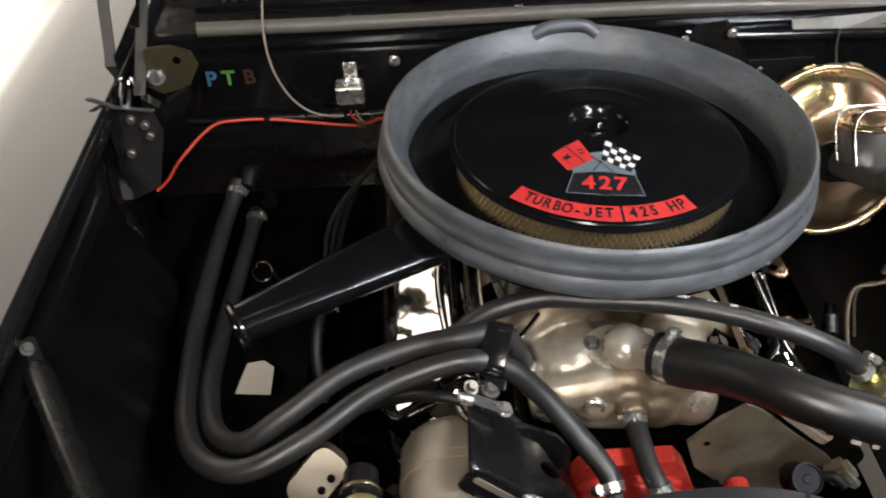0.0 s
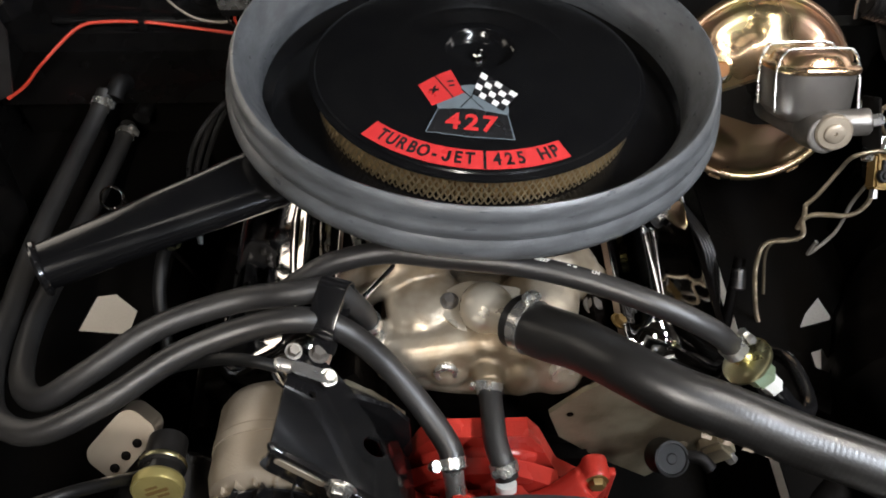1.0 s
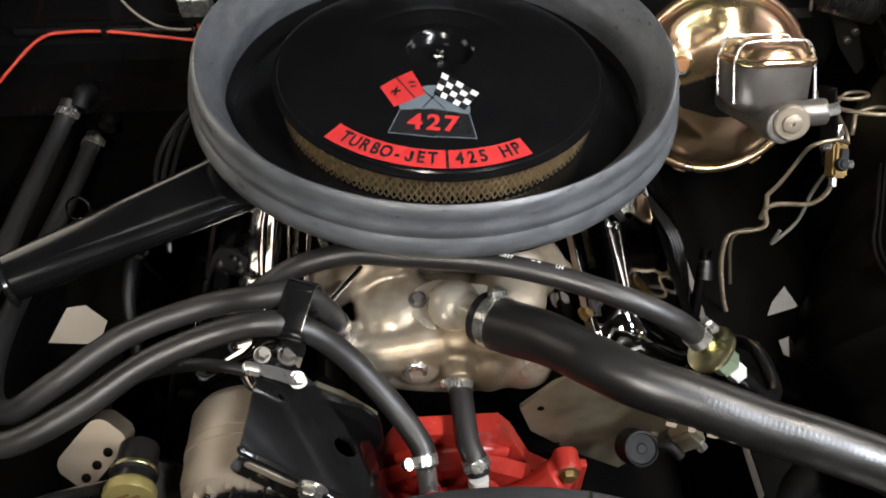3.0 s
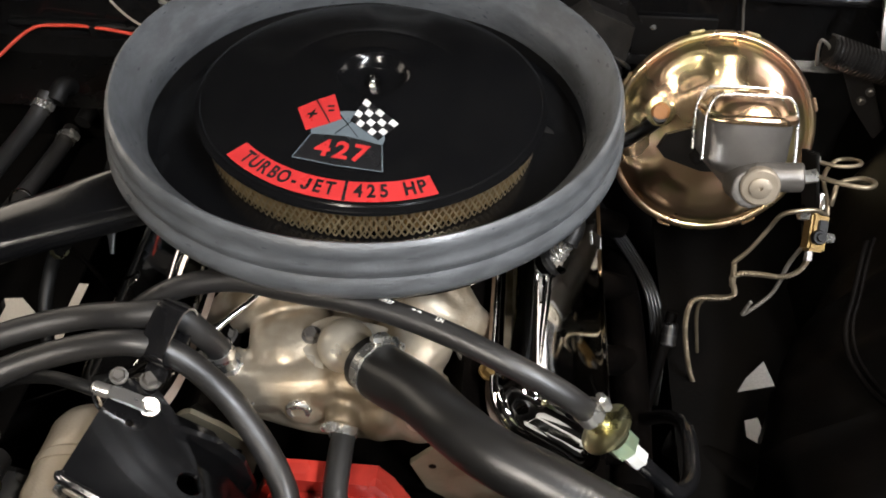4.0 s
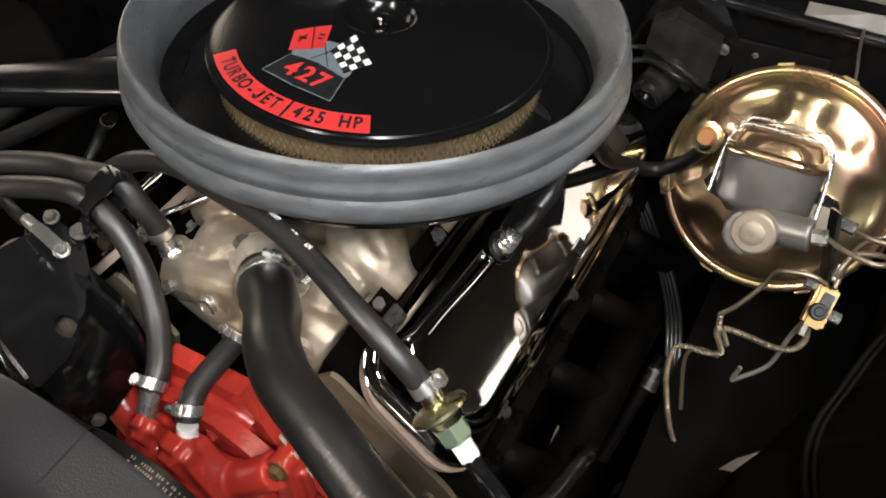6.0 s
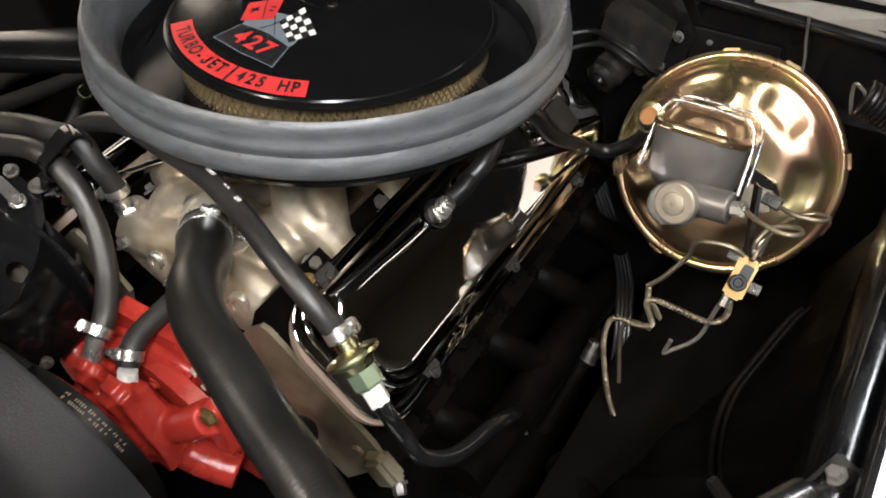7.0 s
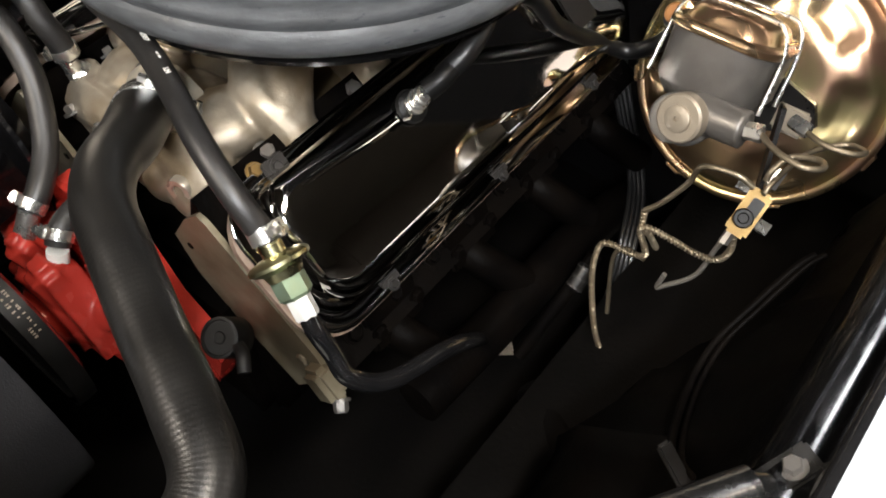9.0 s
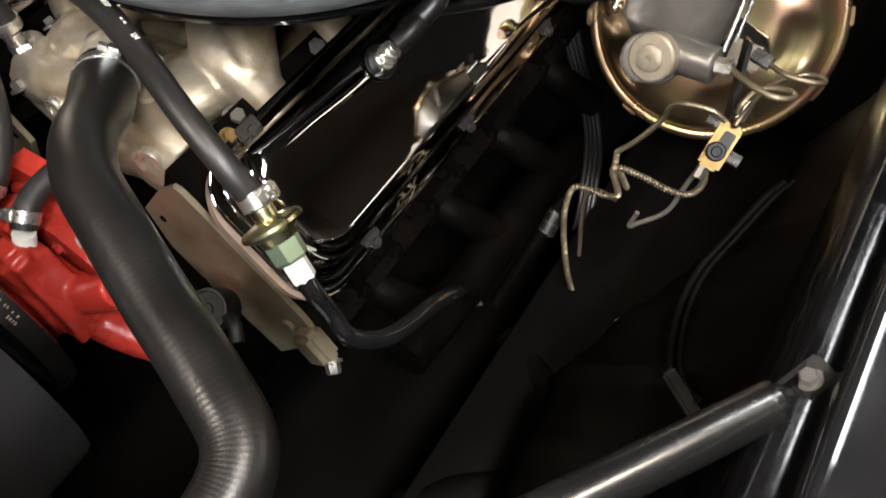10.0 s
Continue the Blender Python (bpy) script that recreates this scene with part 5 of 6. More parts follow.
prism([(0.010, 0.700), (0.040, 0.700), (0.058, 0.668), (0.074, 0.640), (0.078, 0.605), (0.0, 0.600), (0.002, 0.650)], 0.036, basis((0, -0.382, 0), (1, 0, 0), (0, 0, 1)), 0.008, bm=b)
prism([(-0.036, 0.690), (-0.014, 0.690), (-0.008, 0.640), (0.0, 0.605), (-0.07, 0.605), (-0.052, 0.650)], 0.026, basis((0, -0.378, 0), (1, 0, 0), (0, 0, 1)), 0.008, bm=b)
cast(part("casting", b, RED, wp), 0.003, 2)
part("bolt", hexbolt((0.119, -0.375, 0.691), (0, -1, 0.1), 0.009, 0.009), BRASS, wp, "rust-brown hex bolt")
part("bolt", hexbolt((-0.119, -0.375, 0.691), (0, -1, 0.1), 0.009, 0.009), RED, wp, "red painted hex bolt")
part("spout", cyl(0.0105, (-0.026, -0.397, 0.704), (-0.0295, -0.3765, 0.7275), 18), ZINC, wp, "bright hose spout")
part("spout", cyl(0.0105, (0.024, -0.395, 0.698), (0.0236, -0.3875, 0.7160), 18), WHITE_PLASTIC, wp, "pale sealant-coated hose spout")
pulley = thing("fan_pulley", (0, -0.47, 0.625), "black fan pulley with a printed drive belt", "pulley")
part("pulley_disc", lathe([(0.02, 0), (0.095, 0), (0.103, 0.004), (0.092, 0.014), (0.103, 0.024), (0.098, 0.028), (0.02, 0.028)], frame_at((0, -0.440, 0.655), (0, -1, 0)), 64, closed=True), GLOSS_BLACK, pulley)
part("drive_belt", lathe([(0.095, 0.006), (0.1065, 0.004), (0.1075, 0.014), (0.1065, 0.024), (0.095, 0.022)], frame_at((0, -0.440, 0.655), (0, -1, 0)), 72, closed=True), DULL_RUBBER, pulley, "black V-belt with pale printed marks")
marks = bmesh.new()
rng = random.Random(4)
for k in range(30):
    a = radians(14 + 1.5 * k)
    for row in (0, 1):
        if rng.random() < 0.3:
            continue
        q = Vector((0.1080 * math.sin(a), -0.451 - 0.0055 * row, 0.655 + 0.1080 * math.cos(a)))
        box((rng.uniform(0.0010, 0.0019), rng.uniform(0.0022, 0.0036), 0.0006), basis(q, (math.cos(a), 0, -math.sin(a)), (0, 1, 0)), 0, bm=marks)
part("belt_print", marks, PALE_WIRE, pulley)

# ---- fan shroud
sh = thing("fan_shroud", (0.01, -0.55, 0.73), "black moulded fan shroud ahead of the engine", "fan shroud")
m = frame_at((0.012, -0.494, 0.735), (0, -1, 0))
part("fan_ring", lathe([(0.185, 0.0), (0.191, 0.0), (0.193, 0.004), (0.194, 0.045), (0.205, 0.066), (0.235, 0.085), (0.29, 0.10), (0.29, 0.104), (0.232, 0.089), (0.200, 0.070), (0.188, 0.046)], m, 96, closed=True), SHROUD_BLACK, sh, "satin black shroud ring with a rolled edge")
part("shroud_panel", sheet([[(x, y, z) for x in np.linspace(-0.33, 0.34, 9)] for y, z in ((-0.585, 0.90), (-0.590, 0.935), (-0.60, 0.945), (-0.68, 0.945), (-0.70, 0.93))], 0.004), SHROUD_BLACK, sh)
for a in (-28, 24):
    t = radians(90 - a)
    part("moulding_seam", box((0.0015, 0.046, 0.0012), Matrix.Translation((0.012 + 0.1945 * math.cos(t), -0.518, 0.735 + 0.1945 * math.sin(t))) @ pose(0, 0, 0, 0, a, 0), 0), DULL_RUBBER, sh)
rad = thing("radiator", (0, -0.70, 0.45), "black radiator with upper tank behind the grille", "radiator")
part("core", box((0.62, 0.05, 0.42), Matrix.Translation((0, -0.69, 0.62)), 0.006), SATIN_BLACK, rad)
part("tank", box((0.66, 0.06, 0.07), Matrix.Translation((0.02, -0.69, 0.855)), 0.015), SATIN_BLACK, rad)

# ---- alternator
alt = thing("alternator", (-0.205, -0.38, 0.74), "dull aluminium alternator with a gold pulley and black fan", "alternator")
am = frame_at((-0.196, -0.316, 0.757), (0, -1, 0)) @ Matrix.Diagonal((1.0, 1.0, 0.88, 1.0))
shell = part("rear_housing", lathe([(0.02, 0), (0.045, 0.003), (0.056, 0.010), (0.0615, 0.022), (0.0625, 0.060), (0.0605, 0.062), (0.02, 0.062)], am, 48), ALT_ALU, alt)
part("stator", lathe([(0.0605, 0.061), (0.0635, 0.062), (0.0635, 0.072), (0.0605, 0.073)], am, 48, closed=True), ALT_ALU, alt)
part("front_housing", lathe([(0.02, 0.072), (0.0622, 0.072), (0.0632, 0.100), (0.0600, 0.116), (0.050, 0.124), (0.02, 0.126)], am, 48), ALT_ALU, alt)
ribs = bmesh.new()
for k in range(18):
    a = radians(20 * k)
    box((0.003, 0.016, 0.02), am @ pose(0, 0, 0, 0, 0, math.degrees(a)) @ pose(0.047, 0, 0.118, 0, 0, 90), 0.001, bm=ribs)
part("cooling_ribs", ribs, ALT_ALU, alt)
fan = part("cooling_fan", lathe([(0.012, 0.130), (0.050, 0.130), (0.050, 0.132), (0.012, 0.132)], am, 40, closed=True), GLOSS_BLACK, alt, "black bladed cooling fan")
for k in range(12):
    part("fan_blade", box((0.020, 0.0016, 0.016), am @ pose(0, 0, 0, 0, 0, 30 * k) @ pose(0.046, 0, 0.136, 0, 18, 25), 0), GLOSS_BLACK, fan, smooth=False)
pul = part("pulley", lathe([(0.008, 0.142), (0.034, 0.142), (0.036, 0.146), (0.028, 0.154), (0.036, 0.162), (0.034, 0.166), (0.012, 0.166), (0.010, 0.160), (0.008, 0.160)], am, 48, closed=True), GOLD, alt, "gold cadmium-plated pulley")
part("pulley_nut", hexbolt(am @ Vector((0, 0, 0.160)), (0, -1, 0), 0.010, 0.010), GOLD_DULL, pul)
belt = thing("alternator_belt", (-0.10, -0.452, 0.75), "thin black V-belt running from the alternator pulley", "belt")
part("strand", tube([(-0.224, -0.452, 0.776), (-0.205, -0.452, 0.789), (-0.185, -0.452, 0.791), (-0.10, -0.452, 0.772), (-0.02, -0.452, 0.762)], 0.0055, 8), DULL_RUBBER, belt)
part("strand", tube([(-0.206, -0.452, 0.722), (-0.16, -0.452, 0.66), (-0.09, -0.452, 0.57)], 0.0055, 8), DULL_RUBBER, belt)
part("stud_nut", hexbolt((-0.178, -0.312, 0.842), (0.3, -0.3, 0.9), 0.0060, 0.010), CAST_IRON, alt)

br = thing("alternator_bracket", (-0.13, -0.37, 0.81), "gloss black folded steel alternator bracket", "bracket")
bmx = basis((-0.162, -0.338, 0.8290), (0.80, -0.12, -0.55), (0.10, -0.98, 0.10))
outl = [(-0.022, -0.028), (0.012, -0.034), (0.035, -0.020), (0.070, 0.015), (0.100, 0.062), (0.106, 0.096), (0.088, 0.110), (0.05, 0.098), (0.010, 0.090), (-0.026, 0.086)]
part("lower_arm", prism([(-0.165, 0.655), (-0.085, 0.650), (-0.070, 0.700), (-0.072, 0.760), (-0.088, 0.788), (-0.120, 0.808), (-0.165, 0.811)], 0.005, basis((0, -0.338, 0), (1, 0, 0), (0, 0, 1)), 0.0015), GLOSS_BLACK, br, "gloss black lower arm")
disc = lambda x, y, rx, ry: [(x + rx * math.cos(2 * math.pi * k / 20), y + ry * math.sin(2 * math.pi * k / 20)) for k in range(20)]
plate_mesh = holed_plate(None, [disc(0.074, 0.040, 0.0125, 0.0105), disc(0.004, 0.012, 0.0038, 0.0038)], 0.0, 0.004, outl)
bmesh.ops.transform(plate_mesh, matrix=bmx, verts=plate_mesh.verts)
top = part("plate", plate_mesh, GLOSS_BLACK, br, angle=30)
web = sheet([[(-0.135, -0.323, 0.804), (-0.107, -0.361, 0.789), (-0.083, -0.411, 0.781), (-0.079, -0.443, 0.784)],
             [(-0.104, -0.321, 0.770), (-0.084, -0.358, 0.758), (-0.069, -0.416, 0.756), (-0.071, -0.444, 0.762)],
             [(-0.096, -0.320, 0.720), (-0.074, -0.358, 0.715), (-0.064, -0.419, 0.718), (-0.069, -0.442, 0.724)],
             [(-0.100, -0.318, 0.690), (-0.072, -0.358, 0.698), (-0.062, -0.421, 0.700), (-0.068, -0.438, 0.706)]], 0.004)
part("side_web", web, GLOSS_BLACK, br, "gloss black folded side of the bracket")
part("web_bolt", hexbolt((-0.063, -0.422, 0.711), (0.7, -0.5, 0.3), 0.0055, 0.006), CAST_IRON, br)
fl = bmx @ pose(0.0, 0.090, 0.002, -75, 0, 6)
part("fold", tube([bmx @ Vector(q) for q in ((-0.026, 0.083, -0.003), (-0.022, 0.0875, -0.0025), (0.010, 0.0905, -0.0025), (0.05, 0.0985, -0.0025), (0.086, 0.1095, -0.0025))], 0.0042, 12), GLOSS_BLACK, br, "rounded folded edge")
flange = part("front_flange", prism(rounded_rect(0.128, 0.042, 0.012), 0.004, fl @ pose(0.040, -0.012, -0.002), 0.0012), GLOSS_BLACK, br)
part("slot", prism(rounded_rect(0.050, 0.009, 0.0044), 0.0012, fl @ pose(0.008, -0.006, 0.0018), 0), ALT_ALU, flange, "open adjusting slot")
part("adjusting_bolt", hexbolt(fl @ Vector((0.044, 0.004, 0.002)), fl.to_3x3() @ Vector((0, 0, 1)), 0.0105, 0.010), ZINC, br, "bright washer-headed bolt")
part("bolt", hexbolt((-0.157, -0.303, 0.823), (0.3, 0, 0.95), 0.0075, 0.009), CAST_IRON, br)
lug = thing("cable_lug", (-0.168, -0.335, 0.855), "bright crimped cable lug bolted to the alternator bracket", "cable lug")
part("lug_plate", prism(rounded_rect(0.042, 0.014, 0.0069), -0.003, basis((-0.160, -0.334, 0.8395), (0.85, -0.07, -0.47), (0.1, -0.97, 0.2)), 0.001), TIN, lug)
part("crimp_barrel", cyl(0.0062, (-0.176, -0.3320, 0.8465), (-0.193, -0.330, 0.8510), 14, 0.002), TIN, lug)
part("lug_bolt", hexbolt((-0.145, -0.335, 0.832), (0.45, -0.2, 0.9), 0.0065, 0.007), ZINC, lug)
part("cable", tube([(-0.189, -0.332, 0.848), (-0.212, -0.327, 0.850), (-0.243, -0.316, 0.838), (-0.29, -0.300, 0.805), (-0.33, -0.29, 0.772)], 0.006, 12), DULL_RUBBER, lug, "black alternator cable")
wr = thing("alternator_wires", (-0.185, -0.33, 0.84), "short white and black wires behind the alternator", "wires")
for k in range(4):
    part("wire", tube([(-0.200 + 0.004 * k, -0.325, 0.838), (-0.192 + 0.005 * k, -0.338, 0.832 - 0.003 * k), (-0.184 + 0.004 * k, -0.340, 0.821)], 0.0013, 6), PALE_WIRE if k % 2 else DULL_RUBBER, wr)

# ---- power steering pump can with its gold cap
ps = thing("power_steering_pump", (-0.32, -0.38, 0.72), "brushed silver power steering pump with a three-hole bracket", "pump")
pm = basis((-0.343, -0.3735, 0.7625), (0.675, 0.55, 0.49), (-0.733, 0.43, 0.53))
can = part("reservoir", prism(rounded_rect(0.066, 0.042, 0.014, 6), 0.035, pm @ pose(0.006, 0.010, -0.035), 0.010, segments=4), PUMP_STEEL, ps, "tan plated bracket face with three holes")
# three dark discs drawn for the shade in the bracket's holes
for k in range(3):
    part("bracket_hole_shade", lathe([(0, 0.0008), (0.0042, 0.0008), (0.0052, 0), (0, 0)], pm @ pose(-0.016 + 0.016 * k, -0.001, -0.0004), 16), SHADED_IRON, can)
capm = frame_at((-0.2965, -0.412, 0.787), (0.05, -0.97, 0.20))
cap = part("filler_cap", lathe([(0, 0.0118), (0.017, 0.0118), (0.0205, 0.0118), (0.0212, 0.0125), (0.0228, 0.0122), (0.0235, 0.0105), (0.0235, 0.003), (0.022, 0), (0, 0)], capm, 44), CAP_YELLOW, ps, "yellow plated embossed cap", angle=25)
for x, y, w, h in ((0.0, 0.0, 0.022, 0.004), (-0.004, 0.005, 0.012, 0.003), (0.005, -0.005, 0.012, 0.003)):
    part("cap_mark", box((w, h, 0.0006), capm @ pose(x, y, 0.0119, 0, 0, 20), 0), BRASS, cap)
part("neck", lathe([(0, 0), (0.0175, 0), (0.0175, -0.012), (0.0215, -0.014), (0.0215, -0.018), (0.0185, -0.020), (0.0185, -0.045), (0, -0.045)], capm, 36), SATIN_BLACK, ps, "black pump neck")
part("neck_band", lathe([(0.0216, -0.0135), (0.0222, -0.0145), (0.0222, -0.0175), (0.0216, -0.0185)], capm, 36, closed=True), GOLD_DULL, ps, "yellow plated band")
part("pump_body", cyl(0.055, (-0.31, -0.36, 0.70), (-0.31, -0.44, 0.70), 32, 0.008), SATIN_BLACK, ps, "black pump body")

# ---- battery
bat = thing("battery", (-0.47, -0.58, 0.65), "white-topped car battery with a plus mark", "battery")
part("case", box((0.24, 0.18, 0.19), Matrix.Translation((-0.462, -0.563, 0.74)), 0.006), SATIN_BLACK, bat, "black battery case")
topm = Matrix.Translation((-0.462, -0.563, 0.844))
part("top_cover", box((0.236, 0.176, 0.016), topm, 0.005), WHITE_PLASTIC, bat, "white plastic top cover")
part("plus_mark", box((0.014, 0.0025, 0.0008), topm @ pose(0.095, 0.035, 0.0085), 0), CAST_IRON, bat)
part("plus_mark", box((0.0025, 0.014, 0.0008), topm @ pose(0.095, 0.035, 0.0089), 0), CAST_IRON, bat)
cab = thing("battery_cable", (-0.36, -0.47, 0.83), "black battery cable curling down beside the pump", "cable")
part("sheath", tube([(-0.385, -0.485, 0.848), (-0.372, -0.470, 0.862), (-0.345, -0.454, 0.855), (-0.327, -0.432, 0.826), (-0.326, -0.400, 0.770), (-0.322, -0.365, 0.715)], 0.0055, 12), DULL_RUBBER, cab)
fuse = thing("fuse_holder", (-0.315, -0.48, 0.78), "yellow in-line fuse holder on a red wire", "fuse holder")
part("body", box((0.010, 0.012, 0.034), Matrix.Translation((-0.318, -0.470, 0.79)) @ pose(0, 0, 0, 20, 5, 0), 0.002), YELLOW, fuse)
part("wire", tube([(-0.318, -0.475, 0.775), (-0.316, -0.485, 0.75), (-0.318, -0.49, 0.70)], 0.002, 8), RED_WIRE, fuse)

# ---- brake booster
BC = Vector((0.440, 0.228, 0.712))
BF = Vector((0.0, -0.885, 0.465)).normalized()
BU = Vector((0.0, 0.465, 0.885)).normalized()
BX = Vector((1, 0, 0))


def boost(x, u, f):
    return BC + BX * x + BU * u + BF * f


bo = thing("brake_booster", boost(0, 0, -0.05), "gold cadmium-plated brake booster drum on the firewall", "brake booster")
bb = bmesh.new()
coarse = [(0.1405, -0.004), (0.1415, 0.001), (0.1395, 0.006), (0.135, 0.008), (0.131, 0.006), (0.127, 0.010), (0.121, 0.020), (0.113, 0.029), (0.104, 0.035), (0.094, 0.039), (0.084, 0.041), (0.074, 0.0425), (0.064, 0.043), (0.044, 0.0435), (0.015, 0.044)]
prof = coarse[:5]
for (r0, f0), (r1, f1) in zip(coarse[4:], coarse[5:]):
    cut = 3 if r0 > 0.055 else 1
    prof += [(r0 + (r1 - r0) * k / cut, f0 + (f1 - f0) * k / cut) for k in range(1, cut + 1)]
segs = 180
rings = []
for r, f in prof:
    row = []
    for k in range(segs):
        a = 2 * math.pi * k / segs
        ff = f
        for ac, wdt, r0, wr, d in ((60, 15, 0.100, 0.015, -0.012), (118, 15, 0.100, 0.015, -0.012), (182, 16, 0.100, 0.018, -0.010), (232, 14, 0.098, 0.016, -0.015), (305, 14, 0.098, 0.016, -0.016), (5, 14, 0.098, 0.016, -0.012)):
            da = (math.degrees(a) - ac + 180) % 360 - 180
            g = 1 / (1 + math.exp((abs(da) - wdt) / 3.0)) / (1 + math.exp((abs(r - r0) - wr) / 0.0036))
            ff += d * g
        row.append(bb.verts.new(boost(r * math.cos(a), r * math.sin(a), ff)))
    rings.append(row)
for p, q in zip(rings, rings[1:]):
    for k in range(segs):
        bb.faces.new((p[k], p[(k + 1) % segs], q[(k + 1) % segs], q[k]))
bb.faces.new(rings[-1])
front = part("front_shell", bb, GOLD, bo, "gold plated front shell with pressed dimples", angle=70)
rear = lathe([(0.1405, 0.0), (0.138, 0.02), (0.130, 0.05), (0.11, 0.075), (0.08, 0.085), (0, 0.085)], frame_at(boost(0, 0, -0.003), -BF), 72)
part("rear_shell", rear, GOLD, bo)
for a in (75, 105, 20, -15, 200, 250, 300, 150):
    t = radians(a)
    part("rim_tab", box((0.020, 0.004, 0.012), basis(boost(0.142 * math.cos(t), 0.142 * math.sin(t), -0.001), BX * -math.sin(t) + BU * math.cos(t), BX * math.cos(t) + BU * math.sin(t)), 0.0012), GOLD, bo)
part("grommet", lathe([(0, 0.008), (0.009, 0.008), (0.0115, 0.005), (0.0125, 0), (0, 0)], frame_at((0.352, 0.170, 0.792), (-0.15, -0.85, 0.5)), 28), GROMMET, bo, "brown rubber vacuum grommet")
part("grommet_seat", lathe([(0, -0.002), (0.019, -0.004), (0.019, 0.0015), (0.0125, 0.003), (0, 0.003)], frame_at((0.352, 0.171, 0.791), (-0.15, -0.85, 0.5)), 28), GOLD, bo)
for x, u in ((-0.062, -0.006), (0.062, -0.006)):
    part("mounting_nut", hexbolt(boost(x, u, 0.044), BF, 0.010, 0.011), GOLD_DULL, bo, "plated mounting nut")

vac = thing("vacuum_hose", (0.28, 0.15, 0.72), "black vacuum hose from the engine to the brake booster", "hose")
part("rubber", tube([(0.2300, 0.0300, 0.8450), (0.2507, 0.0577, 0.8339), (0.2572, 0.0990, 0.7781), (0.2688, 0.1660, 0.7212), (0.2944, 0.1951, 0.7005), (0.3285, 0.1972, 0.7260), (0.3512, 0.1749, 0.7720), (0.3510, 0.1630, 0.7910)], 0.0092, 16), HOSE, vac)

# ---- master cylinder
mc = thing("master_cylinder", boost(0, 0, 0.15), "grey cast-iron master cylinder with a gold lid and wire bails", "master cylinder")
mx = basis(boost(0, 0, 0), BX, BU)     # x across, y up, z forward


def mcp(x, u, f):
    return mx @ Vector((x, u, f))


b = cyl(0.024, mcp(0, -0.010, 0.045), mcp(0, -0.010, 0.235), 28)
tank = loft([[mcp(-0.004 + x, u, 0.168 + z) for x, z in rounded_rect(w, l_, r, 2)] for w, l_, r, u in ((0.070, 0.086, 0.018, -0.002), (0.088, 0.102, 0.024, 0.008), (0.096, 0.110, 0.028, 0.014), (0.098, 0.112, 0.028, 0.058))])
part("reservoir", bevel(tank, 0.0030, 3, 15), CAST_IRON, mc, "grey cast-iron reservoir with chamfered corners", angle=50)
part("mounting_flange", prism([(-0.080, -0.012), (-0.070, -0.024), (-0.02, -0.040), (0.02, -0.040), (0.070, -0.024), (0.080, -0.012), (0.070, 0.008), (0.02, 0.024), (-0.02, 0.024), (-0.070, 0.008)], 0.012, mx @ pose(0, 0, 0.046), 0.004), SATIN_BLACK, mc, "dark mounting flange")
cyl(0.0170, (0.440, 0.026, 0.818), (0.492, 0.023, 0.824), 24, bm=b)
cyl(0.0225, mcp(-0.006, -0.012, 0.20), mcp(-0.006, -0.009, 0.249), 24, bm=b)
iron = cast(part("casting", b, CAST_IRON, mc), 0.0024, 3)
part("end_plug", lathe([(0, 0.0045), (0.0018, 0.0045), (0.0024, 0.007), (0.0105, 0.007), (0.0118, 0.006), (0.0122, 0.004), (0.0195, 0.0038), (0.0215, 0.002), (0.0215, -0.010), (0, -0.010)], frame_at((0.441, 0.002, 0.8255), (-0.16, -0.90, 0.42)), 36), ALT_ALU, mc, "bright round end plug")
lidb = loft([[mcp(-0.004 + x, u, 0.168 + z) for x, z in rounded_rect(w, l_, r, 6)] for w, l_, r, u in ((0.100, 0.114, 0.028, 0.0585), (0.103, 0.117, 0.029, 0.060), (0.103, 0.117, 0.029, 0.065), (0.096, 0.110, 0.027, 0.068), (0.086, 0.100, 0.030, 0.068), (0.078, 0.090, 0.032, 0.078), (0.066, 0.078, 0.031, 0.082))])
part("lid", lidb, GOLD, mc, "gold plated domed lid", angle=50)
for f in (0.140, 0.196):
    part("wire_bail", tube([mcp(-0.056, 0.012, f + 0.012), mcp(-0.056, 0.045, f + 0.004), mcp(-0.054, 0.068, f + 0.001), mcp(-0.047, 0.082, f), mcp(-0.034, 0.087, f), mcp(0.026, 0.087, f), mcp(0.039, 0.082, f), mcp(0.046, 0.068, f + 0.001), mcp(0.049, 0.045, f + 0.004), mcp(0.050, 0.012, f + 0.01)], 0.0020, 10, 6), ZINC, mc, "bright wire bail")
part("port_nut", cyl(0.008, (0.492, 0.021, 0.826), (0.506, 0.022, 0.829), 6), ZINC, mc)
part("mounting_ear", box((0.034, 0.028, 0.010), mx @ pose(0.056, -0.015, 0.058), 0.003), ALT_ALU, mc, "pale machined mounting ear")
part("port_nut", cyl(0.007, (0.512, 0.085, 0.80), (0.530, 0.080, 0.80), 6), ZINC, mc)

# ---- proportioning valve
pv = thing("proportioning_valve", (0.523, 0.0, 0.765), "brass brake proportioning valve hung under the master cylinder", "valve")
pvm = basis((0.5239, -0.0045, 0.7652), (0.987, 0.016, -0.162), (-0.054, 0.729, 0.682)) @ pose(0, 0, -0.011, -90, 0, 0)
part("block", box((0.021, 0.022, 0.045), pvm, 0.003), BRASS, pv)
part("centre_plug", lathe([(0, 0.008), (0.004, 0.008), (0.005, 0.006), (0.0076, 0.006), (0.0088, 0.004), (0.0088, 0), (0, 0)], pvm @ pose(-0.001, -0.011, -0.006, 90, 0, 0), 24), DULL_RUBBER, pv, "black rubber plug")
part("clip", box((0.011, 0.006, 0.017), pvm @ pose(0.002, -0.0125, 0.006), 0.001), DULL_RUBBER, pv, "black plastic connector")
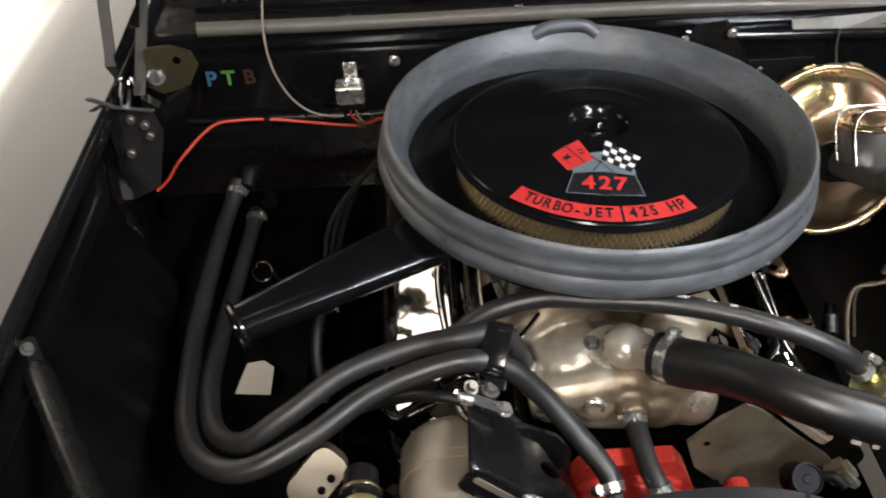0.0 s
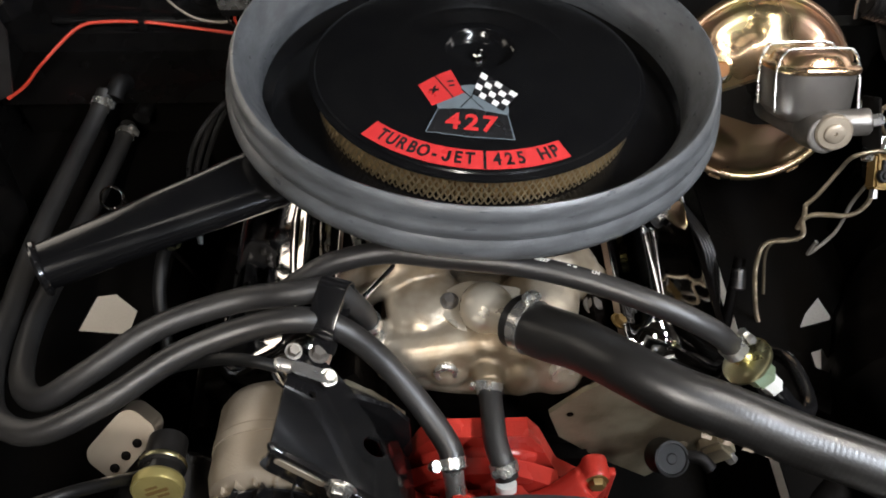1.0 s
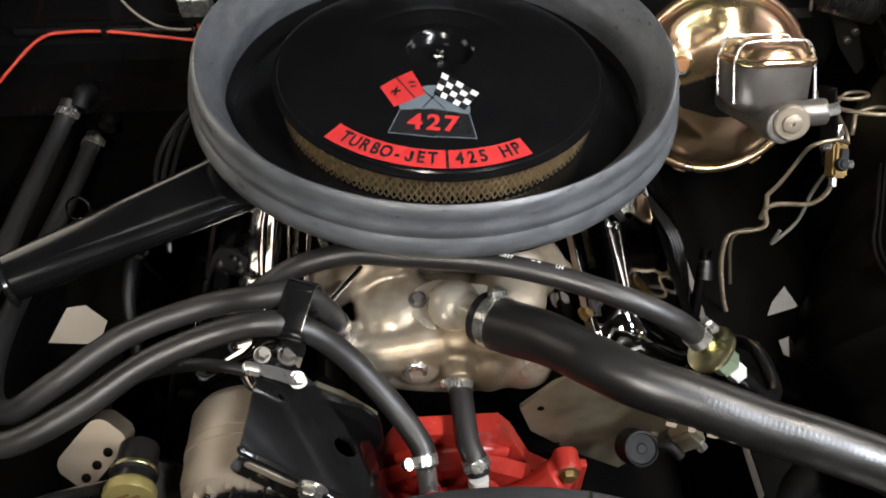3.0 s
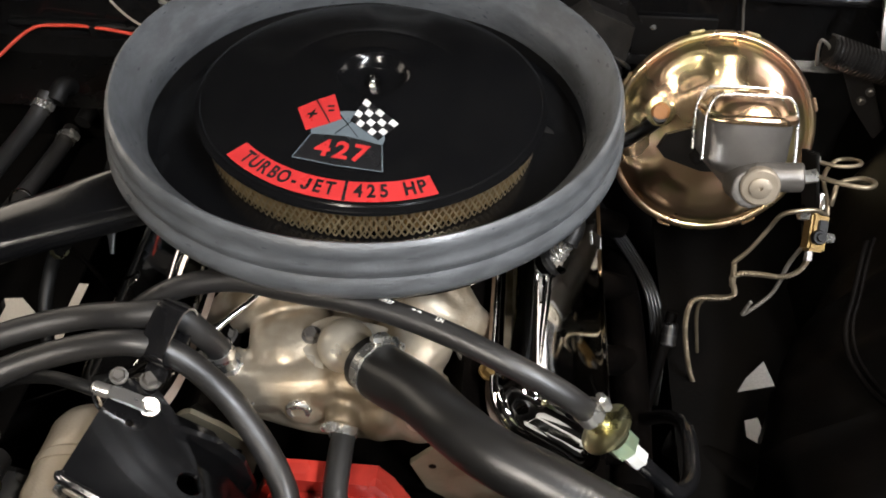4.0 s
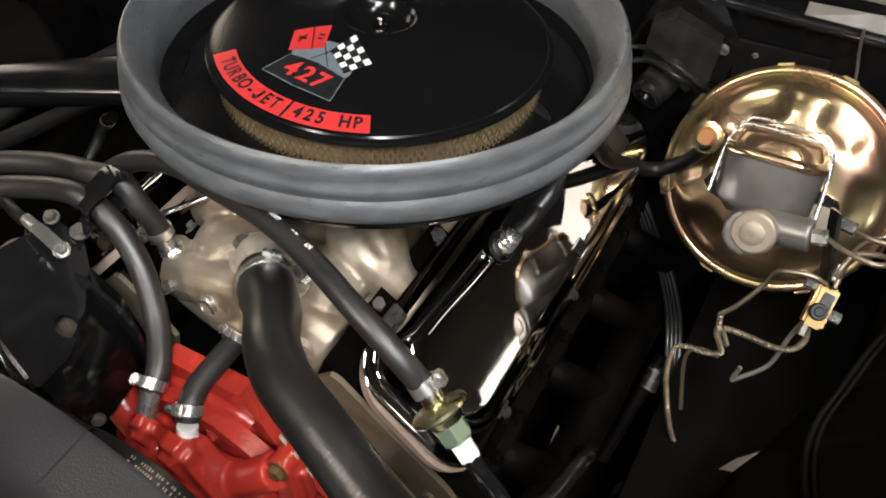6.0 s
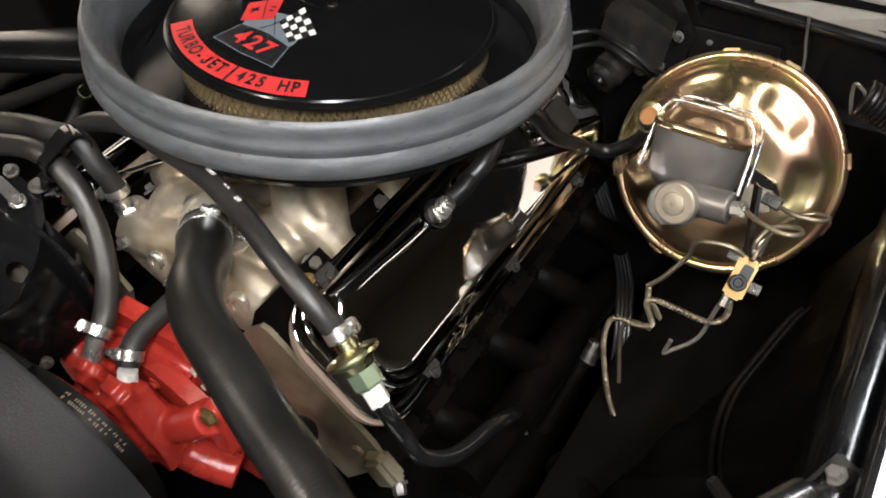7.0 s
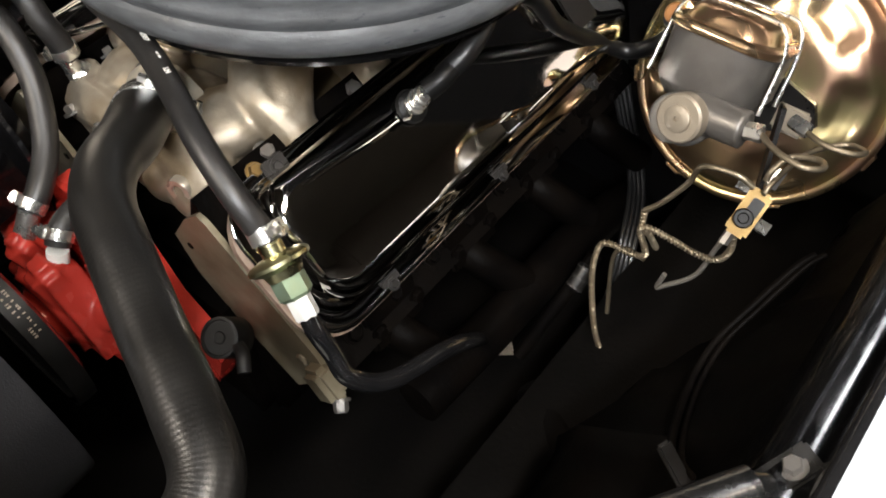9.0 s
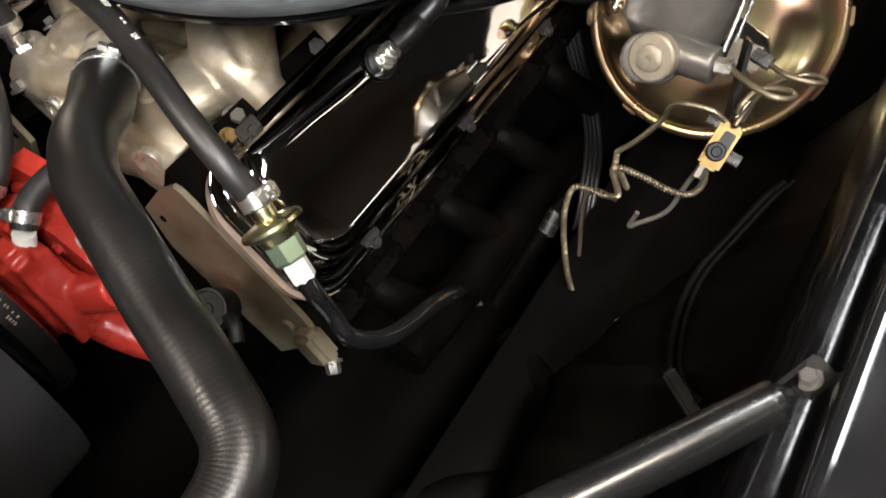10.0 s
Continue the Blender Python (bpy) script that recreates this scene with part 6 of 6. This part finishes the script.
for x, z in ((-0.018, 0.018), (0.018, -0.004)):
    part("side_nut", cyl(0.006, pvm @ Vector((x * 0.6, 0, z)), pvm @ Vector((x * 1.25, 0, z)), 6), ZINC, pv)
part("top_fitting", cyl(0.0055, pvm @ Vector((0.002, 0, 0.028)), pvm @ Vector((0.002, 0, 0.046)), 6), ZINC, pv)
part("bottom_fitting", cyl(0.0050, pvm @ Vector((-0.003, 0, -0.022)), pvm @ Vector((-0.003, 0, -0.034)), 6), CAST_IRON, pv)
part("bracket", box((0.004, 0.03, 0.11), pose(0.515, 0.035, 0.785, -30, 0, 20), 0.001), SATIN_BLACK, pv)


def line(name, pts, r, label, wound=0.0, category="brake line", material=None, group="brake lines"):
    ob = thing(name, pts[0], label, category, group)
    part("line", tube(pts, r * (0.78 if wound else 1.0), 10, 8), material or STEEL_LINE, ob)
    if wound:
        path = spline(pts, 40)
        L = [0.0]
        for p, q in zip(path, path[1:]):
            L.append(L[-1] + (q - p).length)
        n_ = int(L[-1] / wound)
        coil_, up, j = [], None, 0
        for i in range(n_ * 8):
            want = L[-1] * i / (n_ * 8)
            while j < len(L) - 2 and L[j + 1] < want:
                j += 1
            d = (path[j + 1] - path[j]).normalized()
            p = path[j] + d * (want - L[j])
            up = d.orthogonal().normalized() if up is None else (up - d * up.dot(d)).normalized()
            sd = d.cross(up)
            a = 2 * math.pi * i / 8
            coil_.append(p + (r - 0.0001) * (up * math.cos(a) + sd * math.sin(a)))
        part("spring_guard", tube(coil_, 0.0011, 6, smooth=False), STEEL_LINE, ob, "wound spring guard")
    return ob


line("brake_line", [(0.504, 0.022, 0.829), (0.522, 0.002, 0.838), (0.548, -0.008, 0.842), (0.562, 0.004, 0.838), (0.556, 0.022, 0.828), (0.535, 0.024, 0.818), (0.527, 0.008, 0.812), (0.526, 0.003, 0.802)], 0.0028, "bright steel brake line looping from the master cylinder")
line("brake_line", [(0.526, 0.080, 0.80), (0.548, 0.066, 0.806), (0.572, 0.070, 0.806), (0.578, 0.090, 0.796), (0.560, 0.10, 0.786), (0.538, 0.07, 0.786), (0.530, 0.02, 0.79), (0.528, 0.004, 0.785)], 0.0026, "bronze-toned steel brake line loop")
line("brake_line", [(0.520, -0.004, 0.795), (0.506, -0.006, 0.802), (0.484, -0.008, 0.800), (0.472, -0.006, 0.790), (0.466, -0.004, 0.765), (0.450, -0.012, 0.735), (0.437, -0.016, 0.718)], 0.0027, "bent steel brake line under the booster")
line("brake_line", [(0.437, -0.016, 0.718), (0.440, -0.020, 0.700), (0.446, -0.010, 0.680), (0.452, 0.0, 0.655)], 0.0026, "spring-guarded steel brake line", wound=0.0036)
line("brake_line", [(0.520, -0.008, 0.735), (0.522, -0.010, 0.716), (0.515, -0.010, 0.697), (0.498, -0.014, 0.694), (0.470, -0.020, 0.703), (0.447, -0.024, 0.707), (0.439, -0.022, 0.696), (0.447, -0.021, 0.675), (0.449, -0.020, 0.661), (0.434, -0.020, 0.653), (0.412, -0.020, 0.651), (0.401, -0.022, 0.640), (0.402, -0.030, 0.60), (0.420, -0.040, 0.53), (0.4395, -0.043, 0.481)], 0.0027, "spring-guarded steel brake line zigzagging down", wound=0.0036)
line("brake_line", [(0.449, -0.018, 0.652), (0.425, -0.012, 0.645), (0.415, -0.014, 0.62), (0.428, -0.03, 0.55)], 0.0024, "thin steel brake line behind the spring guard")
line("vacuum_line", [(0.516, 0.002, 0.735), (0.508, 0.0, 0.70), (0.500, -0.01, 0.66), (0.478, -0.02, 0.635), (0.470, -0.02, 0.625), (0.474, -0.02, 0.650)], 0.0026, "grey coated line bending below the valve", category="line", material=GREY_LINE)

# ---- wiper motor
wm = thing("wiper_motor", (0.26, 0.32, 0.76), "black wiper motor bolted to the firewall", "wiper motor")
part("gear_case", prism([(-0.038, -0.028), (0.034, -0.038), (0.05, -0.01), (0.038, 0.036), (-0.03, 0.040), (-0.05, 0.015)], 0.040, basis((0.268, 0.335, 0.800), (0.85, 0.1, -0.35), (0.35, 0.2, 0.85)), 0.006), DUSTY_BLACK, wm)
mot = part("motor_can", cyl(0.0235, (0.280, 0.345, 0.796), (0.254, 0.262, 0.765), 32, 0.008), DUSTY_BLACK, wm, "black motor can")
part("end_cap", lathe([(0.022, 0), (0.022, 0.006), (0.017, 0.009), (0.013, 0.006), (0.008, 0.006), (0.006, 0.012), (0, 0.012)], frame_at((0.2535, 0.2605, 0.7645), (-0.28, -0.90, -0.34)), 28), SATIN_BLACK, mot)
part("mount_plate", prism([(-0.08, -0.05), (0.06, -0.06), (0.075, 0.0), (0.02, 0.085), (-0.03, 0.08)], 0.004, basis((0.265, 0.362, 0.80), (1, 0, 0), (0, 0.05, 1)), 0.001), SATIN_BLACK, wm)
for x, z in ((0.318, 0.795), (0.292, 0.868), (0.215, 0.86), (0.30, 0.745)):
    part("bolt", hexbolt((x, 0.352, z), (0, -1, 0.1), 0.006, 0.006), ZINC, wm)
part("wire", tube([(0.19, 0.26, 0.81), (0.23, 0.28, 0.815), (0.28, 0.262, 0.812), (0.312, 0.27, 0.79), (0.322, 0.30, 0.76), (0.318, 0.33, 0.72)], 0.0035, 8), HOSE, wm)
part("wire", tube([(0.19, 0.25, 0.79), (0.24, 0.27, 0.805), (0.285, 0.258, 0.80), (0.308, 0.28, 0.775), (0.31, 0.32, 0.72)], 0.0035, 8), HOSE, wm)
part("yellow_wire", tube([(0.195, 0.27, 0.835), (0.182, 0.268, 0.815), (0.186, 0.266, 0.79), (0.19, 0.27, 0.78)], 0.0016, 6), YELLOW, wm)
for x, z in ((0.358, 0.790), (0.425, 0.776), (0.352, 0.735)):
    part("firewall_screw", hexbolt((x, 0.368, z), (0, -1, 0.1), 0.005, 0.005), ZINC, firewall)
part("blanking_plate", box((0.115, 0.004, 0.085), Matrix.Translation((0.390, 0.366, 0.765)), 0.001), SATIN_BLACK, firewall)
part("firewall_screw", hexbolt((-0.258, 0.372, 0.842), (0, -1, 0.2), 0.007, 0.006), ZINC, firewall)
pipe = thing("thin_pipe", (0.44, 0.355, 0.80), "thin steel pipe standing against the firewall", "pipe")
part("line", tube([(0.482, 0.352, 0.791), (0.479, 0.356, 0.810), (0.474, 0.358, 0.832), (0.470, 0.356, 0.864)], 0.0019, 8), CAST_IRON, pipe)

# ---- spark plug wires and their loom
pw = thing("spark_plug_wires", (0.30, 0.10, 0.65), "bundle of black spark plug wires dropping behind the valve cover", "wires")
ROUTE = [(0.150, 0.270, 0.835), (0.1735, 0.276, 0.7542), (0.2035, 0.278, 0.6800), (0.2360, 0.274, 0.6370), (0.2711, 0.2500, 0.5880), (0.3467, 0.1761, 0.5306), (0.3844, 0.0975, 0.5118), (0.400, 0.05, 0.450), (0.40, 0.0, 0.37)]
for k in range(4):
    part("wire", tube([Vector(q) + Vector(((k - 1.5) * max(0.0060, 0.0140 - 0.0014 * i), 0.0, (1.5 - k) * 0.003)) for i, q in enumerate(ROUTE)], 0.0036, 10), HOSE, pw)
part("loom_clip", box((0.048, 0.010, 0.006), basis((0.1885, 0.277, 0.717), (0.92, 0.0, 0.38), (0.1, -0.9, 0.3)), 0.002), SATIN_BLACK, pw)
pwl = thing("spark_plug_wires", (-0.30, 0.10, 0.70), "loose dark spark plug wires behind the air cleaner", "wires")
for k in range(3):
    o = 0.022 * k
    part("wire", tube([(-0.20 - 0.3 * o, 0.20, 0.82), (-0.265 - 0.5 * o, 0.19 - o, 0.80), (-0.325 - 0.6 * o, 0.14 - o, 0.755), (-0.355 - 0.4 * o, 0.06, 0.70), (-0.36, 0.0, 0.64)], 0.0036, 8), HOSE, pwl)

# ---- breather and hose on the valve cover
pc = thing("breather_valve", side_frame(1, -0.020, 0.0, -0.085), "plated breather valve pushed into the valve cover", "breather valve")
pn = Vector((0.55, 0.20, 0.80)).normalized()
q0 = side_frame(1, -0.022, 0.0, -0.088)
part("grommet", lathe([(0, 0.008), (0.012, 0.008), (0.016, 0.005), (0.017, 0), (0, 0)], frame_at(q0, (0.7071, 0, 0.7071)), 24), DULL_RUBBER, pc, "black rubber grommet")
body_v = part("valve_body", lathe([(0, 0.004), (0.0110, 0.004), (0.0118, 0.006), (0.0118, 0.008), (0.0092, 0.0095), (0.0092, 0.011), (0.0108, 0.0125), (0.0108, 0.0145), (0.0085, 0.016), (0.0085, 0.018), (0.0098, 0.0195), (0.0098, 0.0215), (0.0078, 0.023), (0.0078, 0.030), (0, 0.030)], frame_at(q0, pn), 28), ZINC, pc, "bright ringed valve body")
part("valve_wing", box((0.026, 0.008, 0.003), basis(q0 + pn * 0.006 + Vector((0.004, -0.012, 0.0)), (0.5, -0.8, 0.2), (0.6, 0.5, 0.3)), 0.001), CHROME, body_v)
part("rubber_boot", tube([q0 + pn * 0.030, q0 + pn * 0.036 + Vector((0.004, 0.012, 0.004)), q0 + pn * 0.034 + Vector((0.006, 0.028, 0.010))], 0.0104, 16, radius=lambda u: 1.05 - 0.1 * u), DULL_RUBBER, pc, "black rubber boot")
part("breather_hose", tube([q0 + pn * 0.030 + Vector((0.003, 0.018, 0.006)), q0 + Vector((0.030, 0.052, 0.048)), q0 + Vector((0.022, 0.092, 0.062)), q0 + Vector((-0.008, 0.125, 0.070)), q0 + Vector((-0.05, 0.15, 0.075))], 0.0105, 16), HOSE, pc, "black breather hose")
tab = thing("lifting_bracket", side_frame(1, -0.02, 0.01, 0.17), "small black wire bracket on the rear of the valve cover", "bracket")
part("plate", box((0.045, 0.04, 0.004), basis(side_frame(1, 0.01, 0.016, 0.150), (0.7, 0, -0.7), (0, 1, 0)), 0.0015), SATIN_BLACK, tab)

# ---- dipstick, throttle rod
dip = thing("dipstick", (-0.455, 0.005, 0.727), "bright wire dipstick with a loop handle", "dipstick")
lp = [Vector((-0.455, 0.005, 0.727)) + Vector((0.014 * math.cos(t), 0.012 * math.sin(t), 0.008 * math.sin(t) - 0.002 * math.cos(t))) for t in np.linspace(0, 2 * math.pi, 20)]
part("loop_handle", tube(lp, 0.0018, 8, 2), CHROME, dip)
part("stick", tube([(-0.441, 0.004, 0.726), (-0.42, -0.01, 0.70), (-0.38, -0.02, 0.62), (-0.33, -0.03, 0.50)], 0.003, 8), SHADED_IRON, dip)
rod = thing("throttle_rod", (-0.12, -0.20, 0.78), "bright steel throttle rod beside the intake manifold", "rod")
part("rod", tube([(-0.132, -0.231, 0.795), (-0.107, -0.201, 0.800), (-0.080, -0.169, 0.806)], 0.0035, 10), CHROME, rod)
part("lever", box((0.010, 0.09, 0.03), Matrix.Translation((-0.115, -0.12, 0.80)) @ pose(0, 0, 0, 0, 20, 15), 0.003), ZINC, rod)
part("return_spring", tube([(-0.125, -0.16, 0.80), (-0.14, -0.10, 0.81), (-0.145, -0.05, 0.82)], 0.0045, 8), ZINC, rod)
coilt = thing("black_canister", (0.203, -0.345, 0.68), "small black round canister ahead of the cylinder head", "canister")
can_m = frame_at((0.198, -0.335, 0.664), (0.12, -0.55, 0.82))
part("can", lathe([(0, 0), (0.017, 0), (0.0195, 0.003), (0.0195, 0.030), (0.0190, 0.0325), (0.0165, 0.0330), (0.0155, 0.0315), (0.006, 0.0312), (0.005, 0.0325), (0, 0.0325)], can_m, 36), DULL_RUBBER, coilt)
part("stub", tube([(0.214, -0.345, 0.682), (0.232, -0.352, 0.690), (0.243, -0.362, 0.684)], 0.0065, 14), DULL_RUBBER, coilt)

# ---- firewall electrics on the heater side
relay = thing("relay", (-0.335, 0.355, 0.805), "silver metal relay box with a mounting tab on the firewall", "relay")
part("can", box((0.046, 0.030, 0.036), Matrix.Translation((-0.335, 0.347, 0.803)) @ pose(0, 0, 0, 8, 0, 0), 0.003), ZINC, relay, "bright metal can")
part("mounting_tab", box((0.022, 0.003, 0.034), Matrix.Translation((-0.332, 0.362, 0.832)), 0.001), ZINC, relay)
part("tab_screw", hexbolt((-0.332, 0.360, 0.838), (0, -1, 0.2), 0.006, 0.006), ZINC, relay)
part("terminal_block", box((0.040, 0.024, 0.014), Matrix.Translation((-0.335, 0.347, 0.780)), 0.002), DULL_RUBBER, relay)
rw = thing("red_wire", (-0.48, 0.345, 0.745), "red insulated wire clipped along the firewall", "wire")
part("insulation", tube([(-0.639, 0.19, 0.741), (-0.634, 0.235, 0.728), (-0.624, 0.29, 0.728), (-0.575, 0.335, 0.757), (-0.530, 0.346, 0.760), (-0.470, 0.350, 0.755), (-0.400, 0.349, 0.744), (-0.340, 0.346, 0.737), (-0.310, 0.343, 0.742), (-0.292, 0.338, 0.752), (-0.270, 0.32, 0.765)], 0.0027, 10), RED_WIRE, rw)
part("clip", box((0.012, 0.012, 0.020), Matrix.Translation((-0.482, 0.352, 0.752)), 0.002), DULL_RUBBER, rw, "black wire clip")
part("splice", box((0.016, 0.012, 0.014), Matrix.Translation((-0.322, 0.343, 0.741)) @ pose(0, 0, 0, 0, 20, 10), 0.003), BRASS, rw, "brass splice connector")
for k, m_ in enumerate((DULL_RUBBER, RED_WIRE, PALE_WIRE)):
    part("lead", tube([(-0.345 + 0.009 * k, 0.345, 0.776), (-0.348 + 0.010 * k, 0.343, 0.76), (-0.330 + 0.006 * k, 0.343, 0.742)], 0.0022, 8), m_, rw)
tw = thing("tan_wire", (-0.45, 0.36, 0.83), "thin faded tan wire hanging in front of the firewall", "wire")
part("insulation", tube([(-0.452, 0.395, 0.985), (-0.462, 0.385, 0.93), (-0.463, 0.368, 0.885), (-0.455, 0.356, 0.840), (-0.434, 0.350, 0.795), (-0.402, 0.347, 0.766), (-0.365, 0.345, 0.758), (-0.345, 0.345, 0.760)], 0.0019, 8), PALE_WIRE, tw)
for ch, x, mt in (("P", -0.563, BLUE), ("T", -0.534, GREEN), ("B", -0.500, ORANGE)):
    part("painted_letter", text_mesh(ch, 0.035, basis((x, 0.3665, 0.829), (1, 0.02, 0), (0.05, 0.12, 1))), mt, firewall, "hand-painted coloured letter", smooth=False)
hb = thing("heater_box", (-0.50, 0.30, 0.60), "black heater box on the firewall with two hose spouts", "heater box")
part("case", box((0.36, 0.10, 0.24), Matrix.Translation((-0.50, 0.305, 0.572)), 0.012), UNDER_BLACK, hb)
part("top_flange", sheet([[(x, y, 0.694 + 0.05 * (y - 0.26)) for x in np.linspace(-0.68, -0.26, 8)] for y in (0.235, 0.30, 0.356)], 0.003), SATIN_BLACK, hb)
part("spout", tube([(-0.505, 0.275, 0.70), (-0.508, 0.258, 0.712), (-0.514, 0.235, 0.702)], 0.0135, 14), DULL_RUBBER, hb)
part("spout", tube([(-0.475, 0.27, 0.66), (-0.477, 0.25, 0.672), (-0.480, 0.228, 0.670)], 0.0125, 14), DULL_RUBBER, hb)

# wiring along the inner fender
LOOMA = [(0.587, 0.005, 0.745), (0.578, -0.016, 0.74), (0.565, -0.059, 0.72), (0.555, -0.094, 0.7), (0.556, -0.134, 0.692), (0.567, -0.188, 0.706), (0.581, -0.232, 0.74), (0.594, -0.247, 0.757)]
lo_ = thing("wiring_loom", (0.58, -0.1, 0.72), "black taped wiring loom along the inner fender", "wiring")
part("cable", tube(LOOMA, 0.0034, 10), SHADED_IRON, lo_)
part("cable", tube([Vector(q) + Vector((0.007, 0.002, 0.004)) for q in LOOMA], 0.0026, 10), SHADED_IRON, lo_)
part("clip", box((0.045, 0.012, 0.006), Matrix.Translation((0.590, -0.246, 0.758)) @ pose(0, 0, 0, 0, 30, -20), 0.002), SATIN_BLACK, lo_)
stc = thing("steering_coupling", (0.38, 0.0, 0.55), "dark steering shaft with a bright coupling", "steering shaft")
part("shaft", cyl(0.008, (0.3895, -0.002, 0.597), (0.362, -0.10, 0.485), 16), SHADED_IRON, stc)
part("coupling", cyl(0.010, (0.3885, -0.012, 0.588), (0.3855, -0.036, 0.566), 18, 0.003), SATIN_BLACK, stc)
for k in (0.15, 0.5, 0.85):
    q = Vector((0.3885, -0.012, 0.588)).lerp(Vector((0.3855, -0.036, 0.566)), k)
    part("coupling_ring", cyl(0.0105, q, q + Vector((-0.0003, -0.0018, -0.0016)), 18), HINGE_STEEL, stc, "bright ring of the coupling")


# short black hose clipped beside the valve cover
sh = thing("vent_hose", (-0.36, -0.12, 0.74), "short black rubber hose with a gold spring clip", "hose")
part("rubber", tube([(-0.345, -0.092, 0.762), (-0.360, -0.094, 0.748), (-0.370, -0.110, 0.725), (-0.372, -0.140, 0.700), (-0.365, -0.180, 0.660)], 0.0080, 14), DULL_RUBBER, sh)
part("spring_clip", lathe([(0.0086, -0.004), (0.0098, -0.004), (0.0098, 0.004), (0.0086, 0.004)], frame_at((-0.352, -0.097, 0.756), (-0.7, 0.2, -0.65)), 24, closed=True), GOLD_DULL, sh, "gold-plated spring clip")
